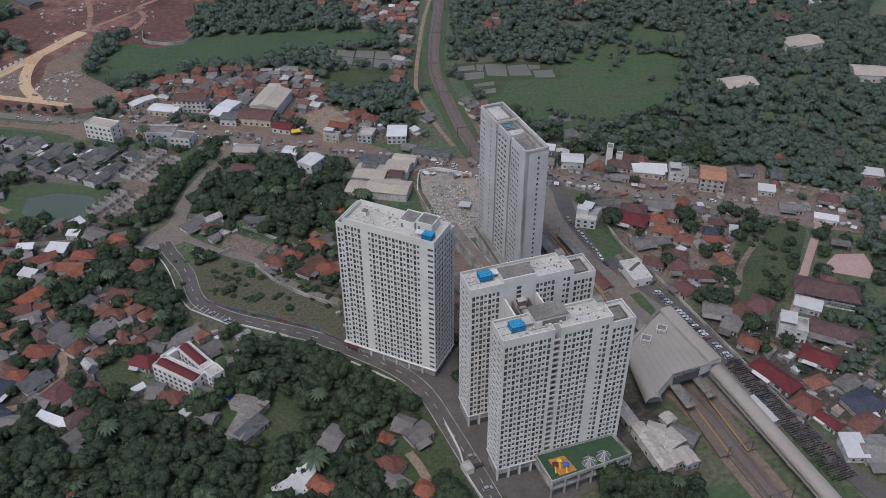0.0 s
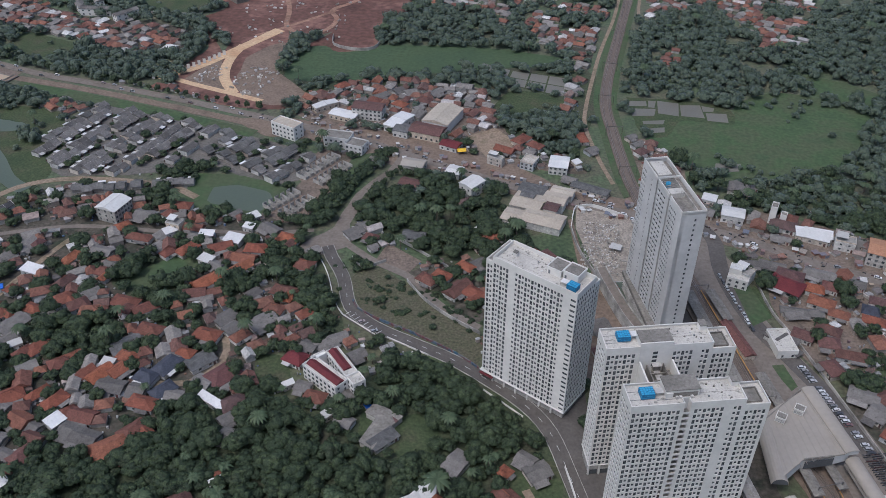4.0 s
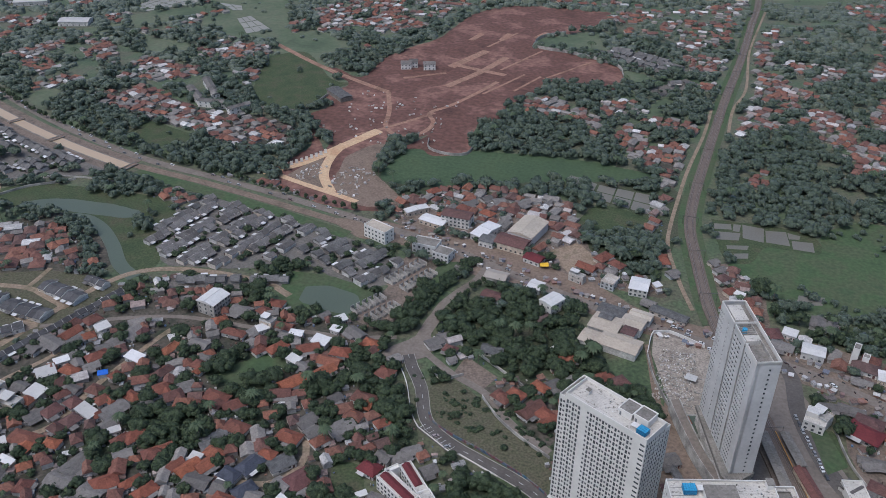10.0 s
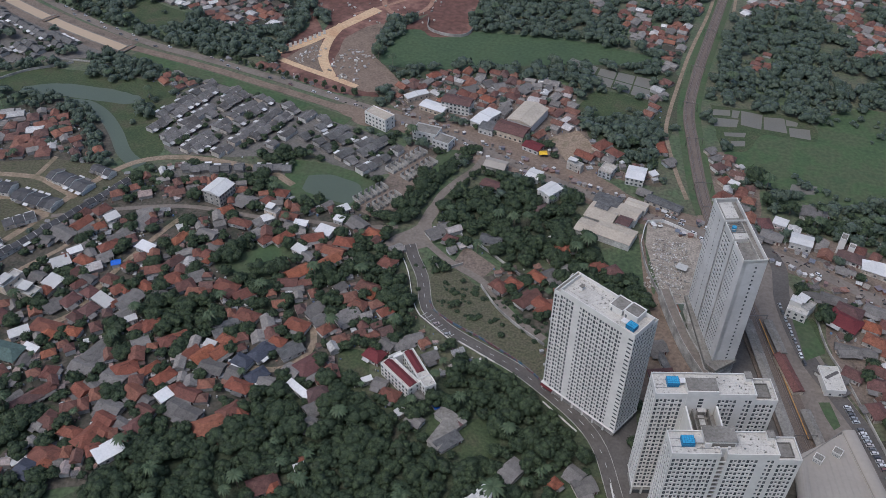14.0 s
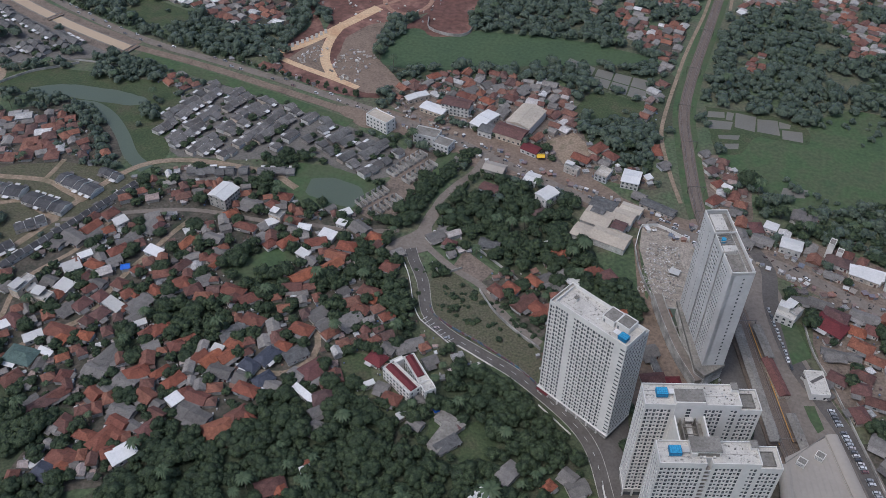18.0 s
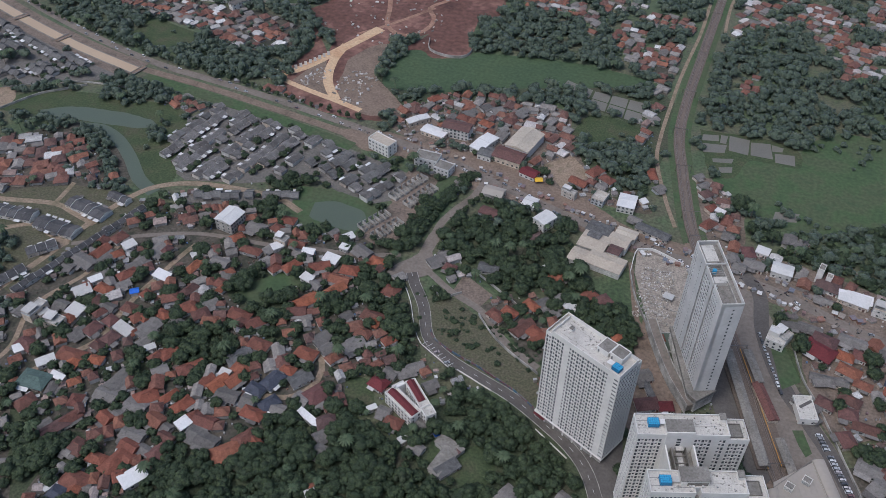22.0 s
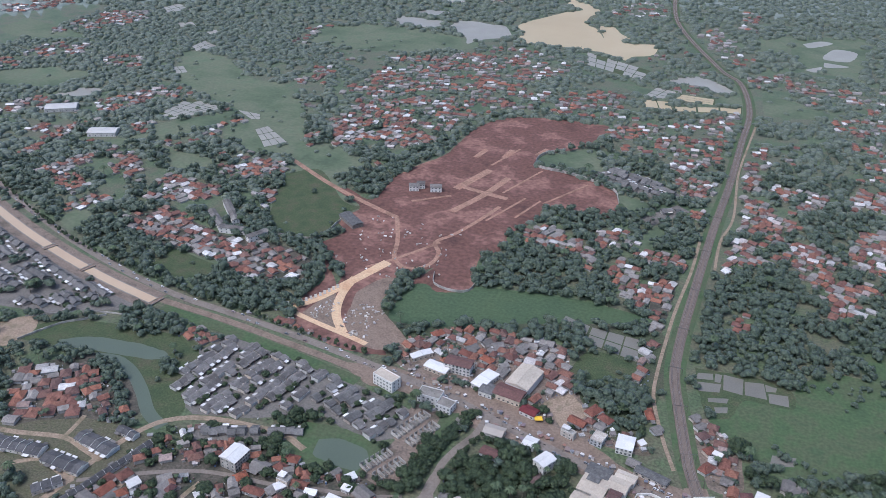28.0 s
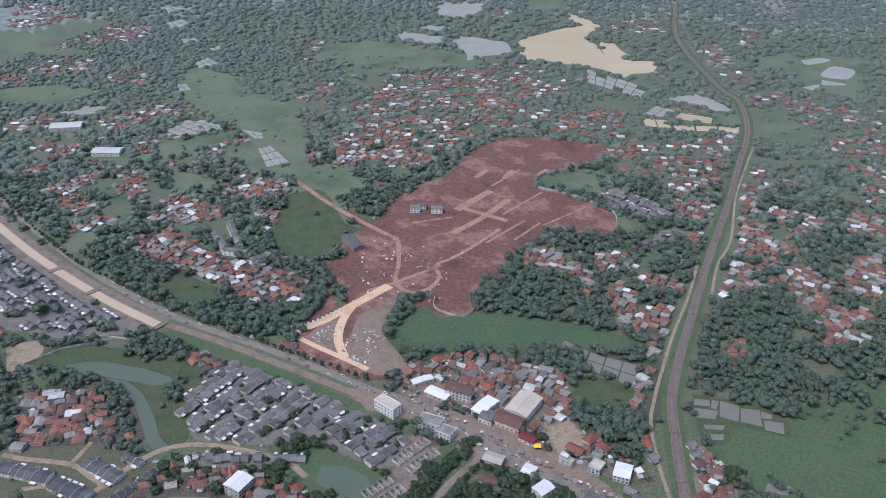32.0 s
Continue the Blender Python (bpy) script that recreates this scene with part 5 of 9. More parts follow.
for o, u, v in ((C0, 5.0, 4.2), (B0, 6.0, 4.8)):
    p = o + cu * u + cv * v
    water_tank(p.x, p.y, TOP - 1.0, C_TURN, 5.2, 4.2, 2.6)
    q = o + cu * (u + 5.8) + cv * (v + 0.8)
    hut = thing("roof_canopy", "small white metal canopy beside a roof tank", "canopy", pose(q.x, q.y, TOP - 1.0, 0, 0, C_TURN), "roof canopies")
    part("sheet", boxes((0, 0, 2.1, 3.2, 3.0, 2.2)), M_METAL, hut)
    for a, b in ((0.1, 0.1), (2.9, 0.1), (0.1, 2.7), (2.9, 2.7)):
        part("post", boxes((a, b, 0, a + 0.1, b + 0.1, 2.1)), M_STEEL, hut)

# tower A: wider block, a lower wing at each end
A_TURN = -26.3
A0 = Vector((-45.3, 313.3))
au, av = Vector((math.cos(radians(A_TURN)), math.sin(radians(A_TURN)))), Vector((-math.sin(radians(A_TURN)), math.cos(radians(A_TURN))))
tower_a = thing("apartment_tower", "white apartment tower with dense small windows and dark ground-floor shops", "apartment tower", pose(A0.x, A0.y, 0, 0, 0, A_TURN), "apartment towers")
LA, WA, ZA, FH = 49.5, 20.5, 5.0, 2.95
part("podium", boxes((0.8, 0.8, 0, LA - 0.8, WA - 0.8, ZA)), M_CONC, tower_a)
part("string_course", boxes((-0.3, -0.6, ZA - 0.4, LA + 0.3, WA + 0.2, ZA)), M_WHITE, tower_a)
for i in range(0, 49, 7):
    part("column", boxes((i, 0.0, 0, i + 0.8, 0.8, ZA - 0.4)), M_WHITE, tower_a)
part("shop_awning", boxes((0.0, -1.6, 3.4, 8.0, 0.0, 3.7)), M_MAROON, tower_a, "dark red shop awning")
nA, nL = int((TOP - 1.4 - ZA) / FH), int((TOP - 5.0 - ZA) / FH)
facade(tower_a, side(0, 1.2, 0), 4.5, ZA, nL, FH, pairs(4.5, 0.6, 1.72), M_WHITE, TOP - 4)
facade(tower_a, side(4.5, 0, 0), 41.0, ZA, nA, FH, pairs(39.8, 0.6, 1.72, ((9.6, 12.0),), ()), M_WHITE, TOP, 300)
facade(tower_a, side(45.5, 0, 0), 4.0, ZA, nA, FH, [(0.8, "w")], M_WHITE, TOP, 40)
facade(tower_a, side(LA, 0, 90), 16.5, ZA, nA, FH, pairs(16.5, 0.8, 1.72), M_WHITE, TOP, 100)
facade(tower_a, side(LA, 16.5, 90), 4.0, ZA, nL, FH, pairs(4.0, 0.5, 1.72), M_WHITE, TOP - 4)
facade(tower_a, side(LA, WA, 180), LA, ZA, nL, FH, pairs(LA, 0.8, 1.72), M_WHITE, TOP - 4)
facade(tower_a, side(0, WA, 270), WA - 1.2, ZA, nL, FH, pairs(WA - 1.2, 0.8, 1.72), M_WHITE, TOP - 4)
part("upper_wall", boxes((4.5, 16.2, TOP - 5, LA, 16.5, TOP)), M_WHITE, tower_a)
part("upper_wall", boxes((4.5, 0.3, TOP - 5, 4.8, 16.2, TOP)), M_WHITE, tower_a)
roof_slab(tower_a, 4.7, 0.1, LA - 0.1, 16.4, TOP - 1.0)
roof_slab(tower_a, 0.1, 1.3, 4.5, WA - 0.1, TOP - 5.0)
roof_slab(tower_a, 4.5, 16.5, LA - 0.1, WA - 0.1, TOP - 5.0)
parapet(tower_a, 4.5, 0, LA, 16.5, TOP)
parapet(tower_a, 0, 1.2, 4.5, WA, TOP - 4)
parapet(tower_a, 4.5, 16.5, LA, WA, TOP - 4)
stairwell_box(tower_a, 29.0, 7.4, 36.3, 16.1, TOP - 1.0, 3.0, rim=True)
stairwell_box(tower_a, 36.9, 8.4, 44.5, 16.1, TOP - 1.0, 3.6, rim=True)
stairwell_box(tower_a, 10.0, 8.0, 12.0, 10.0, TOP - 1.0, 2.2, 0.1)
p = A0 + au * 42.3 + av * 2.6
water_tank(p.x, p.y, TOP - 1.0, A_TURN, 4.6, 3.8, 2.6)

hut = thing("roof_canopy", "small white metal canopy beside a roof tank", "canopy", pose(A0.x + au.x * 38.6 + av.x * 3.2, A0.y + au.y * 38.6 + av.y * 3.2, TOP - 1.0, 0, 0, A_TURN), "roof canopies")
part("sheet", boxes((0, 0, 2.1, 3.2, 3.0, 2.2)), M_METAL, hut)
for a, b in ((0.1, 0.1), (2.9, 0.1), (0.1, 2.7), (2.9, 2.7)):
    part("post", boxes((a, b, 0, a + 0.1, b + 0.1, 2.1)), M_STEEL, hut)
rr = random.Random(77)
for _ in range(12):
    u, v = rr.uniform(7, 27), rr.uniform(1.5, 14.5)
    part("roof_vent", boxes((u, v, TOP - 1.0, u + rr.uniform(0.3, 0.8), v + rr.uniform(0.3, 0.6), TOP - rr.uniform(0.3, 0.7))), rr.choice((M_FRAME, M_METAL, M_DARKC)), tower_a)
for v in (4.0, 12.5):
    part("roof_joint", boxes((6.0, v, TOP - 1.0, 27.0, v + 0.12, TOP - 0.985)), M_DARKC, tower_a)

# tower D: slim grey block on a three-storey podium
D_TURN = math.degrees(math.atan2(-48.1, 18.6))
D0 = Vector((24.1, 399.1))
tower_d = thing("apartment_tower", "slim pale grey apartment tower, unfinished, with slit windows", "apartment tower", pose(D0.x, D0.y, 0, 0, 0, D_TURN), "apartment towers")
LD, WD, ZD, TD = 51.5, 12.6, 14.0, 88.0
nD = int((TD - 2 - ZD) / FH)
# local x runs south-east along the block, local y to its left (north-east)
for k, (u0, u1, hi) in enumerate(((0, 19.5, 0), (21.0, 35.0, -0.6), (36.5, LD, -1.2))):
    L = u1 - u0
    if k == 0:
        colsD = [(1.0, "s"), (2.8, "s"), (4.6, "s"), (12.5, "s")]
    elif k == 1:
        colsD = [(0.8, "w"), (4.2, "w"), (7.6, "w")]
    else:
        colsD = [(0.8, "s"), (2.6, "s"), (4.4, "s"), (6.2, "s"), (8.0, "s")]
    facade(tower_d, side(u0, 0, 0), L, ZD, nD, FH, colsD, M_GREYP, TD + hi)
    part("side_wall", boxes((u0, 0.3, ZD, u0 + 0.3, 2.2, TD + hi)), M_GREYP, tower_d)
    part("side_wall", boxes((u1 - 0.3, 0.3, ZD, u1, 2.2, TD + hi)), M_GREYP, tower_d)
part("groove", boxes((19.5, 2.2, ZD, 21.0, 2.5, TD - 1)), M_DARKC, tower_d)
part("groove", boxes((35.0, 2.2, ZD, 36.5, 2.5, TD - 1)), M_DARKC, tower_d)
facade(tower_d, side(LD, 0, 90), WD, ZD, nD, FH, [(7.0, "s")], M_GREYP, TD)
facade(tower_d, side(LD, WD, 180), LD, ZD, nD, FH, pairs(LD, 1.0, 1.9), M_GREYP, TD)
facade(tower_d, side(0, WD, 270), WD, ZD, nD, FH, [(3.0, "s"), (8.0, "s")], M_GREYP, TD)
roof_slab(tower_d, 0.3, 0.3, LD - 0.1, WD - 0.1, TD - 2.2, M_DARKC)
parapet(tower_d, 0, 0, 19.5, WD, TD, 0.9)
for r in ((19.5, WD - 0.35, LD, WD), (36.5, 0, LD, 0.35), (LD - 0.35, 0, LD, WD), (21.0, 0, 35.0, 0.35)):
    part("parapet", boxes((r[0], r[1], TD - 1.2, r[2], r[3], TD + 0.9)), M_WHITE, tower_d)
part("lift_house", boxes((4.5, 1.0, TD - 2.2, 18.0, 8.0, TD + 1.2)), M_ROOFC, tower_d)
part("lift_house", boxes((30.0, 1.0, TD - 2.2, 34.8, 8.5, TD + 0.6)), M_ROOFC, tower_d)
for i in range(6):
    part("roof_beam", boxes((20.0 + i * 1.8, 0.8, TD - 1.0, 20.3 + i * 1.8, 8.5, TD - 0.5)), M_CONC, tower_d)
part("roof_beam", boxes((19.6, 8.8, TD - 2.2, LD - 0.5, 9.2, TD - 0.2)), M_CONC, tower_d)
water = D0 + Vector((math.cos(radians(D_TURN)), math.sin(radians(D_TURN)))) * 24.0 + Vector((-math.sin(radians(D_TURN)), math.cos(radians(D_TURN)))) * 4.0
tw = thing("water_tank", "blue round water tank between roof beams", "tank", pose(water.x, water.y, TD - 2.2))
bm = bmesh.new()
bmesh.ops.create_cone(bm, cap_ends=True, segments=16, radius1=1.4, radius2=1.25, depth=2.4, matrix=Matrix.Translation((0, 0, 1.2)))
part("body", bm, M_TANK, tw)
bm = bmesh.new()
bmesh.ops.create_cone(bm, cap_ends=True, segments=12, radius1=0.5, radius2=0.45, depth=0.3, matrix=Matrix.Translation((0, 0, 2.5)))
part("lid", bm, M_TANK, tw)

# podium and ramps round tower D
POD = [(22, 400), (37, 403), (55.5, 356), (45, 344), (39, 348)]
podium = thing("parking_podium", "raw concrete parking podium under the grey tower", "podium", pose(0, 0, 0))
part("deck", prism(POD, 11.5, 13.9), M_DARKC, podium)
# closed prism; its dark colour stands in for shade between parking decks
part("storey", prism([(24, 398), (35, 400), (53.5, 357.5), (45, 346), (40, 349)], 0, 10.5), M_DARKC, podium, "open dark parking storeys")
RAMP = [(10, 408), (17, 391), (29, 366), (43, 345)]
for off in (-2.9, 2.9):
    part("ramp_wall", ribbon(RAMP, 0.35, 0, 8.9, off, 5), M_CONC, podium)
part("ramp", ribbon(RAMP, 5.4, 3.0, 8.0, 0.0, 5), M_DUSTY, podium, "pale concrete ramp roadway")
for k in range(7):
    part("storey_slab", prism([(23, 399), (36, 402), (55, 356.5), (45, 344.8), (39.4, 348.4)], 2.2 + 1.55 * k, 2.4 + 1.55 * k), M_CONC, podium)
for poly in ([(24, 231), (82, 248), (70, 290), (10, 275)], [(-47, 314), (-2, 291), (9, 311), (-36, 334)], POD):
    mark(poly, DONE)


# ---- houses ----
def roof_hip(L, W, z, rise, over=0.45, gable=0.0):
    """A hipped roof; gable 0 hips both ends, 1 makes straight gables. With thickness at the eaves."""
    bm = bmesh.new()
    l, w = L / 2 + over, W / 2 + over
    r = l - (w * 0.9) * (1 - gable) - 0.02
    r = max(r, 0.3)
    lo = [bm.verts.new((x, y, z - 0.25)) for x, y in ((-l, -w), (l, -w), (l, w), (-l, w))]
    mid = [bm.verts.new((x, y, z - 0.05)) for x, y in ((-l, -w), (l, -w), (l, w), (-l, w))]
    a, b = bm.verts.new((-r, 0, z + rise)), bm.verts.new((r, 0, z + rise))
    for q in ((mid[0], mid[1], b, a), (mid[2], mid[3], a, b), (mid[1], mid[2], b), (mid[3], mid[0], a), (lo[3], lo[2], lo[1], lo[0])):
        bm.faces.new(q)
    for i in range(4):
        bm.faces.new((lo[i], lo[(i + 1) % 4], mid[(i + 1) % 4], mid[i]))
    return bm


def roof_mono(L, W, z, rise, over=0.4):
    bm = bmesh.new()
    l, w = L / 2 + over, W / 2 + over
    P = [(-l, -w, z), (l, -w, z), (l, w, z + rise), (-l, w, z + rise)]
    lo, hi = [bm.verts.new((x, y, zz - 0.12)) for x, y, zz in P], [bm.verts.new(p) for p in P]
    bm.faces.new(hi)
    bm.faces.new(lo[::-1])
    for i in range(4):
        bm.faces.new((lo[i], lo[(i + 1) % 4], hi[(i + 1) % 4], hi[i]))
    return bm


def wall_shell(L, W, h, rise=0.0):
    """House walls, with gable triangles when rise is given."""
    bm = boxes((-L / 2, -W / 2, 0, L / 2, W / 2, h))
    if rise:
        for s in (-1, 1):
            x = s * L / 2
            v = [bm.verts.new(p) for p in ((x, -W / 2, h), (x, W / 2, h), (x, 0, h + rise * 0.9))]
            bm.faces.new(v if s > 0 else v[::-1])
    return bm


def small_openings(t, L, W, h, n=2, storeys=1):
    for s in range(storeys):
        for i in range(n):
            x = -L / 2 + L * (i + 0.7) / (n + 0.4) - 0.5
            part("window", boxes((x, -W / 2 - 0.05, s * 3.0 + 1.0, x + 1.1, -W / 2 + 0.05, s * 3.0 + 2.1)), M_PANE, t)
    part("door", boxes((L / 2 - 1.6, -W / 2 - 0.06, 0.05, L / 2 - 0.7, -W / 2 + 0.05, 2.1)), M_BROWN, t)


def house_kind(kind):
    """The first house of a kind; the others are copies of it."""
    L, W, h = 10.0, 8.0, 3.1
    label, cat = "", "house"
    name = "shed" if kind in ("white", "slab") else "row_house" if kind in ("slate", "slate_port") else "house"
    cat = "shed" if name == "shed" else "house"
    t = thing(name, "", cat)
    if kind == "hip":
        part("wall", wall_shell(L, W, h), M_PLASTER, t)
        part("roof", roof_hip(L, W, h, 2.6), M_TILE, t)
        part("ridge", boxes((-L / 2 + 3.2, -0.16, h + 2.5, L / 2 - 3.2, 0.16, h + 2.72)), M_TILE, t)
        part("porch_roof", roof_mono(4.0, 2.2, h - 0.6, 0.5), M_ASB, t).location = (1.5, -W / 2 - 1.3, 0)
        label = "small house with a hipped clay-tile roof"
    elif kind == "gable":
        part("wall", wall_shell(L, W, h, 2.4), M_PLASTER, t)
        part("roof", roof_hip(L, W, h, 2.4, 0.6, 1.0), M_TILE, t)
        part("porch_roof", roof_mono(L * 0.8, 2.4, h - 0.7, 0.6), M_ASB, t).location = (0, -W / 2 - 1.4, 0)
        label = "house with a weathered clay-tile gable roof"
    elif kind == "ell":
        part("wall", wall_shell(L, W, h), M_PLASTER, t)
        part("roof", roof_hip(L, W, h, 2.6), M_TILE, t)
        part("wing_wall", boxes((0.6, -W / 2 - 3.0, 0, 4.8, -W / 2, h)), M_PLASTER, t)
        w = part("wing_roof", roof_hip(6.0, 4.2, h, 1.9, 0.6, 0.5), M_TILE, t)
        w.matrix_basis = pose(2.7, -W / 2 - 0.6, 0, 0, 0, 90)
        label = "L-shaped house with hipped red tile roofs"
    elif kind == "asb":
        part("wall", wall_shell(L, W, h - 0.2, 1.4), M_PLASTER, t)
        part("roof", roof_hip(L, W, h - 0.2, 1.4, 0.5, 1.0), M_ASB, t)
        part("lean_to", roof_mono(L * 0.6, 3.0, h - 0.9, 0.7), M_ASB, t).location = (-1.5, -W / 2 - 1.5, 0)
        label = "low house under a grey fibre-cement roof"
    elif kind == "brown":
        part("wall", wall_shell(L, W, h), M_PLASTER, t)
        part("roof", roof_hip(L, W, h, 2.7), M_BROWN, t)
        part("carport", roof_mono(4.2, 3.2, 2.6, 0.3), M_ASB, t).location = (-2.4, -W / 2 - 1.7, 0)
        label = "house with a dark brown hipped roof and a carport"
    elif kind in ("maroon", "navy", "green"):
        m, word = {"maroon": (M_MAROON, "maroon"), "navy": (M_NAVY, "dark navy"), "green": (M_GREENR, "dull green")}[kind]
        part("wall", wall_shell(L, W, h), M_PLASTER, t)
        part("roof", roof_hip(L, W, h, 2.5, 0.6, 0.25), m, t)
        part("ridge", boxes((-L / 2 + 2.8, -0.16, h + 2.38, L / 2 - 2.8, 0.16, h + 2.6)), m, t)
        part("porch_roof", roof_mono(3.6, 2.0, h - 0.5, 0.4), M_METAL, t).location = (-1.6, -W / 2 - 1.1, 0)
        label = "plastered house under a %s hipped roof" % word
    elif kind == "slab":
        part("wall", wall_shell(L, W, h - 0.4, 1.1), M_PLASTER, t)
        part("roof", roof_hip(L, W, h - 0.4, 1.1, 0.5, 1.0), M_DARKSHED, t)
        part("ridge", boxes((-L / 2 - 0.4, -0.2, h + 0.62, L / 2 + 0.4, 0.2, h + 0.76)), M_DARKSHED, t)
        label = "long low shed with a dark grey sheet roof"
    elif kind == "white":
        part("wall", boxes((-L / 2, -W / 2, 0, L / 2, W / 2, h + 0.4)), M_PLASTER, t)
        part("roof", roof_mono(L, W, h + 0.6, 1.0, 0.5), M_METAL, t)
        label = "shed with a pale metal sheet roof"
    elif kind == "flat":
        part("wall", boxes((-L / 2, -W / 2, 0, L / 2, W / 2, 6.2)), M_PLASTER, t)
        part("terrace", boxes((-L / 2 + 0.3, -W / 2 + 0.3, 6.2, L / 2 - 0.3, W / 2 - 0.3, 6.3)), M_CONC, t)
        for r in ((-L / 2, -W / 2, L / 2, -W / 2 + 0.2), (-L / 2, W / 2 - 0.2, L / 2, W / 2), (-L / 2, -W / 2 + 0.2, -L / 2 + 0.2, W / 2 - 0.2), (L / 2 - 0.2, -W / 2 + 0.2, L / 2, W / 2 - 0.2)):
            part("parapet", boxes((r[0], r[1], 6.2, r[2], r[3], 7.0)), M_PLASTER, t)
        part("canopy", roof_mono(L * 0.5, W * 0.7, 8.4, 0.5), M_METAL, t).location = (-2, 0.6, 0)
        label = "two-storey flat-roofed house with a roof terrace canopy"
    elif kind in ("slate", "slate_port"):
        L, W = 7.0, 10.0
        part("wall", boxes((-L / 2, -W / 2 + 2.2, 0, L / 2, W / 2, h)), M_PLASTER, t)
        part("roof", roof_hip(L + 0.1, W - 2.2, h, 2.0, 0.05, 1.0), M_SLATE, t).location = (0, 1.1, 0)
        part("party_wall", boxes((L / 2 - 0.12, -W / 2 + 2.0, 0, L / 2 + 0.12, W / 2, h + 0.35)), M_PLASTER, t, "pale party wall")
        if kind == "slate_port":
            part("carport", roof_mono(L * 0.5, 3.4, 2.5, 0.3, 0.1), M_METAL, t).location = (-1.4, -W / 2 + 0.6, 0)
            part("porch_roof", roof_mono(L * 0.42, 2.6, 2.6, 0.4, 0.1), M_SLATE, t).location = (1.9, -W / 2 + 1.2, 0)
        else:
            part("porch_roof", roof_mono(L * 0.9, 3.0, 2.6, 0.4, 0.1), M_SLATE, t).location = (-0.2, -W / 2 + 0.9, 0)
        label = "estate row house with dark grey tiles" + (" and a white carport" if kind == "slate_port" else " and a tiled porch")
    small_openings(t, L, W, h, 2, 2 if kind == "flat" else 1)
    return tagged(t, label, cat)


KINDS_OF_HOUSE = {k: house_kind(k) for k in ("hip", "gable", "ell", "asb", "brown", "white", "flat", "slate", "slate_port", "maroon", "navy", "green", "slab")}
GROUPS = {"slate": "estate row houses", "slate_port": "estate row houses"}
fresh = set(KINDS_OF_HOUSE)


def put_house(kind, x, y, turn, sx=1.0, sy=1.0, sz=1.0):
    m = pose(x, y, 0, 0, 0, turn) @ Matrix.Diagonal((sx, sy, sz, 1))
    if kind in fresh:
        fresh.discard(kind)
        KINDS_OF_HOUSE[kind].matrix_basis = m
        ob = KINDS_OF_HOUSE[kind]
    else:
        src = KINDS_OF_HOUSE[kind]
        keep = src.scale.copy()
        src.scale = (1, 1, 1)
        ob = copy_thing(src, m)
        src.scale = keep
    tagged(ob, group=GROUPS.get(kind, "village houses"))
    return ob


# arrays of the far houses: joined by roof kind
def joined(name, V, F, rows, materials, index, label, category, soft=False):
    """Many copies of one small mesh in a single object; rows of x, y, z, turn, sx, sy, sz."""
    rows = np.asarray(rows, float)
    M, n = len(rows), len(V)
    if not M:
        return None
    V = np.asarray(V, float)
    c, s = np.cos(rows[:, 3])[:, None], np.sin(rows[:, 3])[:, None]
    X, Y, Z = V[:, 0] * rows[:, 4:5], V[:, 1] * rows[:, 5:6], V[:, 2] * rows[:, 6:7]
    P = np.stack((X * c - Y * s + rows[:, 0:1], X * s + Y * c + rows[:, 1:2], Z + rows[:, 2:3]), -1).reshape(-1, 3)
    sizes = np.array([len(f) for f in F])
    flat = np.concatenate([np.asarray(f) for f in F])
    loops = (flat[None, :] + (np.arange(M) * n)[:, None]).ravel()
    sizes = np.tile(sizes, M)
    starts = np.concatenate(([0], np.cumsum(sizes)[:-1]))
    me = bpy.data.meshes.new(name)
    me.vertices.add(len(P))
    me.vertices.foreach_set("co", P.ravel())
    me.loops.add(len(loops))
    me.loops.foreach_set("vertex_index", loops.astype(np.int32))
    me.polygons.add(len(sizes))
    me.polygons.foreach_set("loop_start", starts.astype(np.int32))
    me.polygons.foreach_set("material_index", np.tile(np.asarray(index, np.int32), M))
    me.polygons.foreach_set("use_smooth", np.full(len(sizes), soft))
    for m in materials:
        me.materials.append(m)
    me.update(calc_edges=True)
    me.validate()
    return tagged(new(name, me), label, category, kind="stuff")


def arrays(*bms):
    """Vertices, faces and a material index for each bmesh given."""
    V, F, I = [], [], []
    for k, b in enumerate(bms):
        b.verts.index_update()
        o = len(V)
        V += [tuple(v.co) for v in b.verts]
        F += [[v.index + o for v in f.verts] for f in b.faces]
        I += [k] * len(b.faces)
        b.free()
    return V, F, I


def wall_only(L, W, h):
    b = boxes((-L / 2, -W / 2, 0, L / 2, W / 2, h))
    b.faces.ensure_lookup_table()
    bmesh.ops.delete(b, geom=[b.faces[0], b.faces[1]], context="FACES_ONLY")
    return b


def shifted(b, x, y):
    bmesh.ops.translate(b, verts=b.verts, vec=(x, y, 0))
    return b


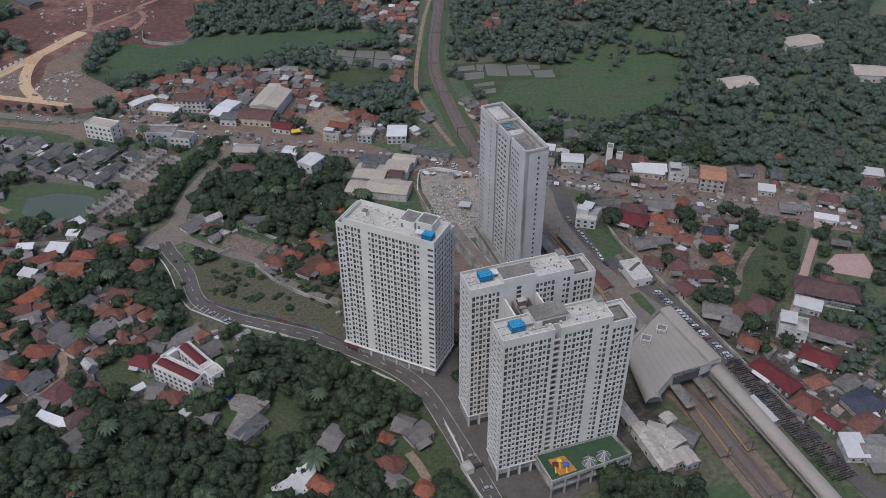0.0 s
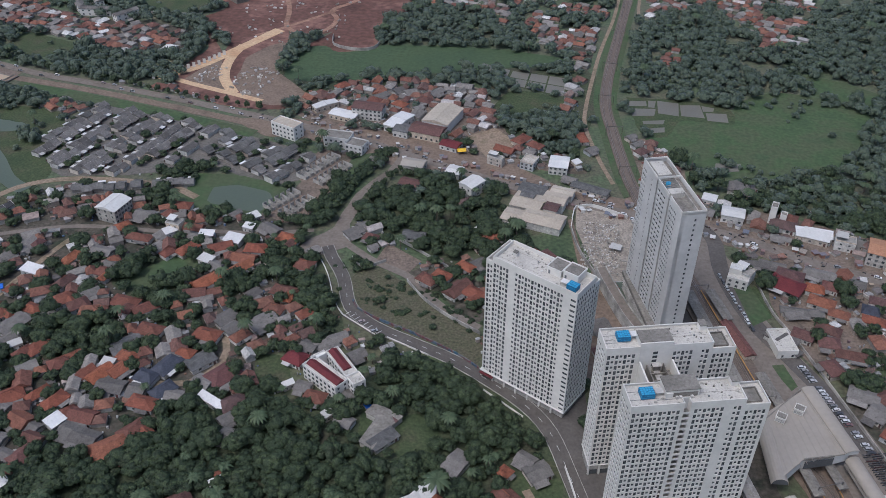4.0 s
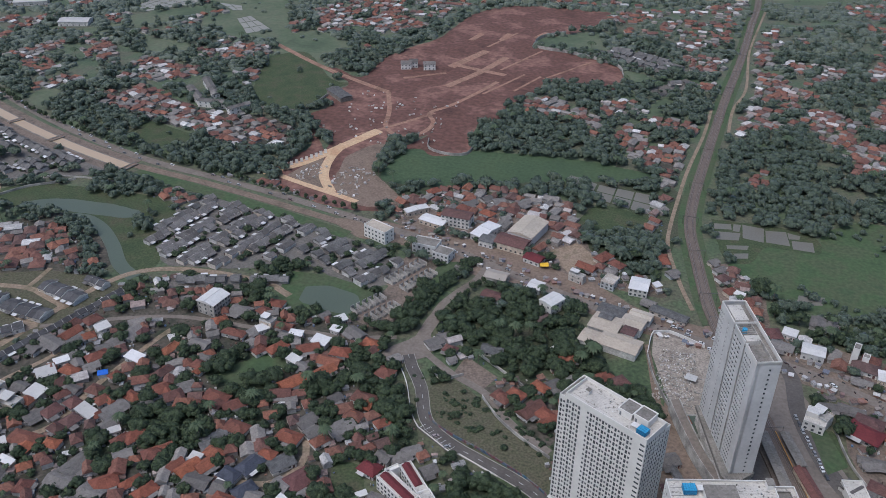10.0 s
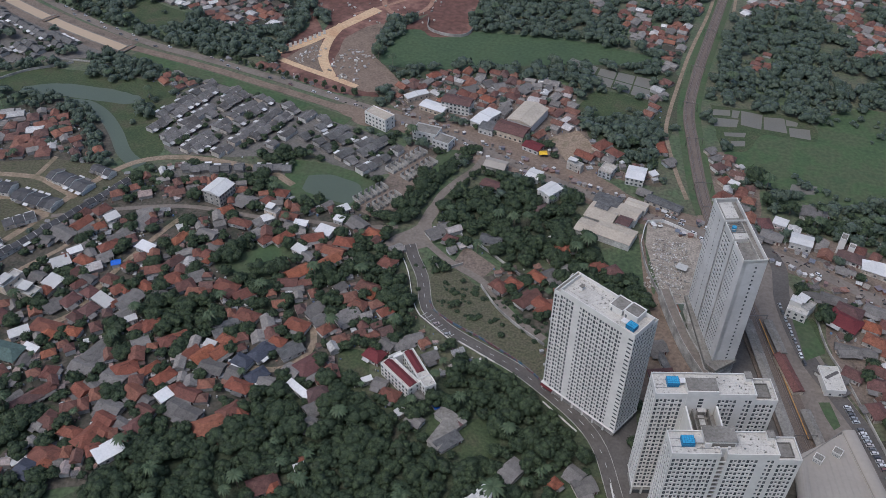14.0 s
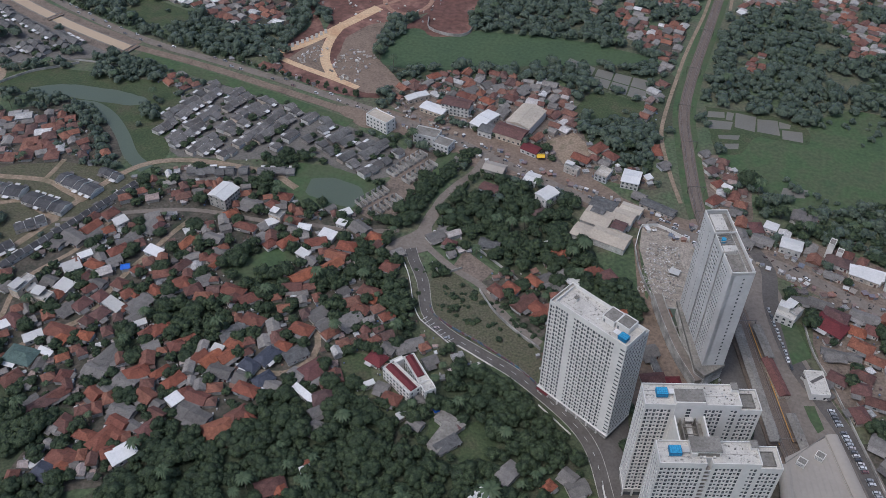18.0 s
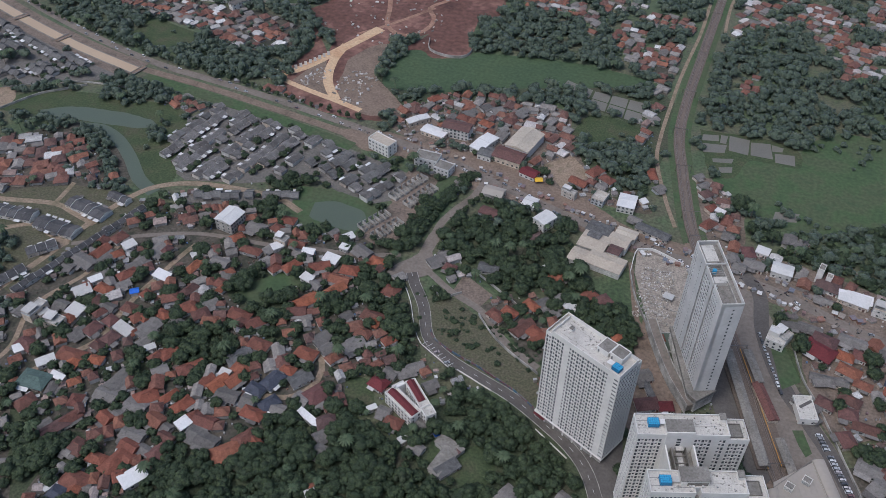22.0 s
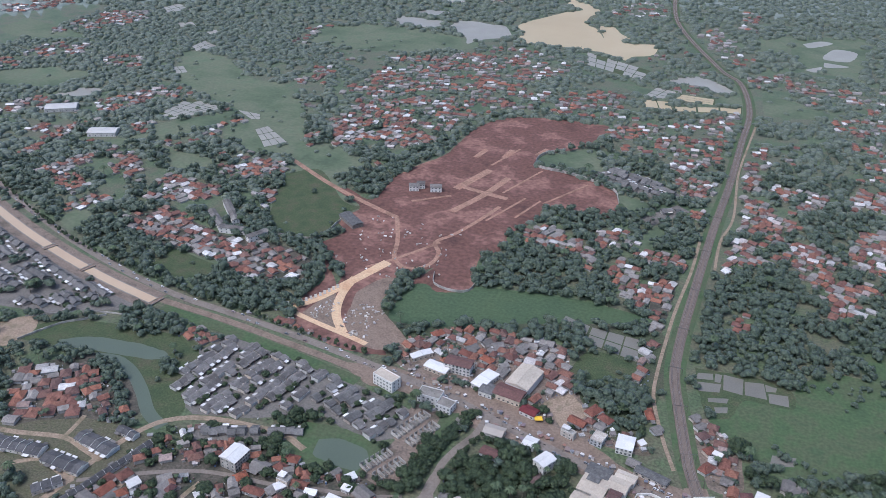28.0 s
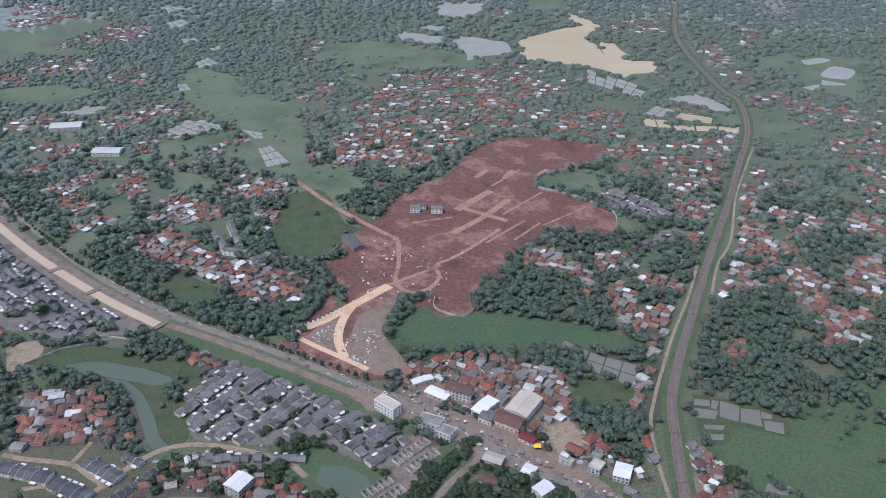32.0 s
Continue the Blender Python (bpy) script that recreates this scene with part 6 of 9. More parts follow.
M_PORT = mat("pale_carport_sheet", [(0.62, 0.6, 0.57), (0.42, 0.41, 0.4), (0.75, 0.74, 0.72), (0.3, 0.29, 0.28), (0.5, 0.45, 0.38)], by="piece", fine=1.2, grain=0.15, stain=0.2)
FAR = {
    "hip": (arrays(wall_only(10, 8, 3.0), roof_hip(10, 8, 3.0, 2.5)), [M_FWALL, M_FTILE], "small far houses with clay-tile roofs among trees"),
    "gable": (arrays(wall_only(10, 8, 3.0), roof_hip(10, 8, 3.0, 2.3, 0.6, 1.0)), [M_FWALL, M_FTILE], "far village houses with reddish gable roofs"),
    "asb": (arrays(wall_only(10, 8, 3.0), roof_hip(10, 8, 3.0, 1.5, 0.5, 1.0)), [M_FWALL, M_FASB], "far houses and sheds with grey and white sheet roofs"),
    "slate": (arrays(wall_only(6.6, 7.6, 3.0), shifted(roof_hip(7.1, 8.4, 3.0, 2.0, 0.05, 1.0), 0, 0.8), shifted(roof_mono(5.6, 2.4, 2.5, 0.4), -0.3, -4.4)), [M_FWALL, M_FSLATE, M_FSLATE], "estate houses with dark grey roofs in rows"),
    "slate_port": (arrays(wall_only(6.6, 7.6, 3.0), shifted(roof_hip(7.1, 8.4, 3.0, 2.0, 0.05, 1.0), 0, 0.8), shifted(roof_mono(4.4, 3.2, 2.5, 0.2), -0.9, -4.6)), [M_FWALL, M_FSLATE, M_PORT], "estate houses with dark grey roofs and pale carports"),
}
far_rows = {k: [] for k in FAR}
rng = random.Random(11)
near_count = {}


def near(x, y):
    return y < 640 and -470 < x < 215


def add_house(kind, x, y, turn, sx, sy, sz=1.0, force=False, claim=True):
    if force or (near(x, y) and near_count.get(kind, 0) < 0):
        near_count[kind] = near_count.get(kind, 0) + 1
        put_house(kind, x, y, turn, sx, sy, sz)
    else:
        k = {"ell": "hip", "brown": "hip", "white": "asb", "flat": "asb", "slab": "asb", "maroon": "hip", "navy": "slate", "green": "slate"}.get(kind, kind)
        far_rows[k].append((x, y, 0, radians(turn), sx, sy, sz))
    if claim:
        mark_disc(x, y, (5.0 * sx + 4.0 * sy) / 2 - 0.3, DONE)


def free(x, y, r, code):
    i0, i1 = int((x - r - GX0) / CELL), int((x + r - GX0) / CELL) + 1
    j0, j1 = int((y - r - GY0) / CELL), int((y + r - GY0) / CELL) + 1
    if i0 < 0 or j0 < 0 or i1 >= GNX or j1 >= GNY:
        return False
    return bool((use[j0:j1, i0:i1] == code).all())


# estate rows of grey houses
yard_trees = []


def estate(poly, turn, level, ground, groves=(), pitch=7.1, depth=10.0, street=5.4):
    mark(poly, BARE)
    for grove in groves:
        mark(grove, WOOD)
    sheet("estate_street", poly, level, ground, "grey paved streets of the housing estate", "street", wavy=False)
    d, n = Vector((math.cos(radians(turn)), math.sin(radians(turn)))), Vector((-math.sin(radians(turn)), math.cos(radians(turn))))
    c = Vector((sum(p[0] for p in poly) / len(poly), sum(p[1] for p in poly) / len(poly)))
    R = max((Vector(p) - c).length for p in poly)
    v, flip = -R, 0
    while v < R:
        u = -R + rng.uniform(0, 3)
        while u < R:
            p = c + d * u + n * v
            win_ok = all(used(*(p + d * a + n * b)) == BARE for a in (-3.5, 3.5) for b in (-5, 5)) and point_in(poly, p + n * 4) and point_in(poly, p - n * 4)
            if win_ok and rng.random() > 0.87:
                yard_trees.append(tuple(p))
            elif win_ok:
                q = p + n * rng.uniform(-1.3, 1.3)
                if rng.random() < 0.4:
                    e = p - n * (5.5 if flip % 2 else -5.5) + d * 3
                    yard_trees.append(tuple(e))
                add_house(rng.choice(("slate", "slate_port")), q.x, q.y, turn + (0 if flip % 2 else 180) + rng.uniform(-1.5, 1.5), 1.0, rng.uniform(0.94, 1.08), rng.uniform(0.9, 1.25), claim=False)
            u += pitch * (1.0 if rng.random() < 0.9 else 1.5)
        v += depth + (street if flip % 2 == 0 else 0.2)
        flip += 1


def point_in(poly, p):
    ok = False
    for a, b in zip(poly, list(poly[1:]) + [poly[0]]):
        if (a[1] > p[1]) != (b[1] > p[1]) and p[0] < (b[0] - a[0]) * (p[1] - a[1]) / (b[1] - a[1]) + a[0]:
            ok = not ok
    return ok


E_MAIN = [(-402, 463), (-418, 500), (-400, 552), (-335, 546), (-283, 534), (-292, 470), (-322, 457), (-367, 446)]
E_EAST = [(-284, 535), (-245, 525), (-194, 511), (-198, 478), (-221, 462), (-271, 484), (-291, 472)]
E_STRIP = [(-356, 430), (-330, 445), (-268, 464), (-264, 452), (-306, 433), (-349, 420)]
E_LEFT = [(-505, 376), (-478, 397), (-444, 412), (-395, 416), (-376, 408), (-392, 372), (-405, 335), (-414, 296), (-432, 300), (-446, 345), (-471, 335)]
E_UPPER = [(-800, 668), (-690, 622), (-617, 598), (-560, 582), (-519, 568), (-500, 560), (-537, 546), (-566, 525), (-598, 523), (-636, 519), (-760, 570)]
E_FAR = [(-146, 1038), (-124, 1074), (-64, 1046), (-30, 1015), (-49, 993), (-102, 1006)]
E_FAR_ROW = [(-71, 933), (-32, 986), (-15, 972), (-55, 918)]
E_GROVES = [[(-640, 560), (-610, 572), (-600, 552), (-625, 540)], [(-700, 590), (-680, 602), (-668, 585)], [(-560, 548), (-535, 562), (-528, 548)], [(-600, 590), (-585, 594), (-582, 582)], [(-745, 620), (-725, 628), (-720, 606)], [(-655, 535), (-640, 545), (-630, 528)]]
near_count["slate"], near_count["slate_port"] = -48, -32
for k, (poly, turn) in enumerate(((E_MAIN, 77), (E_EAST, 66), (E_STRIP, 20), (E_UPPER, -22), (E_FAR, -25), (E_FAR_ROW, 30))):
    estate(poly, turn, 0.05 + 0.008 * k, M_STREET, E_GROVES if poly is E_UPPER else ())


def terrace(x0, y0, x1, y1, deep, n, label, port=0.5):
    """A row of n joined houses along the line of their common ridge, each with its own step, party wall and porch."""
    turn, run = math.atan2(y1 - y0, x1 - x0), math.hypot(x1 - x0, y1 - y0)
    w = run / n
    for k in range(n):
        h = 3.0 + rng.choice((0.0, 0.0, 0.35, 0.7))
        t = thing("row_house", label, "house", pose(x0 + w * k * math.cos(turn), y0 + w * k * math.sin(turn), 0, 0, 0, math.degrees(turn)), "estate row houses")
        part("wall", boxes((0.02, -deep / 2 + 0.3, 0, w - 0.02, deep / 2 - 0.3, h)), M_PLASTER, t)
        part("roof", roof_hip(w - 0.06, deep, h, 2.0, 0.0, 1.0), M_CHARCOAL, t).location = (w / 2, 0, 0)
        pw = prism([(-deep / 2, h - 0.3), (deep / 2, h - 0.3), (deep / 2, h + 0.1), (0, h + 2.25), (-deep / 2, h + 0.1)], -0.08, 0.08)
        part("party_wall", pw, M_WHITE, t, "white coping of the party wall").matrix_basis = Matrix.Translation((w, 0, 0)) @ Matrix(((0, 0, 1, 0), (1, 0, 0, 0), (0, 1, 0, 0), (0, 0, 0, 1)))
        for s in (-1, 1):
            if rng.random() < port:
                part("carport", roof_mono(w * rng.uniform(0.45, 0.9), 2.6, 2.4, 0.25, 0.05), M_METAL if rng.random() < 0.6 else M_SLATE, t).location = (w * 0.5, s * (deep / 2 + 1.1), 0)
            part("window", boxes((w * 0.25, s * (deep / 2 - 0.3) - 0.05, 0.9, w * 0.25 + 1.2, s * (deep / 2 - 0.3) + 0.05, 2.1)), M_PANE, t)
    for u in np.arange(0, run, 4.0):
        mark_disc(x0 + u * math.cos(turn), y0 + u * math.sin(turn), deep / 2 + 1.5, DONE)


mark(E_LEFT, GRASS)
sheet("estate_yards", E_LEFT, 0.06, M_ROUGH, "rough dry grass and bare yards between estate terraces", "yard", wavy=False)
for k, (pts, w) in enumerate((([(-463, 351), (-446, 361), (-426, 356), (-407, 350)], 4.5), ([(-505, 377), (-486, 379), (-446, 387), (-424, 382), (-402, 376)], 5.0), ([(-446, 388), (-447, 403), (-448, 414)], 4.0))):
    mark_line(pts, w, DONE)
    tagged(mesh_ob("road", ribbon(pts, w, 0.0, 0.17 + 0.008 * k), M_DIRT), "pale concrete lane between estate terraces", "road", kind="structure")
terrace(-495, 363, -448, 367, 13, 7, "estate terrace house with charcoal tiles back to back")
terrace(-443, 364, -406, 361, 13, 6, "estate terrace house with charcoal tiles back to back")
terrace(-434, 392, -397, 385, 13, 6, "estate terrace house with charcoal tiles back to back")
terrace(-410, 409, -391, 405, 8, 3, "small estate terrace house with charcoal tiles")
terrace(-427, 331, -413, 347, 9, 3, "estate terrace house with grey tiles and pale walls")
terrace(-430, 296, -418, 318, 9, 4, "estate terrace house with grey tiles and pale walls")
terrace(-411, 296, -376, 403, 6.5, 19, "narrow terrace house with charcoal tiles along the lane", 0.15)


def village(x0, y0, x1, y1, pitch, weights, turn0, chance=1.0, size=1.0, tall=1.0):
    """Houses on a jittered lattice wherever the map says village."""
    names, ws = zip(*weights.items())
    y = y0
    while y < y1:
        x = x0
        while x < x1:
            px, py = x + rng.uniform(-0.3, 0.3) * pitch, y + rng.uniform(-0.3, 0.3) * pitch
            if rng.random() < chance and used(px, py) == VILLAGE and free(px, py, pitch * 0.3, VILLAGE):
                kind = rng.choices(names, ws)[0]
                big = size * rng.uniform(0.75, 1.25)
                turn = turn0 + 25 * noise.noise(Vector((px * 0.01, py * 0.01, 0))) + 90 * rng.randrange(4) + rng.uniform(-8, 8)
                add_house(kind, px, py, turn, big * rng.uniform(0.85, 1.2), big * rng.uniform(0.85, 1.1), tall * rng.uniform(0.9, 1.3))
            x += pitch
        y += pitch


RED_MIX = {"hip": 26, "gable": 18, "ell": 14, "asb": 24, "brown": 8, "white": 5, "flat": 5}
TOWN_MIX = {"hip": 20, "gable": 22, "asb": 26, "brown": 14, "white": 10, "flat": 8}
FAR_MIX = {"hip": 26, "gable": 26, "asb": 48}


# ---- houses that stand by themselves, by quarter ----
def H(kind, x, y, turn, L, W):
    add_house(kind, x, y, turn, 0.99 * L / 10.0, 0.99 * W / 8.0, 0.85 + 0.03 * min(L, W), force=True)


# west village
H("hip", -382, 360, 83, 9, 8)
H("hip", -373, 367, 69, 11, 9)
H("white", -361, 362, 61, 9, 7)
H("gable", -377, 350, 76, 13, 8)
H("hip", -364, 351, 52, 9, 7)
H("asb", -382, 337, -15, 18, 10)
H("asb", -369, 342, 68, 12, 9)
H("asb", -389, 328, -6, 9, 8)
H("asb", -362, 331, 68, 9, 7)
H("hip", -345, 336, 59, 14, 8)
H("asb", -346, 344, 51, 10, 8)
H("asb", -340, 364, 81, 14, 9)
H("asb", -344, 353, 81, 10, 8)
H("brown", -333, 367, 80, 8, 6)
H("white", -321, 342, -11, 12, 7)
H("white", -363, 324, 51, 9, 5)
H("white", -364, 311, 51, 11, 9)
H("hip", -352, 318, -6, 12, 8)
H("hip", -350, 306, 67, 10, 8)
H("asb", -342, 326, 51, 10, 7)
H("hip", -321, 323, -15, 9, 7)
H("flat", -382, 285, 83, 16, 8)
H("asb", -394, 282, 84, 8, 6)
H("flat", -363, 280, -4, 13, 9)
H("white", -357, 294, -10, 11, 9)
H("white", -377, 286, 68, 7, 4)
H("asb", -370, 296, -5, 10, 7)
H("hip", -357, 287, -5, 8, 7)
H("asb", -338, 304, -5, 9, 7)
H("hip", -341, 298, 66, 9, 6)
H("white", -317, 290, -18, 14, 7)
H("brown", -330, 294, -18, 9, 8)
H("brown", -337, 284, 73, 11, 9)
H("hip", -325, 308, -5, 10, 8)
H("ell", -315, 302, 65, 9, 8)
H("asb", -303, 296, 71, 16, 11)
H("hip", -309, 290, 64, 6, 5)
H("hip", -300, 310, -15, 11, 7)
H("asb", -287, 307, -15, 10, 7)
H("ell", -288, 321, 49, 12, 10)
H("ell", -277, 319, 49, 11, 9)
H("hip", -305, 358, 79, 16, 7)
H("hip", -296, 336, 71, 13, 7)
H("ell", -278, 349, -7, 11, 8)
H("asb", -290, 368, -7, 13, 8)
H("hip", -279, 361, 50, 8, 6)
H("asb", -276, 330, 49, 10, 8)
H("brown", -369, 259, -12, 14, 9)
H("white", -370, 255, 50, 9, 6)
H("hip", -325, 273, -13, 9, 7)
H("brown", -321, 281, 72, 10, 9)
H("asb", -345, 278, 66, 12, 8)
H("ell", -278, 283, 62, 14, 9)
H("hip", -284, 277, 63, 10, 7)
H("white", -292, 282, 48, 7, 4)
H("asb", -299, 285, 64, 9, 7)
H("ell", -336, 260, 1, 18, 10)
H("hip", -319, 262, 7, 10, 7)
H("white", -348, 251, 49, 11, 6)
H("green", -345, 236, 2, 18, 12)
H("asb", -331, 234, 103, 9, 6)
H("white", -333, 243, -8, 10, 4)
H("hip", -321, 243, 48, 8, 6)
H("asb", -295, 254, 77, 18, 10)
H("hip", -311, 231, 101, 9, 8)
H("hip", -339, 220, 64, 12, 9)
H("asb", -330, 219, 92, 7, 6)
H("brown", -311, 209, 62, 19, 8)
H("gable", -306, 219, 62, 12, 7)
H("asb", -318, 210, 63, 9, 6)
H("asb", -296, 241, -3, 14, 9)
H("gable", -286, 226, -20, 9, 8)
H("asb", -283, 231, -20, 9, 8)
H("hip", -272, 247, 47, 14, 10)
H("asb", -274, 239, -3, 14, 10)
H("hip", -259, 252, 61, 12, 6)
H("hip", -248, 249, 67, 13, 8)
H("gable", -257, 234, -17, 11, 9)
H("asb", -249, 232, -17, 8, 6)
H("asb", -264, 221, -3, 14, 9)
H("gable", -261, 213, -11, 11, 8)
H("asb", -252, 214, -12, 8, 6)
H("gable", -244, 225, -8, 10, 7)
H("brown", -243, 215, 66, 12, 9)
H("hip", -245, 206, 45, 10, 7)
H("white", -247, 196, 58, 14, 9)
H("hip", -289, 203, -11, 11, 10)
H("asb", -293, 199, -11, 6, 6)
H("hip", -274, 200, -2, 12, 7)
H("ell", -263, 202, 73, 18, 9)
H("hip", -255, 195, 45, 9, 8)
H("ell", -277, 184, -6, 15, 11)
H("navy", -280, 173, -6, 12, 10)
H("white", -288, 177, 60, 8, 5)
H("asb", -289, 189, -10, 6, 5)
H("white", -240, 237, 66, 8, 7)
H("asb", -229, 233, -8, 12, 8)
H("asb", -221, 231, -8, 13, 9)
H("gable", -229, 243, -4, 13, 8)
H("hip", -238, 244, 46, 8, 6)
H("hip", -260, 274, 47, 12, 9)
H("asb", -276, 268, 47, 10, 7)
H("gable", -257, 279, 47, 10, 7)
H("gable", -244, 270, 67, 10, 7)
H("gable", -236, 271, 67, 13, 8)
H("asb", -226, 264, 1, 14, 9)
H("ell", -205, 227, 44, 18, 13)
H("hip", -228, 286, -5, 12, 9)
H("white", -236, 279, -5, 7, 5)
H("gable", -228, 276, 66, 11, 8)
H("hip", -218, 283, 46, 6, 5)
H("navy", -212, 274, -10, 11, 8)
H("navy", -205, 284, 71, 14, 9)
H("navy", -199, 267, 58, 12, 8)
H("asb", -212, 265, -4, 9, 7)
H("hip", -205, 257, -4, 14, 8)
H("asb", -192, 265, -4, 9, 7)
H("hip", -200, 294, -5, 10, 7)
H("asb", -205, 291, -15, 9, 5)
H("slab", -190, 291, 52, 14, 10)
H("brown", -174, 283, 58, 16, 12)
H("asb", -182, 276, -15, 10, 9)
H("hip", -163, 276, 45, 7, 5)
H("brown", -161, 266, 44, 13, 9)
H("white", -172, 265, -24, 16, 4)
H("asb", -160, 256, 56, 8, 7)
H("asb", -154, 246, -4, 10, 8)
H("ell", -200, 239, 58, 13, 10)
H("hip", -150, 223, 43, 6, 5)
H("white", -149, 219, 43, 6, 4)
H("ell", -162, 204, 43, 15, 10)
H("maroon", -142, 303, -17, 11, 9)
H("asb", -138, 313, -17, 9, 7)
H("asb", -128, 320, 38, 18, 7)
H("hip", -123, 278, -5, 11, 8)
H("asb", -131, 284, -5, 8, 7)
H("white", -139, 284, 44, 6, 3)
H("white", -113, 269, 55, 6, 4)
H("asb", -104, 266, -16, 9, 7)
H("asb", -104, 282, -16, 11, 7)
H("slab", -84, 260, 53, 14, 10)
H("asb", -111, 312, 44, 9, 7)
H("hip", -264, 425, 4, 11, 8)
H("hip", -267, 414, -20, 11, 8)
H("asb", -283, 410, -9, 14, 10)
H("flat", -258, 402, -8, 10, 7)
H("white", -259, 396, 50, 8, 6)
H("hip", -291, 395, 51, 10, 8)
H("hip", -275, 386, -2, 16, 7)
H("asb", -264, 392, 64, 9, 6)
H("gable", -246, 403, -2, 12, 7)
H("white", -235, 398, 5, 9, 5)
H("white", -216, 396, -8, 11, 8)
H("asb", -238, 394, -8, 14, 7)
H("gable", -221, 387, 34, 14, 8)
H("hip", -240, 381, 63, 14, 8)
H("hip", -250, 375, 63, 9, 7)
H("asb", -260, 379, 64, 9, 7)
H("white", -214, 422, 50, 9, 6)
H("white", -212, 411, -9, 7, 5)
H("asb", -198, 412, -26, 14, 8)
H("ell", -183, 404, -9, 14, 9)
H("asb", -227, 424, 63, 8, 5)
H("hip", -199, 390, 5, 13, 9)
H("gable", -202, 379, -2, 14, 8)
H("gable", -201, 369, 61, 14, 8)
H("white", -224, 373, -19, 9, 6)
H("asb", -216, 369, -19, 9, 7)
H("gable", -215, 353, 55, 15, 9)
H("gable", -217, 342, 19, 12, 8)
H("ell", -252, 326, -6, 16, 9)
H("gable", -238, 324, 48, 14, 8)
H("hip", -227, 307, -6, 14, 9)
H("slab", -234, 294, 47, 16, 11)
H("hip", -195, 310, -6, 14, 9)
H("asb", -191, 325, 60, 12, 9)
H("asb", -184, 318, 59, 9, 7)
H("hip", -177, 313, 59, 10, 7)
H("asb", -170, 327, 52, 15, 10)
H("hip", -167, 338, -7, 11, 8)
H("ell", -167, 354, -7, 15, 9)
H("asb", -184, 349, 60, 8, 7)
H("hip", -149, 338, 52, 9, 7)
H("hip", -164, 380, -8, 11, 10)
H("asb", -164, 395, 48, 9, 7)
H("asb", -278, 357, -17, 9, 7)
H("asb", -145, 420, 48, 12, 8)
H("asb", -141, 429, 48, 9, 7)
H("brown", -133, 416, -9, 9, 7)
H("asb", -129, 407, 47, 6, 5)
H("slab", -107, 425, 4, 14, 9)
H("brown", -82, 468, 47, 11, 8)
H("ell", -61, 431, 57, 12, 8)
H("white", -68, 437, 57, 7, 5)
H("white", -55, 436, 57, 6, 4)
H("hip", -89, 382, -27, 12, 8)
H("hip", -81, 388, -22, 11, 7)
H("gable", -70, 377, 61, 16, 9)
H("hip", -69, 399, -28, 11, 7)
H("ell", -60, 375, -27, 13, 9)
H("asb", -62, 404, 45, 9, 7)
H("asb", -51, 413, 45, 10, 7)
H("asb", -53, 399, 56, 9, 6)
H("hip", -34, 421, 56, 11, 8)
H("brown", -24, 419, 45, 11, 9)
H("white", -42, 406, 56, 11, 9)
H("hip", -7, 389, 32, 10, 7)
H("hip", 37, 525, 56, 10, 8)
H("asb", 52, 516, -14, 9, 6)
H("asb", 58, 492, -72, 9, 7)
H("brown", 67, 502, -73, 11, 9)
H("asb", 72, 490, -13, 14, 9)
H("asb", 62, 484, -13, 9, 8)
H("white", 77, 506, -14, 9, 7)
H("asb", 95, 525, 80, 12, 9)
H("asb", 106, 528, 3, 8, 5)
H("brown", 122, 484, -14, 16, 10)
H("white", 141, 475, -14, 15, 10)
H("white", 132, 477, -14, 5, 9)
H("asb", 101, 438, 4, 16, 6)
H("maroon", 117, 420, -27, 18, 13)
H("asb", 136, 435, -20, 14, 8)
H("asb", 119, 469, -13, 12, 5)
H("hip", 135, 408, -19, 14, 9)
H("asb", 122, 396, 19, 18, 5)
H("brown", 134, 373, -2, 11, 9)
# market
H("gable", -67, 543, -20, 14, 8)
H("flat", -71, 526, -19, 12, 5)
H("asb", -117, 631, 72, 16, 5)
H("hip", -57, 561, 59, 14, 9)
H("hip", -46, 554, -28, 12, 8)
H("hip", -215, 621, 52, 12, 8)
H("asb", -168, 623, 51, 9, 7)
H("asb", -179, 610, 51, 12, 8)
H("hip", -181, 600, -14, 12, 8)
H("hip", -160, 598, -21, 12, 8)
H("asb", -157, 622, 36, 10, 8)
H("asb", -136, 625, 63, 14, 8)
H("hip", -142, 609, -14, 12, 9)
H("asb", -144, 595, 50, 8, 7)
H("hip", -13, 573, 19, 7, 14)
H("asb", -5, 556, 46, 9, 7)
H("white", -14, 535, 46, 6, 5)
H("asb", -17, 512, -20, 10, 6)
H("asb", 28, 572, 46, 9, 6)
H("brown", 31, 561, 46, 9, 8)
H("white", 42, 543, -22, 10, 4)
H("hip", 37, 545, 45, 9, 7)
H("hip", 35, 523, 63, 9, 7)
H("asb", 23, 582, 46, 8, 6)
H("hip", -56, 431, 56, 11, 7)
# east side
H("asb", 140, 435, -11, 13, 8)
H("gable", 151, 436, 61, 9, 8)
H("asb", 123, 397, -1, 22, 6)
H("hip", 145, 365, -6, 17, 7)
H("brown", 133, 353, -64, 11, 9)
H("hip", 157, 335, -51, 11, 10)
H("hip", 154, 310, -34, 10, 8)
H("asb", 150, 325, -34, 9, 12)
H("brown", 168, 338, -36, 12, 14)
H("asb", 145, 336, -18, 14, 9)
H("flat", 178, 319, -21, 14, 11)
H("brown", 200, 317, -27, 30, 11)
H("maroon", 184, 299, -34, 16, 10)
H("maroon", 159, 287, -56, 22, 9)
H("hip", 167, 269, -48, 11, 11)
H("maroon", 173, 259, -56, 12, 5)
H("navy", 193, 269, 21, 15, 12)
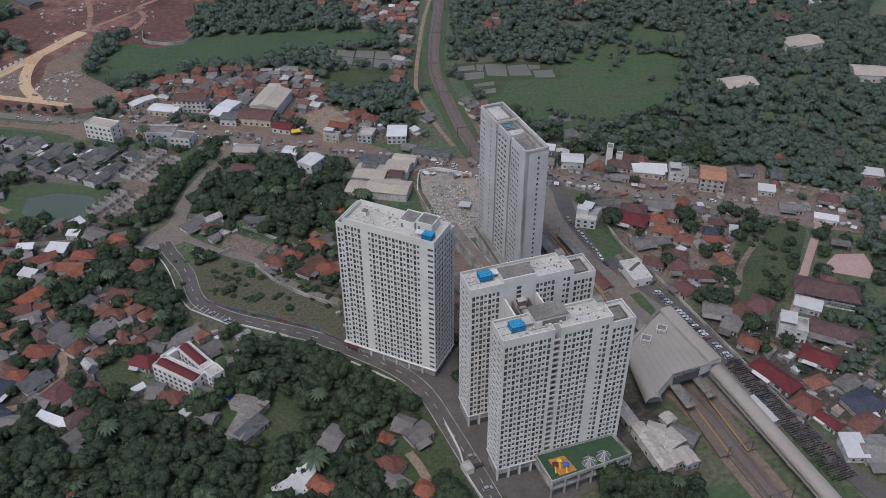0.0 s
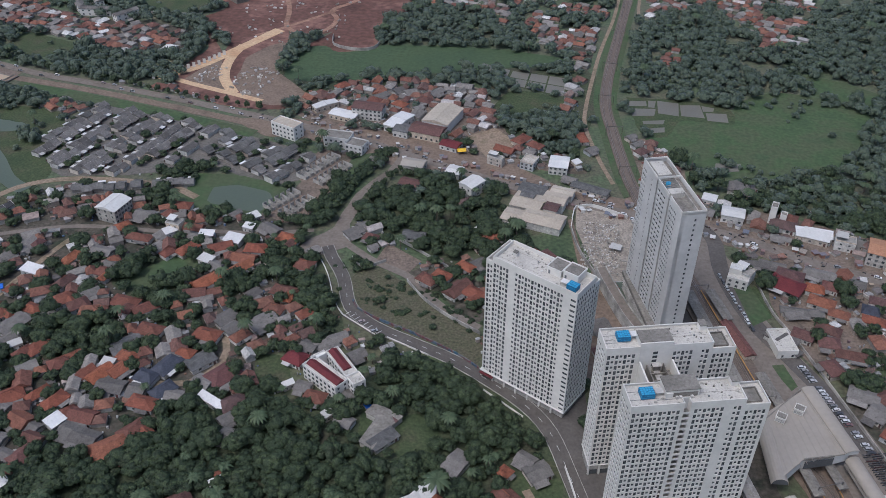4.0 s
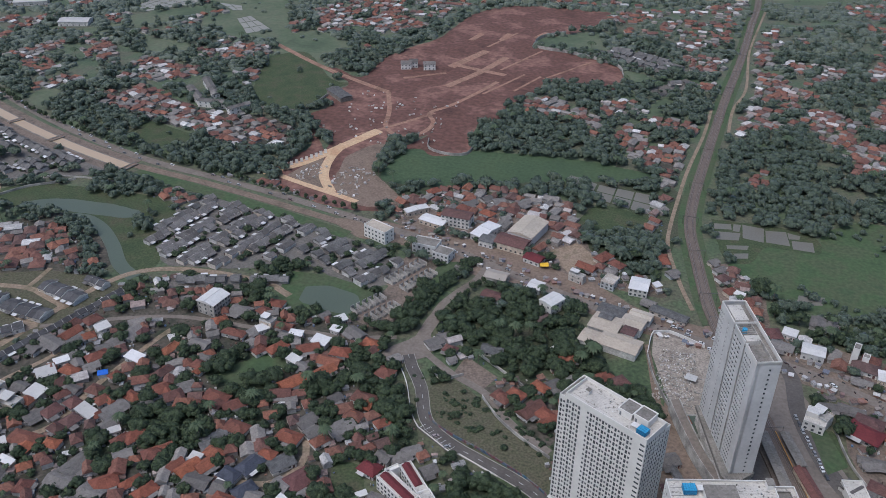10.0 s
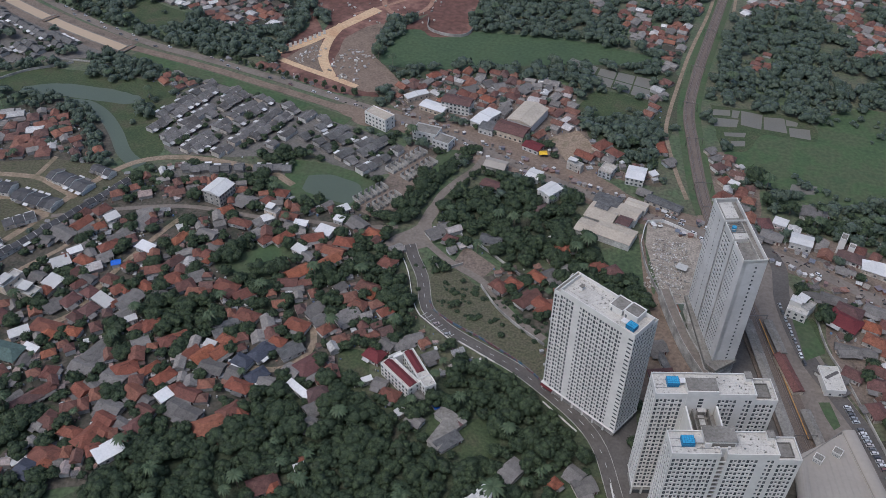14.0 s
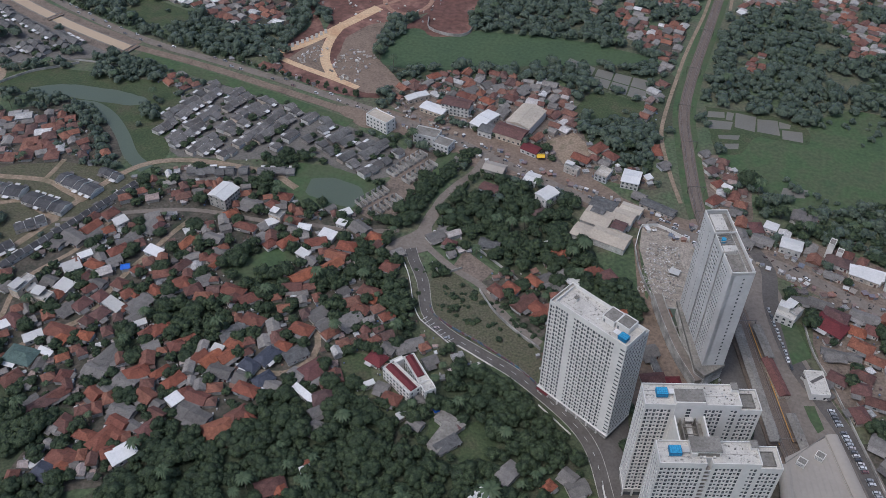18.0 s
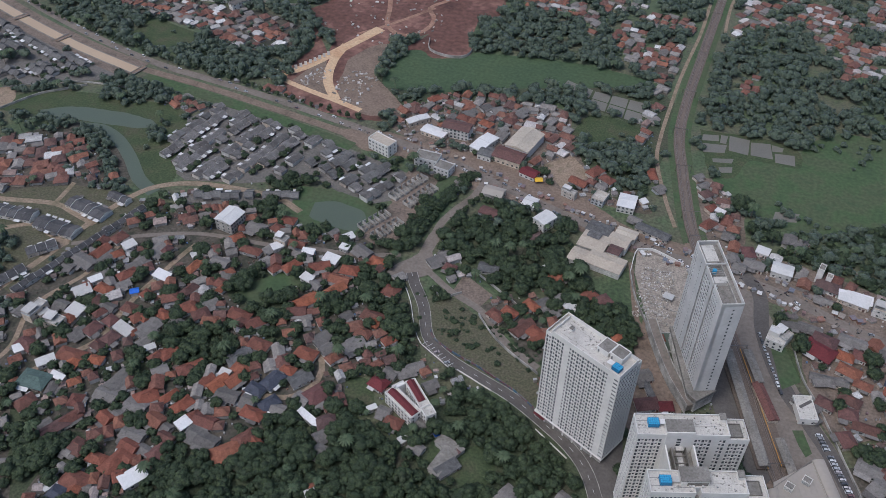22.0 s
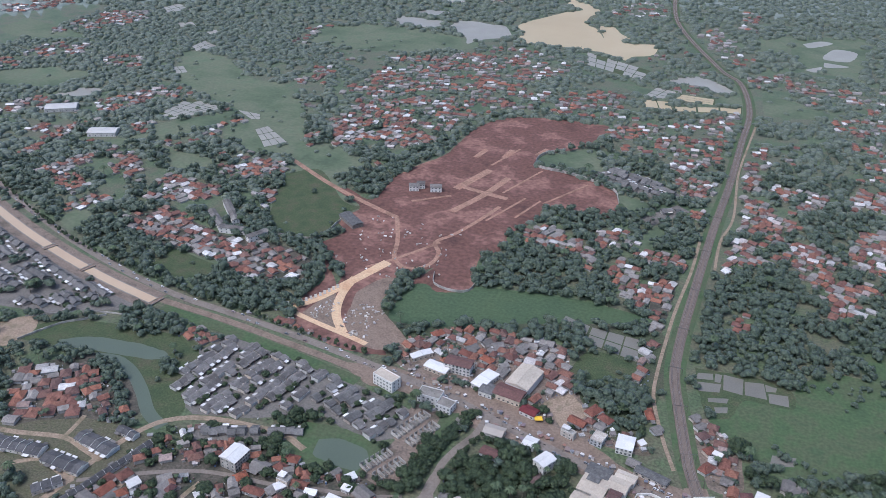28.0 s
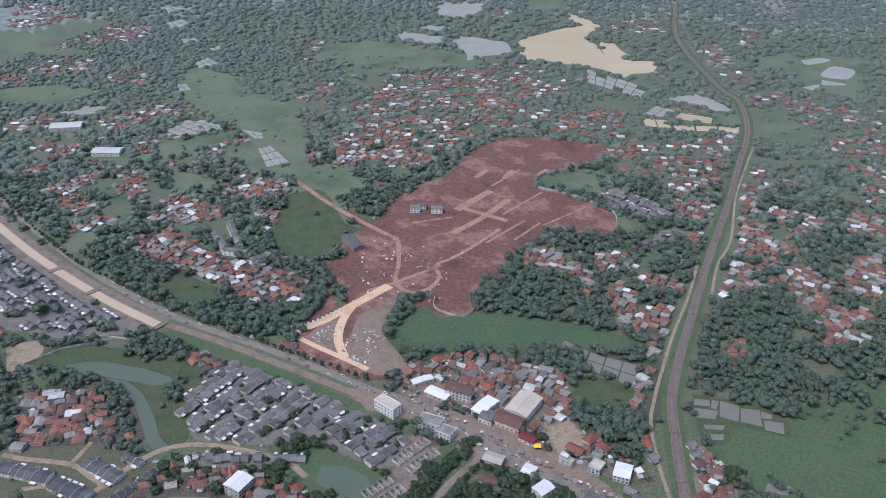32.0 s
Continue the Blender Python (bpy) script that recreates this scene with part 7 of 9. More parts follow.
H("white", 178, 243, -1, 9, 12)
H("asb", 187, 242, -1, 12, 14)
H("white", 144, 477, -7, 13, 8)
H("flat", 157, 470, -11, 12, 8)
H("white", 132, 479, -1, 6, 6)
H("asb", 202, 475, -1, 12, 8)
H("white", 193, 338, -27, 13, 8)
H("hip", -24, 251, 59, 8, 6)
H("asb", -15, 261, -26, 9, 7)
H("asb", -9, 255, 37, 11, 9)
H("hip", -21, 238, -36, 12, 9)
H("asb", -18, 228, -36, 12, 8)
H("white", -56, 233, 61, 11, 7)
H("hip", -47, 226, -24, 14, 9)
H("white", -61, 224, 37, 11, 9)
H("asb", -46, 252, -25, 9, 14)
H("hip", -5, 224, -25, 10, 8)
H("asb", 107, 252, -36, 12, 8)
H("asb", 103, 246, -36, 12, 7)
H("asb", 98, 521, 67, 9, 9)
H("flat", 93, 424, -29, 11, 9)
H("asb", 109, 371, 47, 9, 15)
# building yard between the towers
H("brown", 18, 341, 25, 14, 9)
H("maroon", 29, 343, 20, 9, 7)
H("asb", 12, 362, 30, 11, 9)
H("hip", 17, 397, 25, 8, 6)
H("slab", 17, 354, -60, 16, 4)
# beside the main street, east of the railway
H("brown", 243, 440, -20, 12, 8)
H("brown", 271, 494, -25, 11, 10)
H("hip", 228, 491, -20, 9, 6)
H("slab", 221, 470, 70, 14, 7)
H("white", 208, 451, -15, 10, 7)
H("asb", 217, 431, -15, 14, 7)
H("white", 282, 469, -15, 13, 8)
H("brown", 277, 458, -20, 12, 8)
H("slab", 262, 436, -20, 12, 9)
H("navy", 161, 406, -15, 9, 8)
H("brown", 167, 415, -15, 10, 7)
H("hip", 143, 399, -15, 11, 7)
H("hip", 161, 397, -15, 12, 7)
H("white", 174, 406, -15, 5, 8)
H("asb", 165, 474, -10, 10, 9)
H("hip", 126, 492, -15, 11, 10)
H("white", 233, 418, -20, 13, 5)
H("asb", 111, 439, -10, 15, 6)
H("hip", 133, 420, -10, 10, 8)
H("brown", 142, 424, -15, 9, 8)
H("hip", 135, 384, -20, 13, 8)
H("brown", 121, 377, -20, 11, 8)
H("asb", 158, 430, -15, 9, 7)
H("brown", 120, 429, -15, 15, 12)


# single roofs among the eastern trees
H("brown", 314, 749, 20, 16, 12)
H("brown", 325, 741, -15, 12, 9)
H("asb", 237, 646, 30, 12, 9)
H("brown", 269, 650, -20, 11, 9)
H("asb", 287, 786, 15, 9, 6)
H("hip", 345, 762, -10, 11, 8)
H("white", 360, 778, 15, 10, 7)
H("asb", 375, 779, 15, 12, 8)


# ---- larger buildings ----
def block(name, label, cat, x, y, turn, L, W, h, wall, roofm, storeys=0, cols=0, pitched=0.0, group=""):
    """A larger building centred at (x, y): walls, storeys of windows on all sides, and a pitched or flat roof with parapets."""
    t = thing(name, label, cat, pose(x, y, 0, 0, 0, turn), group)
    part("wall", wall_shell(L, W, h, pitched), wall, t)
    if pitched:
        part("roof", roof_hip(L, W, h, pitched, 0.5, 1.0), roofm, t)
        part("ridge", boxes((-L / 2 - 0.4, -0.2, h + pitched - 0.06, L / 2 + 0.4, 0.2, h + pitched + 0.12)), roofm, t)
    else:
        part("roof", boxes((-L / 2 + 0.3, -W / 2 + 0.3, h, L / 2 - 0.3, W / 2 - 0.3, h + 0.12)), roofm, t)
        for r in ((-L / 2, -W / 2, L / 2, -W / 2 + 0.3), (-L / 2, W / 2 - 0.3, L / 2, W / 2), (-L / 2, -W / 2 + 0.3, -L / 2 + 0.3, W / 2 - 0.3), (L / 2 - 0.3, -W / 2 + 0.3, L / 2, W / 2 - 0.3)):
            part("parapet", boxes((r[0], r[1], h, r[2], r[3], h + 0.9)), wall, t)
    for s in range(storeys):
        z = 0.9 + s * (h / storeys)
        for i in range(cols):
            x0 = -L / 2 + L * (i + 0.5) / cols - 0.8
            part("window", boxes((x0, -W / 2 - 0.06, z, x0 + 1.6, -W / 2 + 0.05, z + 1.5)), M_PANE, t)
        n = max(2, int(W / 5))
        for sgn in (-1, 1):
            for i in range(n):
                y0 = -W / 2 + W * (i + 0.5) / n - 0.6
                part("window", boxes((sgn * L / 2 - 0.06, y0, z, sgn * L / 2 + 0.06, y0 + 1.2, z + 1.5)), M_PANE, t)
    mark_disc(x, y, max(L, W) / 2, DONE)
    return t


school = block("school_block", "white three-storey school wing with a maroon gable roof", "school", -121, 290, -31, 25, 8.5, 9.0, M_WHITE, M_ROOFC, 3, 8, 0.0, "school wings")
part("maroon_roof", roof_hip(23, 4.6, 9.5, 1.1, 0.2, 1.0), M_MAROON, school, "maroon tiled ridge roof")
wing = block("school_block", "white school wing with a maroon roof and a flat stair tower", "school", -115, 299, -45, 22, 7.0, 9.0, M_WHITE, M_ROOFC, 3, 7, 0.0, "school wings")
part("maroon_roof", roof_hip(17, 4.2, 9.5, 1.0, 0.2, 1.0), M_MAROON, wing, "maroon tiled ridge roof").location = (-2, 0, 0)
block("stair_tower", "white stair tower with a flat roof beside the maroon roofs", "stair tower", -104, 288, -45, 7, 7, 10.0, M_WHITE, M_ROOFC, 3, 2)
block("school_bridge", "white link corridor between two school wings", "corridor", -128, 301, 50, 8, 3, 9.0, M_WHITE, M_WHITE, 0, 0)
pool = thing("water_basin", "small bright blue basin beside the school", "basin", pose(-97, 281, 0, 0, 0, -45))
part("rim", boxes((-3, -2, 0, 3, 2, 0.8)), M_CONC, pool)
part("water", boxes((-2.7, -1.7, 0.8, 2.7, 1.7, 0.85)), M_TARPB, pool)
hall = block("hall", "three-storey grey building with a white metal gable roof", "building", -304, 409, 80, 17, 15, 10.0, M_CONC, M_METAL, 3, 6, 2.0)
block("office", "plain white three-storey building with a flat beige roof", "office", -232, 536, -20, 22, 11, 10.5, M_WHITE, M_BEIGE, 3, 6)
block("market_hall", "large hall with a beige ridged roof and grey-blue walls", "hall", -121, 579, 77, 31, 21, 8.0, M_GREYP, M_BEIGE, 0, 0, 2.4)
block("white_house", "tall white box house with a pale metal roof", "building", -81, 485, 60, 14, 11, 9.0, M_WHITE, M_METAL, 2, 3, 1.2)
block("shop_hall", "three-storey shop house with an orange tiled roof", "shop", 176, 461, -15, 15, 17, 9.5, M_PLASTER, M_ORANGE_TILE, 3, 4, 1.6)
block("station_annex", "low white annex with a stained flat roof", "building", 109, 368, 105, 18, 11, 4.5, M_WHITE, M_ROOFC, 1, 4)
block("corner_building", "white tiered building with flat stained roofs", "building", 90, 420, -15, 12, 11, 6.0, M_WHITE, M_ROOFC, 2, 3)
block("corner_building", "upper storey of pale flat-roofed rooms", "building", 88, 423, -15, 7, 6, 9.0, M_WHITE, M_METAL, 0, 0)
for x, y, L, W, h, m, p in ((-41, 474, 20, 18, 6.0, M_BEIGE, 1.2), (-24, 480, 15, 14, 6.4, M_BEIGE, 1.0), (-29, 456, 26, 16, 5.6, M_BEIGE, 1.6), (-49, 457, 12, 14, 5.0, M_BEIGE, 1.0), (-40, 491, 18, 12, 5.0, M_DARKSHED, 1.0), (-20, 492, 15, 9, 5.2, M_BEIGE, 0.8), (-25, 468, 9, 9, 7.4, M_BROWN, 0.8), (-42, 480, 9, 7, 7.4, M_DARKSHED, 0.6)):
    block("warehouse", "warehouse bay with a low ridged sheet roof", "warehouse", x, y, -12, L, W, h, M_PLASTER, m, 0, 0, p, "warehouse bays")
block("tower_annex", "slim white unfinished shaft beside the road", "building", 116, 492, -15, 4, 7, 12.0, M_WHITE, M_DARKC, 0, 0)
block("tower_annex", "slim white unfinished shaft beside the road", "building", 122, 489, -15, 4, 5, 8.0, M_WHITE, M_DARKC, 0, 0)

# flat-roofed concrete shell below the school
SLAB_WING, SLAB_LEG = [(-95, 273), (-92, 280), (-77, 274), (-81, 267)], [(-89, 271), (-82, 267), (-86, 251), (-93, 255)]
shell = thing("concrete_shell", "low L-shaped building with a bare flat concrete roof", "building", pose(0, 0, 0))
for poly in (SLAB_WING, SLAB_LEG):
    mark(poly, DONE)
    part("wall", prism(poly, 0, 3.6), M_CONC, shell)
    cx, cy = sum(p[0] for p in poly) / 4, sum(p[1] for p in poly) / 4
    part("roof", prism([(cx + (px - cx) * 1.06, cy + (py - cy) * 1.06) for px, py in poly], 3.6, 3.95 if poly is SLAB_WING else 3.9), M_DARKC, shell)
part("broken_edge", prism([(SLAB_WING[2][0] - 5, SLAB_WING[2][1] - 1), (SLAB_WING[2][0] - 1, SLAB_WING[2][1] - 3), (SLAB_WING[2][0] - 2, SLAB_WING[2][1] - 5)], 3.95, 4.05), M_BROWN, shell)

# the maroon-roofed school on the east side, with galleries and a paved court
rs = thing("school_building", "two-storey school with a large dark maroon roof and open galleries", "school", pose(205, 346, 0, 0, 0, -20))
part("wall", boxes((-15, -4, 0, 15, 6.5, 7.0)), M_PLASTER, rs)
part("roof", roof_hip(31, 14, 7.2, 3.8, 1.0, 0.35), M_BROWN, rs)
part("porch_roof", roof_hip(9, 8, 7.0, 3.0, 0.8, 0.3), M_BROWN, rs).location = (2, 8, 0)
for z in (0.2, 3.4):
    part("gallery", boxes((-15, -6.4, z, 15, -4, z + 0.25)), M_CONC, rs)
    part("railing", boxes((-15, -6.4, z + 0.25, 15, -6.2, z + 1.2)), M_PLASTER, rs)
    for i in range(9):
        part("window", boxes((-14 + i * 3.2, -4.1, z + 1.0, -12.2 + i * 3.2, -3.95, z + 2.4)), M_PANE, rs)
for i in range(11):
    part("post", boxes((-15 + i * 2.97, -6.4, 0, -14.7 + i * 2.97, -6.1, 7.0)), M_WHITE, rs)
mark_disc(205, 346, 16, DONE)
COURT = [(214, 371), (217, 376), (227, 386), (243, 386), (243, 373), (237, 363)]
mark(COURT, DONE)
sheet("school_court", COURT, 0.2, M_PINK, "pinkish paved school court", "court", wavy=False)
st = thing("court_stage", "small open pavilion with a grey roof on the court", "pavilion", pose(231, 392, 0, 0, 0, -15))
part("roof", roof_hip(10, 6, 4.0, 1.4, 0.4, 1.0), M_ASB, st)
for a in (-4.5, 4.3):
    for b in (-2.6, 2.4):
        part("post", boxes((a, b, 0, a + 0.2, b + 0.2, 4.0)), M_CONC, st)

# ---- towers: paved apron, garden deck, gate house ----
for poly, z, m, label in (([(-50, 312), (-4, 287), (2, 275), (12, 245), (22, 224), (46, 216), (84, 235), (80, 250), (70, 290), (14, 284), (8, 314), (-36, 336)], 0.18, M_ASPHALT, "dark asphalt forecourt round the towers"),):
    mark(poly, DONE)
    sheet("forecourt", poly, z, m, label, "forecourt", wavy=False)
deck = thing("garden_deck", "concrete parking deck with a green roof garden and play area", "deck", pose(0, 0, 0))
DECK = [(40, 235.5), (74, 246.2), (80, 235), (45.5, 221.5)]
part("slab", prism(DECK, 8.4, 9.6), M_CONC, deck)
part("lower_slab", prism(DECK, 4.2, 5.0), M_CONC, deck)
# solid core below the deck, coloured dark for the shade of open storeys
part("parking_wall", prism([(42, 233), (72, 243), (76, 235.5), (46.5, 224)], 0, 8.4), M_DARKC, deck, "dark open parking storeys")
part("turf", prism([(40.6, 235.2), (73.6, 245.6), (79.2, 235.2), (45.8, 222.3)], 9.6, 9.75), M_TURF, deck)
part("play_floor", prism([(45, 232.8), (52, 235), (56.5, 227.5), (49, 224.6)], 9.75, 9.9), M_ORANGE, deck, "orange and yellow play surface")
for a, b in zip(DECK, DECK[1:] + DECK[:1]):
    part("parapet", ribbon([a, b], 0.35, 9.5, 10.7, 0, 50), M_CONC, deck)
for k in range(7):
    x, y = 45.5 + (80 - 45.5) * k / 6, 221.5 + (235 - 221.5) * k / 6
    part("column", boxes((x - 0.4, y - 0.4, 0, x + 0.4, y + 0.4, 8.5)), M_CONC, deck)
for x, y in ((62, 231.3), (68.3, 234.2)):
    sk = thing("skylight", "eight-sided glazed pyramid skylight on the roof garden", "skylight", pose(x, y, 9.75), "pyramid skylights")
    bm = bmesh.new()
    bmesh.ops.create_cone(bm, cap_ends=True, segments=8, radius1=2.9, radius2=0.25, depth=2.2, matrix=Matrix.Translation((0, 0, 1.4)))
    part("glazing", bm, M_GLASS, sk, "dark tinted glass facets")
    bm = bmesh.new()
    bmesh.ops.create_cone(bm, cap_ends=False, segments=8, radius1=3.2, radius2=3.2, depth=0.5, matrix=Matrix.Translation((0, 0, 0.25)))
    part("kerb", bm, M_WHITE, sk)
    for k in range(8):
        rib = part("rib", boxes((0, -0.06, 0, 3.6, 0.06, 0.1)), M_WHITE, sk)
        rib.matrix_basis = pose(3.0 * math.cos(k * math.pi / 4), 3.0 * math.sin(k * math.pi / 4), 0.35, 0, -38, math.degrees(k * math.pi / 4) + 180)
for x, y, col in ((49.5, 231.0, M_TARPY), (52.0, 229.0, M_TARPB), (47.5, 229.0, M_MAROON)):
    p = thing("play_frame", "colourful climbing frame on the play area", "play frame", pose(x, y, 9.9), "play frames")
    for a in (-0.8, 0.8):
        for b in (-0.8, 0.8):
            part("post", boxes((a - 0.06, b - 0.06, 0, a + 0.06, b + 0.06, 2.0)), col, p)
    part("roof", roof_hip(1.8, 1.8, 2.0, 0.8, 0.2), col, p)
    part("slide", roof_mono(0.6, 2.6, 0.3, 1.1, 0.0), M_TARPY, p).location = (0, -2.0, 0)
g = thing("gate_house", "small white gate house beside the access road", "gate house", pose(12, 236, 0, 0, 0, 25))
part("wall", boxes((-2, -2.5, 0, 2, 2.5, 3)), M_WHITE, g)
part("roof", boxes((-2.2, -2.7, 3, 2.2, 2.7, 3.2)), M_CONC, g)

# ---- access road: kerbs, dashes, mural wall, parking bays on posts ----
for s in (-3.9, 3.9):
    tagged(mesh_ob("kerb", ribbon(ACCESS, 0.3, 0.0, 0.5, s), M_CONC), "pale concrete kerb of the access road", "kerb", kind="structure")
C = curve_pts(ACCESS, 3.0)
bm = bmesh.new()
for a, b in list(zip(C, C[1:]))[::3]:
    ribbon([(a.x, a.y), (b.x, b.y)], 0.14, 0.3, 0.34, 0, 99, bm)
tagged(mesh_ob("lane_dashes", bm, M_LINE), "white lane dashes on the access road", "road marking", kind="structure")
mw = thing("mural_wall", "low retaining wall painted with bright murals along the access road", "wall", pose(0, 0, 0), kind="structure")
part("panel", ribbon([(-127, 357), (-124, 352), (-110, 344.5), (-86, 336.5), (-61, 326), (-47, 317.5)], 0.5, 0, 1.9), M_MURAL, mw)
for pts, h, m, label in (([(-139, 396), (-130, 388), (-118, 397)], 2.2, M_CONC, "grey boundary wall by the lane"), ([(-101, 381), (-87, 366), (-70, 354), (-51, 344)], 2.4, M_CONC, "concrete lane wall with a pale coping"),
                         ([(-117, 421), (-84, 401), (-76, 396)], 2.2, M_CONC, "weathered plot wall"), ([(-160, 394), (-149, 378), (-137, 354), (-129, 344)], 1.1, M_WHITE, "white edge barrier of the access road"),
                         ([(-100, 331), (-75, 322)], 1.0, M_WHITE, "white edge barrier of the access road"), ([(-42, 303), (-20, 289)], 1.0, M_WHITE, "white edge barrier of the access road"),
                         ([(3, 262), (9, 246), (12, 232), (20, 216)], 2.0, M_WHITE, "white boundary wall below the towers"),
                         ([(-11, 455), (-10, 480), (0, 484), (24, 475)], 2.6, M_WHITE, "white wall round the rubble plot"), ([(-11, 455), (-4, 432), (8, 408), (13, 398)], 3.0, M_CONC, "tall grey hoarding beside the rubble plot"),
                         ([(101, 421), (108, 394), (118.5, 372), (140, 318), (163, 259)], 2.0, M_CONC, "grey wall behind the parked cars"),
                         ([(-198, 1106), (-225, 1077), (-222, 1038), (-181, 1029), (-137, 1014), (-111, 996), (-100, 960)], 4.0, M_CONC, "pale wall round the red site"), ([(-456, 743), (-409, 751), (-401, 801)], 3.0, M_CONC, "pale curved wall of the red site"),
                         ([(-257, 726), (-250, 706), (-229, 699), (-212, 706), (-210, 735)], 3.0, M_CONC, "pale basin wall at the edge of the rice field"),
                         ([(-598, 512), (-545, 540), (-500, 548), (-470, 545)], 1.6, M_CONC, "pale embankment wall of the river")):
    tagged(mesh_ob("boundary_wall", ribbon(pts, 0.45, 0, h), m), label, "wall", kind="structure")
bays = thing("parking_bays", "raised parking bays on concrete posts beside the access road", "parking deck", pose(0, 0, 0))
part("slab", prism([(-129, 343), (-124, 347.5), (-104, 336.5), (-107, 331)], -0.1, 0.4), M_ASPHALT, bays)
for k in range(8):
    u = k / 7
    x, y = -128.5 + 21.5 * u, 343.5 - 12 * u
    part("bay_line", ribbon([(x, y), (x + 3.0, y + 4.2)], 0.2, 0.4, 0.44, 0, 99), M_LINE, bays)
    if k % 2 == 0:
        part("barrier", ribbon([(x, y), (x + 3.07 * 2, y - 1.71 * 2)], 0.25, 0.3, 1.3, 0, 99), M_WHITE, bays)
mark([(-131, 343), (-124, 350), (-102, 338), (-107, 329)], DONE)

# ---- unfinished row houses: bare blockwork rooms ----
def shell_row(x, y, turn, n, group):
    t = thing("unfinished_row", "roofless grey blockwork shells of a row of houses", "building shell", pose(x, y, 0, 0, 0, turn), group)
    for i in range(n + 1):
        part("cross_wall", boxes((i * 5.2, 0, 0, i * 5.2 + 0.25, 9, 3.0 + 0.4 * (i % 2))), M_CONC, t)
    for i in range(n):
        for yy, h in ((0, 2.4), (4.6, 3.0), (8.8, 3.2)):
            part("block_wall", boxes((i * 5.2 + 0.25, yy, 0, i * 5.2 + 3.6, yy + 0.22, h)), M_CONC, t)
        part("gable", boxes((i * 5.2 + 2.6, 0.25, 0, i * 5.2 + 2.8, 4.6, 2.6)), M_CONC, t)
    return t


for poly, label in (([(-212, 436), (-199, 463), (-180, 456), (-193, 425)], "pale building ground with rubble"), ([(-202, 476), (-185, 516), (-165, 507), (-182, 466)], "pale building ground with rubble")):
    mark(poly, DONE)
    sheet("building_ground", poly, 0.16, M_TOWN, label, "bare ground", wavy=False)
shell_row(-206, 434, 62, 5, "unfinished rows")
shell_row(-193, 428, 62, 5, "unfinished rows")
shell_row(-197, 476, 66, 7, "unfinished rows")
shell_row(-183, 471, 66, 6, "unfinished rows")

# ---- rubble plot ----
rub = random.Random(3)
rows = [(rub.uniform(-3, 20), rub.uniform(414, 466), 0.1, rub.uniform(0, 3), rub.uniform(0.25, 1.6), rub.uniform(0.2, 0.8), rub.uniform(0.15, 0.9)) for _ in range(620)]
V, F, I = arrays(boxes((-0.5, -0.5, 0, 0.5, 0.5, 1.0)))
M_RUBBLE = mat("broken_rubble", [(0.5, 0.46, 0.4), (0.3, 0.27, 0.23), (0.65, 0.63, 0.6), (0.2, 0.17, 0.15), (0.36, 0.33, 0.29)], by="piece", fine=1.0, grain=0.2)
joined("rubble", V, F, rows, [M_RUBBLE], I, "broken concrete, planks and pale debris on bare ground", "rubble")
stubs = thing("column_stubs", "rows of raw concrete column stubs and low walls on the plot", "foundations", pose(0, 0, 0))
for i in range(5):
    for j in range(7):
        if rub.random() < 0.75:
            x, y = 2 + 4.6 * i + 0.5 * j, 416 + 7.2 * j - 0.8 * i
            h = rub.uniform(0.8, 2.6)
            part("column", boxes((x - 0.35, y - 0.35, 0, x + 0.35, y + 0.35, h)), M_CONC, stubs)
            if rub.random() < 0.35:
                part("low_wall", boxes((x + 0.36, y - 0.15, 0, x + 4.0, y + 0.15, h * 0.5)), M_CONC, stubs)
sh = thing("site_shelter", "white sheet roof on posts above the rubble", "shelter", pose(18, 438, 0, 0, 0, -10))
part("roof", boxes((-3.5, -3, 3.0, 3.5, 3, 3.15)), M_METAL, sh)
for a in (-3.2, 3.0):
    for b in (-2.7, 2.5):
        part("post", boxes((a, b, 0, a + 0.2, b + 0.2, 3.0)), M_STEEL, sh)
pit = thing("site_pit", "open concrete basin with dark green water", "basin", pose(0, 0, 0))
part("rim", prism([(14, 404), (25, 407), (32, 391), (22, 388)], 0, 1.2), M_CONC, pit)
part("water", prism([(15, 403), (24, 405.5), (30.5, 391.7), (22.6, 389.5)], 1.2, 1.3), M_WATER, pit)
yd = thing("street_tarpaulin", "bright yellow tarpaulin roof of a street stall", "tarpaulin", pose(-98, 536, 0, 0, 0, 20))
part("cover", roof_hip(6, 5, 3.0, 1.0, 0.2, 1.0), M_TARPY, yd)
for a, b in ((-2.6, -2.1), (2.6, -2.1), (-2.6, 2.1), (2.6, 2.1)):
    part("pole", boxes((a - 0.06, b - 0.06, 0, a + 0.06, b + 0.06, 3.0)), M_STEEL, yd)
yb = thing("roof_tarpaulin", "bright blue tarpaulin over a shed", "tarpaulin", pose(-331, 323, 0, 0, 0, 35))
part("cover", roof_hip(6, 5, 3.2, 0.9, 0.2, 1.0), M_TARPB, yb)
part("wall", boxes((-2.8, -2.3, 0, 2.8, 2.3, 3.2)), M_PLASTER, yb)

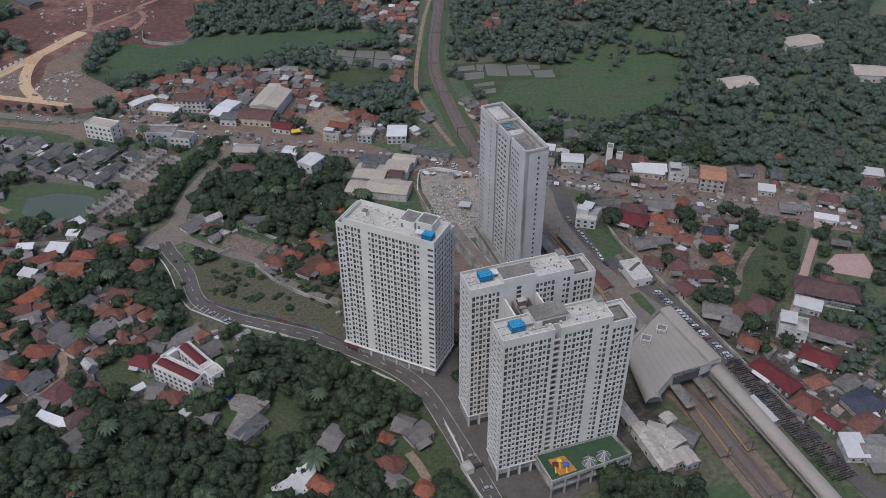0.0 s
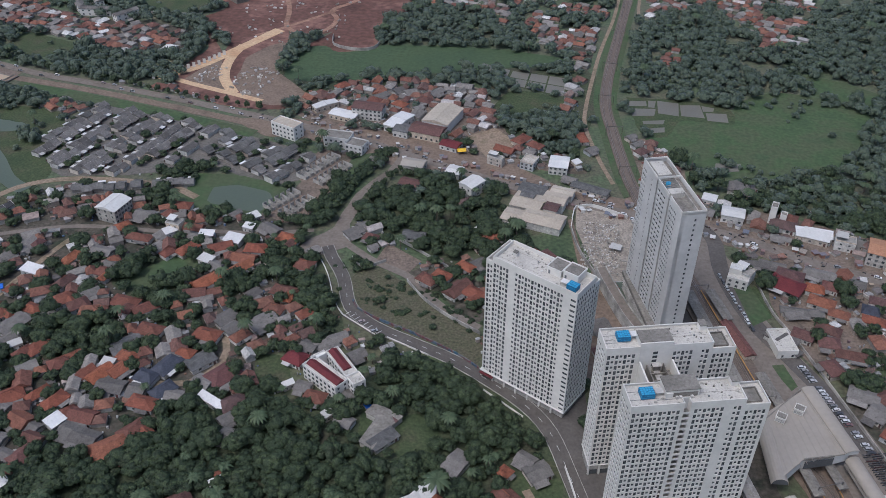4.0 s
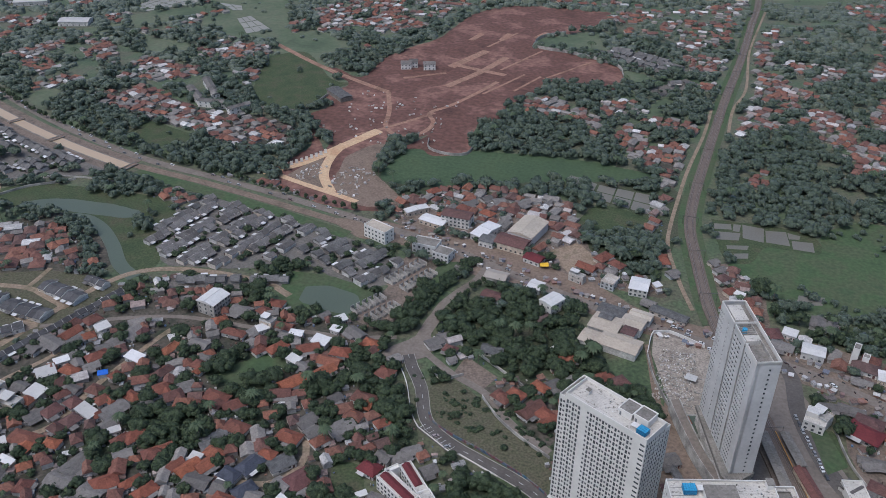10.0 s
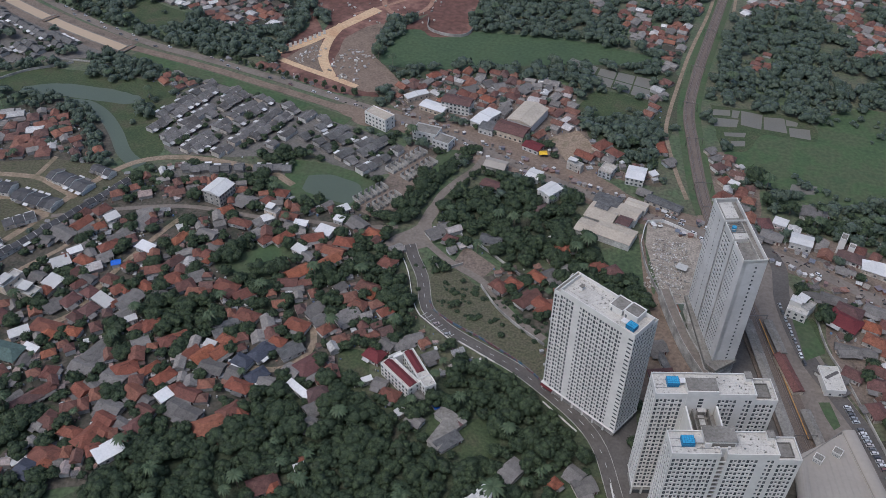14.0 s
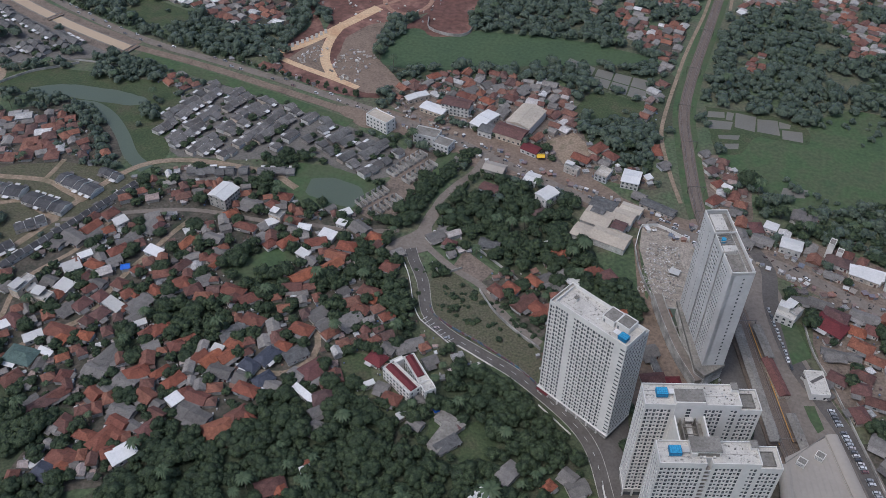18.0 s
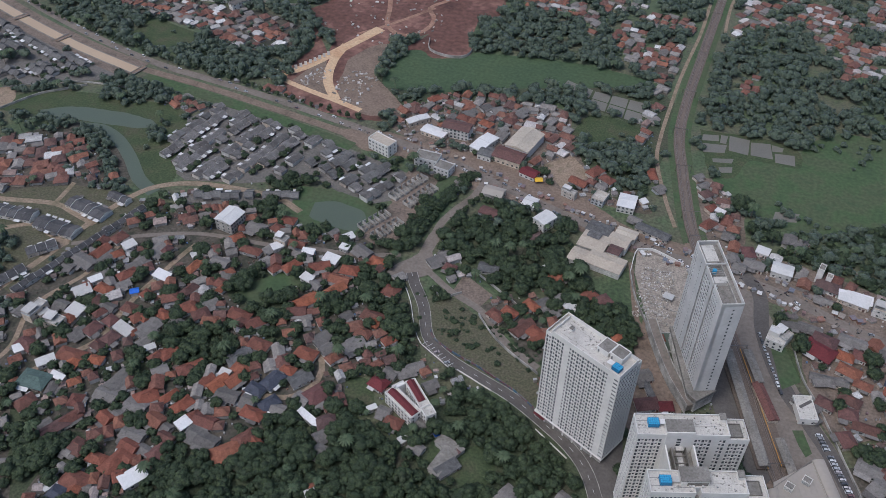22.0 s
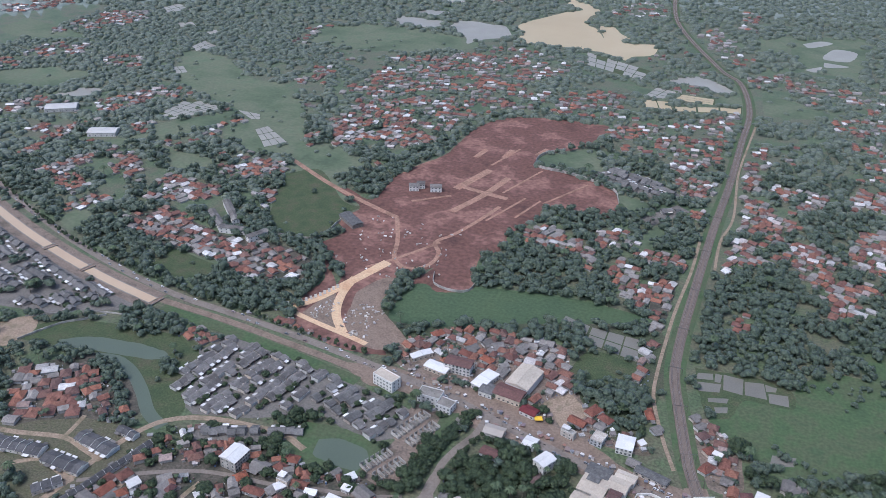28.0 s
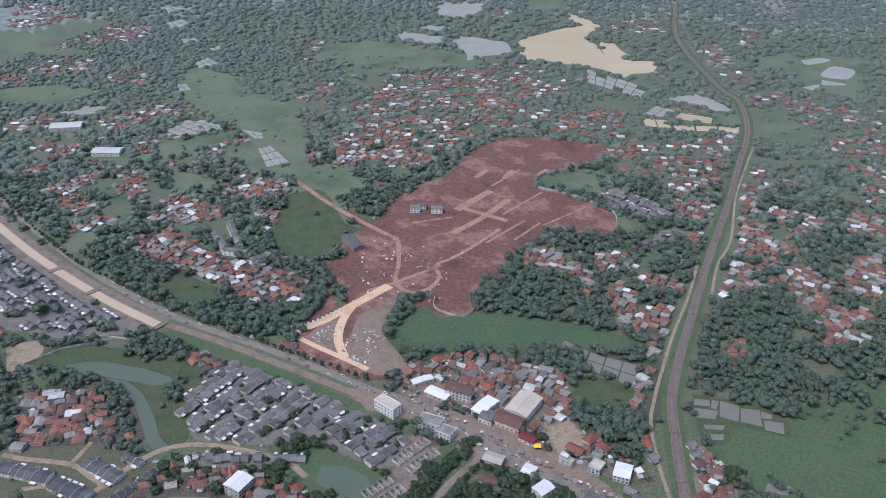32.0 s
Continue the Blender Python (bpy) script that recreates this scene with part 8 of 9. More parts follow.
# ---- railway station ----
def barrel(L, W, h, rise, seg=10):
    """A curved roof shell along x, with thickness."""
    bm = bmesh.new()
    rows = []
    for k in range(seg + 1):
        a = math.pi * k / seg
        y, z = -W / 2 * math.cos(a), h + rise * math.sin(a)
        rows.append([bm.verts.new((x, y, z + dz)) for x in (0, L) for dz in (0, -0.25)])
    for r, s in zip(rows, rows[1:]):
        bm.faces.new((r[0], s[0], s[2], r[2]))
        bm.faces.new((r[1], r[3], s[3], s[1]))
        bm.faces.new((r[0], r[1], s[1], s[0]))
        bm.faces.new((r[2], s[2], s[3], r[3]))
    bmesh.ops.recalc_face_normals(bm, faces=bm.faces)
    return bm


st = thing("station_hall", "railway station hall with a broad grey steel roof over the tracks", "station", pose(0, 0, 0))
SROOF = [(91.5, 303), (111, 322.5), (117, 325.5), (132, 288.5), (121, 284.5), (107, 279), (97, 267), (94.5, 269)]
part("roof", prism(SROOF, 11.3, 12.0), M_STEELROOF, st)
for k in range(9):
    u = (k + 0.7) / 9.4
    part("seam", ribbon([(92 + 21 * u, 299 + 27 * u), (98 + 29 * u - 1, 270 + 17 * u)], 0.16, 11.9, 12.12, 0, 99), M_STEELROOF, st)
for pts in ([(91.7, 299.5), (113, 326.5)], [(107.3, 279.4), (121, 284.3)]):
    part("eave_gutter", ribbon(pts, 0.5, 11.2, 12.25, 0, 99), M_DARKC, st)
part("hall_wall", prism([(92, 299), (113, 324), (128.5, 288.5), (121, 284.5), (107, 279.5), (98, 268.5)], 5.5, 11.3), M_GREYP, st, "glazed and clad hall above the tracks")
part("glazing", ribbon([(108, 278.6), (121, 283.6)], 0.3, 6.5, 11.0, 0, 50), M_GLASS, st, "dark strip of hall windows")
part("glazing", ribbon([(90.4, 298.6), (96.6, 268.2)], 0.3, 6.5, 10.6, 0, 50), M_GLASS, st, "dark strip of hall windows")
for x, y in ((95, 295), (100, 281), (106, 305), (113, 320), (124, 292), (111, 284)):
    part("column", boxes((x - 0.6, y - 0.6, 0, x + 0.6, y + 0.6, 5.6)), M_CONC, st)
ang = math.degrees(math.atan2(287.2 - 325, 129 - 114.4))
e = part("barrel_roof", barrel(41, 7.0, 12.9, 1.3), M_STEELROOF, st)
e.matrix_basis = pose(114.4, 325, 0, 0, 0, ang)
g = part("strip_wall", boxes((0.5, -3.3, 11, 40.5, 3.3, 12.95)), M_GREYP, st)
g.matrix_basis = pose(114.4, 325, 0, 0, 0, ang)
e = part("barrel_roof", barrel(34, 7.6, 8.6, 3.9), M_STEELROOF, st)
e.matrix_basis = pose(92.6, 299, 0, 0, 0, math.degrees(math.atan2(-31, 3.4)))
g = part("end_glazing", prism([(-3.5, 8.6), (3.5, 8.6), (2.8, 10.9), (1.4, 12.0), (-1.4, 12.0), (-2.8, 10.9)], -0.15, 0.15), M_GLASS, st, "dark rounded end window")
g.matrix_basis = pose(92.6, 299, 0, 0, 0, math.degrees(math.atan2(-31, 3.4))) @ Matrix.Translation((33.6, 0, 0)) @ Matrix(((0, 0, 1, 0), (1, 0, 0, 0), (0, 1, 0, 0), (0, 0, 0, 1)))
for x, y in ((99.4, 301.5), (108.5, 308.5)):
    v = part("vent_house", boxes((-2.2, -2.0, 12, 2.2, 2.0, 14.6)), M_WHITE, st, "white louvred plant box")
    v.matrix_basis = pose(x, y, 0, 0, 0, -22)
    for r in ((-2.35, -2.15, 2.35, -1.85), (-2.35, 1.85, 2.35, 2.15), (-2.35, -1.85, -2.05, 1.85), (2.05, -1.85, 2.35, 1.85)):
        part("rail", boxes((r[0], r[1], 14.6, r[2], r[3], 15.2)), M_WHITE, v)
    part("grille", boxes((-2.0, -1.8, 14.6, 2.0, 1.8, 14.8)), M_DARKC, v)
    for k in range(5):
        part("louvre", boxes((-1.9, -2.06, 12.4 + 0.4 * k, 1.9, -2.0, 12.55 + 0.4 * k)), M_FRAME, v)
br = thing("footbridge", "long covered footbridge with a rounded grey steel roof", "footbridge", pose(130.5, 288, 0, 0, 0, math.degrees(math.atan2(-74, 26))))
part("roof", barrel(118, 7.0, 6.8, 2.6), M_STEELROOF, br)
part("deck", boxes((0, -3.0, 3.6, 118, 3.0, 4.2)), M_CONC, br)
part("parapet", boxes((0, -3.1, 4.2, 118, -2.9, 5.4)), M_STEELROOF, br)
part("parapet", boxes((0, 2.9, 4.2, 118, 3.1, 5.4)), M_STEELROOF, br)
for k in range(12):
    part("pier", boxes((4 + k * 10, -0.6, 0, 5 + k * 10, 0.6, 3.6)), M_CONC, br)
    for s in (-3.0, 2.8):
        part("post", boxes((4 + k * 10, s, 4.2, 4.2 + k * 10, s + 0.2, 7.2)), M_STEEL, br)
for name, pts, w, shift_label in (("platform", [(112, 279), (123, 241)], 5.5, "long concrete platform with a yellow edge"), ("platform", [(125.5, 277), (135, 244)], 5.0, "long concrete platform with a yellow edge"),
                                  ("platform", [(60, 400), (88, 318)], 7.0, "concrete platform north of the station"), ("platform", [(70.5, 408), (100, 324)], 5.5, "concrete platform north of the station")):
    pl = thing(name, shift_label, "platform", pose(0, 0, 0), "station platforms")
    part("slab", ribbon(pts, w, 0, 1.2, 0, 60), M_BRICKP, pl)
    part("edge", ribbon(pts, 0.5, 1.15, 1.24, (w / 2 - 0.6) * (1 if pts[0][0] in (112, 60) else -1), 60), M_YELLOW, pl, "yellow warning line")
for x, y, L, W, h, dx, dy, label in ((60.5, 400, 87, 6.0, 5.2, 27, -82, "long grey platform canopy"), (72.5, 404, 27, 5.5, 5.0, 10, -26, "short grey platform canopy"), (109, 281, 16, 5, 5.2, 5, -15, "grey platform canopy"),
                                     (120, 286, 15, 4.6, 5.2, 5, -14, "grey platform canopy"), (95, 340, 26, 5.5, 5.0, 9, -24, "grey platform canopy")):
    c = thing("platform_canopy", label + " on steel posts", "canopy", pose(x, y, 0, 0, 0, math.degrees(math.atan2(dy, dx))), "platform canopies")
    part("roof", roof_hip(L, W, h, 0.5, 0.1, 1.0), M_DARKC, c).location = (L / 2, 0, 0)
    for k in range(int(L / 6)):
        part("post", boxes((2 + k * 6, -0.12, 1.0, 2.25 + k * 6, 0.12, h)), M_STEEL, c)
block("rail_shed", "long shed with a rusty maroon roof beside the tracks", "shed", 86, 366, -66, 28, 6, 4.0, M_PLASTER, M_BROWN, 0, 0, 1.4)
ws = thing("bike_shelter", "white canopy roof among parked motorcycles", "shelter", pose(146.5, 266, 0, 0, 0, -68))
part("roof", roof_mono(17, 3.4, 3.2, 0.5, 0.0), M_METAL, ws)
for k in range(5):
    part("post", boxes((-8 + k * 4, -1.5, 0, -7.8 + k * 4, -1.3, 3.2)), M_STEEL, ws)
mark([(60, 430), (88, 440), (150, 330), (200, 190), (150, 160), (110, 230), (84, 270), (86, 330)], DONE)

# overhead line masts along the tracks
mast = thing("line_mast", "slim grey steel mast of the overhead railway line", "mast", pose(0, 0, 0), "overhead line masts")
part("pole", boxes((-0.15, -6.2, 0, 0.15, -5.9, 8.0)), M_STEEL, mast)
part("pole", boxes((-0.15, 5.9, 0, 0.15, 6.2, 8.0)), M_STEEL, mast)
part("beam", boxes((-0.12, -6.0, 7.4, 0.12, 6.0, 7.7)), M_STEEL, mast)
track = curve_pts(RAIL, 45.0)
for i, (a, b) in enumerate(list(zip(track, track[1:]))[:22]):
    m = pose(a.x, a.y, 0, 0, 0, math.degrees(math.atan2(b.y - a.y, b.x - a.x)))
    if i == 0:
        mast.matrix_basis = m
    else:
        copy_thing(mast, m)

# ---- cars ----
def first_car():
    t = thing("car", "parked family car with dark windows", "car", group="parked cars")
    bm = boxes((-2.1, -0.85, 0.3, 2.1, 0.85, 0.85))
    lo = [(-1.9, -0.8, 0.85), (1.1, -0.8, 0.85), (1.1, 0.8, 0.85), (-1.9, 0.8, 0.85)]
    hi = [(-1.6, -0.68, 1.5), (0.4, -0.68, 1.5), (0.4, 0.68, 1.5), (-1.6, 0.68, 1.5)]
    v = [bm.verts.new(p) for p in lo + hi]
    bm.faces.new(v[4:])
    bmesh.ops.bevel(bm, geom=[e for e in bm.edges], offset=0.07, segments=1, affect="EDGES")
    part("body", bm, M_CAR, t)
    bm = bmesh.new()
    v = [bm.verts.new(p) for p in lo + hi]
    for i in range(4):
        bm.faces.new((v[i], v[(i + 1) % 4], v[4 + (i + 1) % 4], v[4 + i]))
    part("window_band", bm, M_GLASS, t, "dark tinted windows")
    for a in (-1.3, 1.3):
        for b in (-0.85, 0.85):
            bm = bmesh.new()
            bmesh.ops.create_cone(bm, cap_ends=True, segments=10, radius1=0.32, radius2=0.32, depth=0.2, matrix=pose(a, b, 0.32, 90))
            part("wheel", bm, M_TYRE, t)
    return t


CAR = first_car()
cars_done = 0


def put_car(x, y, turn, z=0.2):
    global cars_done
    m = pose(x, y, z, 0, 0, turn)
    if cars_done == 0:
        CAR.matrix_basis = m
    else:
        copy_thing(CAR, m)
    cars_done += 1


cr = random.Random(9)
for k in range(9):
    put_car(80 + 1.9 * k + cr.uniform(-0.3, 0.3), 424 - 5.6 * k, -70)
for k in range(24):
    x, y = 118 + 1.08 * k, 353 - 2.3 * k
    for off in (0,):
        if cr.random() < 0.88:
            put_car(x + off * 0.9, y + off * 0.4, 20 + cr.uniform(-4, 4))
for a, b in list(zip(curve_pts(MAIN, 11.0), curve_pts(MAIN, 11.0)[1:]))[28:110]:
    if cr.random() < 0.5:
        s = cr.choice((-2.6, 2.6))
        d = (b - a).normalized()
        put_car(a.x - d.y * s, a.y + d.x * s, math.degrees(math.atan2(d.y, d.x)))
for x, y, turn in ((-117, 340, 40), (-108, 334, 35), (17, 238, 20), (20, 226, 20), (24, 219, 25), (14, 243, 20), (160, 318, 10), (163, 315, 15), (150, 448, 10), (172, 442, -15)):
    put_car(x, y, turn, 0.4)

# motorcycles in dense rows beside the footbridge, and along the market street
V, F, I = arrays(boxes((-0.9, -0.12, 0.25, 0.9, 0.12, 0.75), (-0.3, -0.16, 0.7, 0.6, 0.16, 0.95)), boxes((-1.0, -0.06, 0, -0.5, 0.06, 0.55), (0.5, -0.06, 0, 1.0, 0.06, 0.55), (-0.75, -0.35, 0.95, -0.65, 0.35, 1.05)))
M_BIKE = mat("motorcycle_paint", [(0.03, 0.03, 0.03), (0.07, 0.07, 0.075), (0.1, 0.035, 0.035), (0.2, 0.2, 0.2), (0.04, 0.045, 0.06), (0.05, 0.05, 0.05)], by="piece", rough=0.35, grain=0.05, bump=0)
rows = []
for k in range(62):
    for j in range(6):
        if cr.random() < 0.9:
            u = k * 1.25
            rows.append((139 + 0.34 * u + j * 1.9 + cr.uniform(-0.2, 0.2), 298 - 0.93 * u + 0.6 * j, 0.2, 0.3 + cr.uniform(-0.2, 0.2), 1, 1, 1))
for p in curve_pts(MAIN, 1.5)[570:900]:
    if cr.random() < 0.35:
        rows.append((p.x + cr.uniform(-5, 5), p.y + cr.uniform(-5, 5), 0.18, cr.uniform(0, 6.28), 1, 1, 1))
joined("motorcycles", V, F, rows, [M_BIKE, M_TYRE], I, "dense rows of parked motorcycles", "motorcycles")

# market stalls and clutter along the street
V, F, I = arrays(boxes((-0.5, -0.5, 0, 0.5, 0.5, 0.9)), boxes((-0.62, -0.62, 0.9, 0.62, 0.62, 1.0)))
M_STALL = mat("stall_sheets", [(0.45, 0.43, 0.4), (0.6, 0.58, 0.55), (0.2, 0.18, 0.17), (0.26, 0.13, 0.09), (0.15, 0.17, 0.21), (0.35, 0.28, 0.2)], by="piece", fine=1.0, grain=0.2)
rows = []
for p in curve_pts(MAIN, 2.0)[450:720]:
    for s in (-1, 1):
        if cr.random() < 0.3:
            k = cr.uniform(1.2, 3.6)
            rows.append((p.x + cr.uniform(-2, 2), p.y + s * cr.uniform(6.5, 10.5), 0.1, cr.uniform(-0.6, 0.6), k, k * cr.uniform(0.6, 1.2), cr.uniform(1.6, 3.0)))
joined("market_stalls", V, F, rows, [M_STALL, M_STALL], I, "small stalls, lean-tos and stacked goods along the street", "stalls")

# ---- red site: show houses, pavilion, fence panels, town houses ----
for k, (x, y, w) in enumerate(((-351, 911, 12), (-345, 920, 10), (-324, 918, 14))):
    block("show_house", "unfinished pale show house on the red site", "house", x, y, 20, w, 9, 7.0, M_WHITE, M_ASB, 2, 3, 2.4, "show houses")
block("site_hall", "dark grey flat hall on the red site", "hall", -388, 802, -38, 34, 14, 5.0, M_DARKC, M_DARKSHED, 0, 0, 1.2)
fp = thing("fence_panel", "white upright fence panel along the site entrance", "fence panel", pose(-379, 606, 0), "entrance fence panels")
part("panel", boxes((-1.3, -0.15, 0, 1.3, 0.15, 4.2)), M_WHITE, fp)
part("foot", boxes((-1.5, -0.5, 0, 1.5, 0.5, 0.4)), M_CONC, fp)
for a in curve_pts([(-379, 612), (-362, 627), (-350, 645), (-340, 665)], 4.5)[1:]:
    copy_thing(fp, pose(a.x, a.y, 0, 0, 0, 30))
rows = [(cr.uniform(-345, -325), cr.uniform(608, 640), 0.2, cr.uniform(0, 3), cr.uniform(1.0, 4.0), cr.uniform(0.5, 1.2), cr.uniform(0.3, 1.0)) for _ in range(46)]
rows += [(cr.uniform(-370, -250), cr.uniform(700, 830), 0.1, cr.uniform(0, 3), cr.uniform(0.8, 3.5), cr.uniform(0.6, 1.8), cr.uniform(0.4, 1.4)) for _ in range(80)]
rows += [(cr.uniform(-312, -278), cr.uniform(592, 650), 0.1, cr.uniform(0, 3), cr.uniform(1.0, 4.0), cr.uniform(0.8, 2.0), cr.uniform(0.4, 1.5)) for _ in range(60)]
V, F, I = arrays(boxes((-0.5, -0.5, 0, 0.5, 0.5, 1.0)))
joined("site_materials", V, F, rows, [M_RUBBLE], I, "pale stacked building materials on the site", "materials")
for x, y, turn, n, label in ((-534, 746, -42, 7, "white town house in a terrace with grey roofs"), (-528, 768, -47, 9, "white town house in a long terrace with grey roofs"), (-503, 731, 8, 5, "white town house in a short terrace"), (-470, 728, 60, 4, "white town house in a short terrace")):
    for k in range(n):
        d = (k - (n - 1) / 2) * 6.2
        block("town_house", label, "town house", x + d * math.cos(radians(turn)), y + d * math.sin(radians(turn)), turn, 6.0, 8.0, 7.0, M_WHITE, M_ASB, 2, 1, 1.6, "town house terraces")

# slim roadside trees are planted with the others
AVENUE = [(-880, 760), (-672, 656), (-534, 616), (-490, 606), (-397, 590), (-269, 569)]

for x, y, turn, L, W, word in ((234, 602, 15, 26, 18, "beige"), (310, 681, 20, 34, 20, "beige"), (346, 620, -10, 30, 20, "pale brown"), (-835, 925, 20, 40, 22, "pale grey"), (-960, 985, 30, 46, 24, "pale")):
    block("warehouse", "large hall with a %s metal roof among trees" % word, "warehouse", x, y, turn, L, W, 6.0, M_PLASTER, M_BEIGE if "b" in word else M_METAL, 1, 5, 2.2, "large halls")

# ---- railway workshop beside the tower: a long shed with stepped cross bays ----
for x, y, turn, L, W, h, word in ((91.5, 243.5, -71, 26, 5.4, 5.6, "long"), (95, 253.3, -24, 7.2, 7.0, 5.0, "stepped"), (99.8, 247.4, -57, 8.5, 10.5, 5.2, "stepped"), (99.9, 239, -70, 8.0, 4.0, 4.4, "narrow"), (105.4, 238.8, -70, 8.4, 6.0, 4.4, "stepped"), (101.8, 259.5, -60, 5.0, 5.4, 5.4, "small"), (83.8, 264.5, -70, 16, 5.0, 4.2, "long")):
    w = block("workshop_bay", "%s railway shed with a stained pale sheet roof" % word, "shed", x, y, turn, L, W, h, M_PLASTER, M_STAINW, 1, 3, 0.9, "workshop bays")
    for k in range(int(L / 2.4)):
        part("sheet_seam", boxes((-L / 2 + 1.2 + 2.4 * k, -0.3, h + 0.72, -L / 2 + 1.3 + 2.4 * k, 0.3, h + 1.0)), M_DARKC, w)

# ---- larger buildings of the market street ----
for name, label, cat, x, y, turn, L, W, h, wall, roofm, storeys, cols, pitch in (
        ("shophouse_row", "three-storey beige shop row under a brown ridged roof", "shop", -180, 578, -2, 24, 13, 9.5, M_PLASTER, M_BROWN, 3, 7, 1.8),
        ("market_shed", "white metal market roof with grey skylights", "market", -153, 568, -20, 12, 25, 5.5, M_PLASTER, M_METAL, 1, 3, 1.2),
        ("market_shed", "small long white metal shed beside the street", "market", -218, 584, -44, 7, 20, 4.5, M_PLASTER, M_METAL, 1, 2, 0.8),
        ("market_shed", "low white metal roofs of street shops", "market", -198, 571, -13, 22, 11, 4.5, M_PLASTER, M_METAL, 1, 5, 0.9),
        ("market_block", "broad market building with dark purple-brown roofs", "market", -128, 557, -10, 25, 16, 6.0, M_PLASTER, M_BROWN, 1, 6, 2.2),
        ("shop_building", "shop building with a dark sheet roof", "shop", -147, 556, -9, 12, 13, 5.5, M_PLASTER, M_DARKSHED, 1, 3, 1.0),
        ("house", "house with a red hipped roof beside the market ground", "house", -107, 542, -17, 14, 10, 4.0, M_PLASTER, M_MAROON, 1, 3, 1.8),
        ("office", "grey two-storey building with a stained flat roof", "building", -190, 531, -2, 20, 12, 7.5, M_GREYP, M_DARKC, 2, 5, 0.0),
        ("office", "grey building with roof terrace and white canopy", "building", -174, 524, -11, 14, 11, 6.5, M_GREYP, M_DARKC, 2, 4, 0.0),
        ("warehouse", "grey hall with a curved sheet roof by the street", "warehouse", -127, 507, -5, 16, 11, 5.5, M_CONC, M_STEELROOF, 1, 4, 1.6),
        ("shed", "dark brown shed roof among trees", "shed", -124, 484, -12, 14, 9, 3.6, M_PLASTER, M_BROWN, 1, 2, 1.2),
        ("shed", "white sheet canopy of a street shop", "shed", -97, 505, -10, 10, 11, 4.6, M_PLASTER, M_METAL, 1, 2, 0.8),
        ("shop_building", "two-storey shop with a broad white metal roof", "shop", -26, 528, -1, 13, 16, 6.5, M_PLASTER, M_METAL, 2, 4, 1.0),
        ("shop_building", "shop with a pale beige flat roof", "shop", -47, 528, -15, 10, 12, 5.5, M_PLASTER, M_STAINW, 2, 3, 0.0),
        ("long_shed", "long low shed with dark fibre-cement roof along the street", "shed", -2, 502, -18, 26, 8, 3.6, M_PLASTER, M_DARKSHED, 1, 5, 1.0),
        ("shed", "white metal shed above the market street", "shed", 91, 489, -7, 14, 11, 5.6, M_PLASTER, M_METAL, 1, 3, 0.9)):
    block(name, label, cat, x, y, turn, L, W, h, wall, roofm, storeys, cols, pitch)
street = curve_pts(MAIN, 4.4)
for a, b in zip(street, street[1:]):
    if -232 < a.x < 60:
        d = (b - a).normalized()
        for s in (-6.6, 6.6):
            if cr.random() < 0.24:
                put_car(a.x - d.y * s, a.y + d.x * s, math.degrees(math.atan2(d.y, d.x)) + cr.choice((0, 0, 70)))
village(-470, 140, -100, 440, 8.0, RED_MIX, 35, 0.6, 0.78)
village(-120, 340, 215, 460, 10.0, RED_MIX, 20, 0.4)
village(100, 230, 215, 350, 13.0, RED_MIX, 25, 0.4)
village(-260, 455, 300, 660, 8.5, TOWN_MIX, -15, 0.55, 0.85)
village(-560, 370, -380, 500, 9.2, RED_MIX, 20, 0.9, 0.98, 0.85)
village(-900, 500, 700, 1100, 8.8, FAR_MIX, -20, 0.9, 0.86, 0.72)
village(-1900, 900, 700, 1500, 10.4, FAR_MIX, 10, 0.72, 0.9, 0.72)
village(-1900, 1500, 700, 2450, 13.0, FAR_MIX, 10, 0.65, 1.0, 0.75)
for k, ((V, F, I), mats, label) in FAR.items():
    joined("distant_houses", V, F, far_rows[k], mats, I, label, "houses")


# lean-tos and yard clutter between the houses
lean, junk = [], []
y = 140.0
while y < 660:
    x = -560.0
    while x < 300:
        px, py = x + rng.uniform(-2, 2), y + rng.uniform(-2, 2)
        if used(px, py) == VILLAGE:
            if rng.random() < 0.16:
                k = rng.uniform(2.4, 5.2)
                lean.append((px, py, 0, 0.6 + 1.5708 * rng.randrange(4) + rng.uniform(-0.2, 0.2), k, k * rng.uniform(0.6, 1.1), rng.uniform(0.7, 1.0)))
            elif rng.random() < 0.35:
                k = rng.uniform(0.5, 1.6)
                junk.append((px, py, 0, rng.uniform(0, 6), k, k * rng.uniform(0.5, 1.2), rng.uniform(0.4, 1.6)))
        x += 3.6
    y += 3.6
M_LEAN = mat("lean_to_sheets", [(0.2, 0.195, 0.19), (0.3, 0.29, 0.28), (0.14, 0.075, 0.055), (0.13, 0.125, 0.12), (0.55, 0.54, 0.52), (0.24, 0.12, 0.08), (0.17, 0.165, 0.16)], by="piece", wide=0.3, fine=1.4, grain=0.3, stain=0.3)
M_JUNK = mat("yard_clutter", [(0.3, 0.28, 0.25), (0.55, 0.54, 0.52), (0.12, 0.1, 0.09), (0.2, 0.11, 0.08), (0.1, 0.16, 0.26), (0.4, 0.36, 0.3)], by="piece", fine=1.5, grain=0.2)
V, F, I = arrays(roof_mono(1, 1, 2.3, 0.35, 0.0), wall_only(0.86, 0.86, 2.25))
joined("lean_tos", V, F, lean, [M_LEAN, M_FWALL], I, "small lean-to roofs of rusty and grey sheet between the houses", "lean-tos")
V, F, I = arrays(boxes((-0.5, -0.5, 0, 0.5, 0.5, 1.0)))
joined("yard_clutter", V, F, junk, [M_JUNK], I, "drums, stacks and odds and ends in the yards", "clutter")


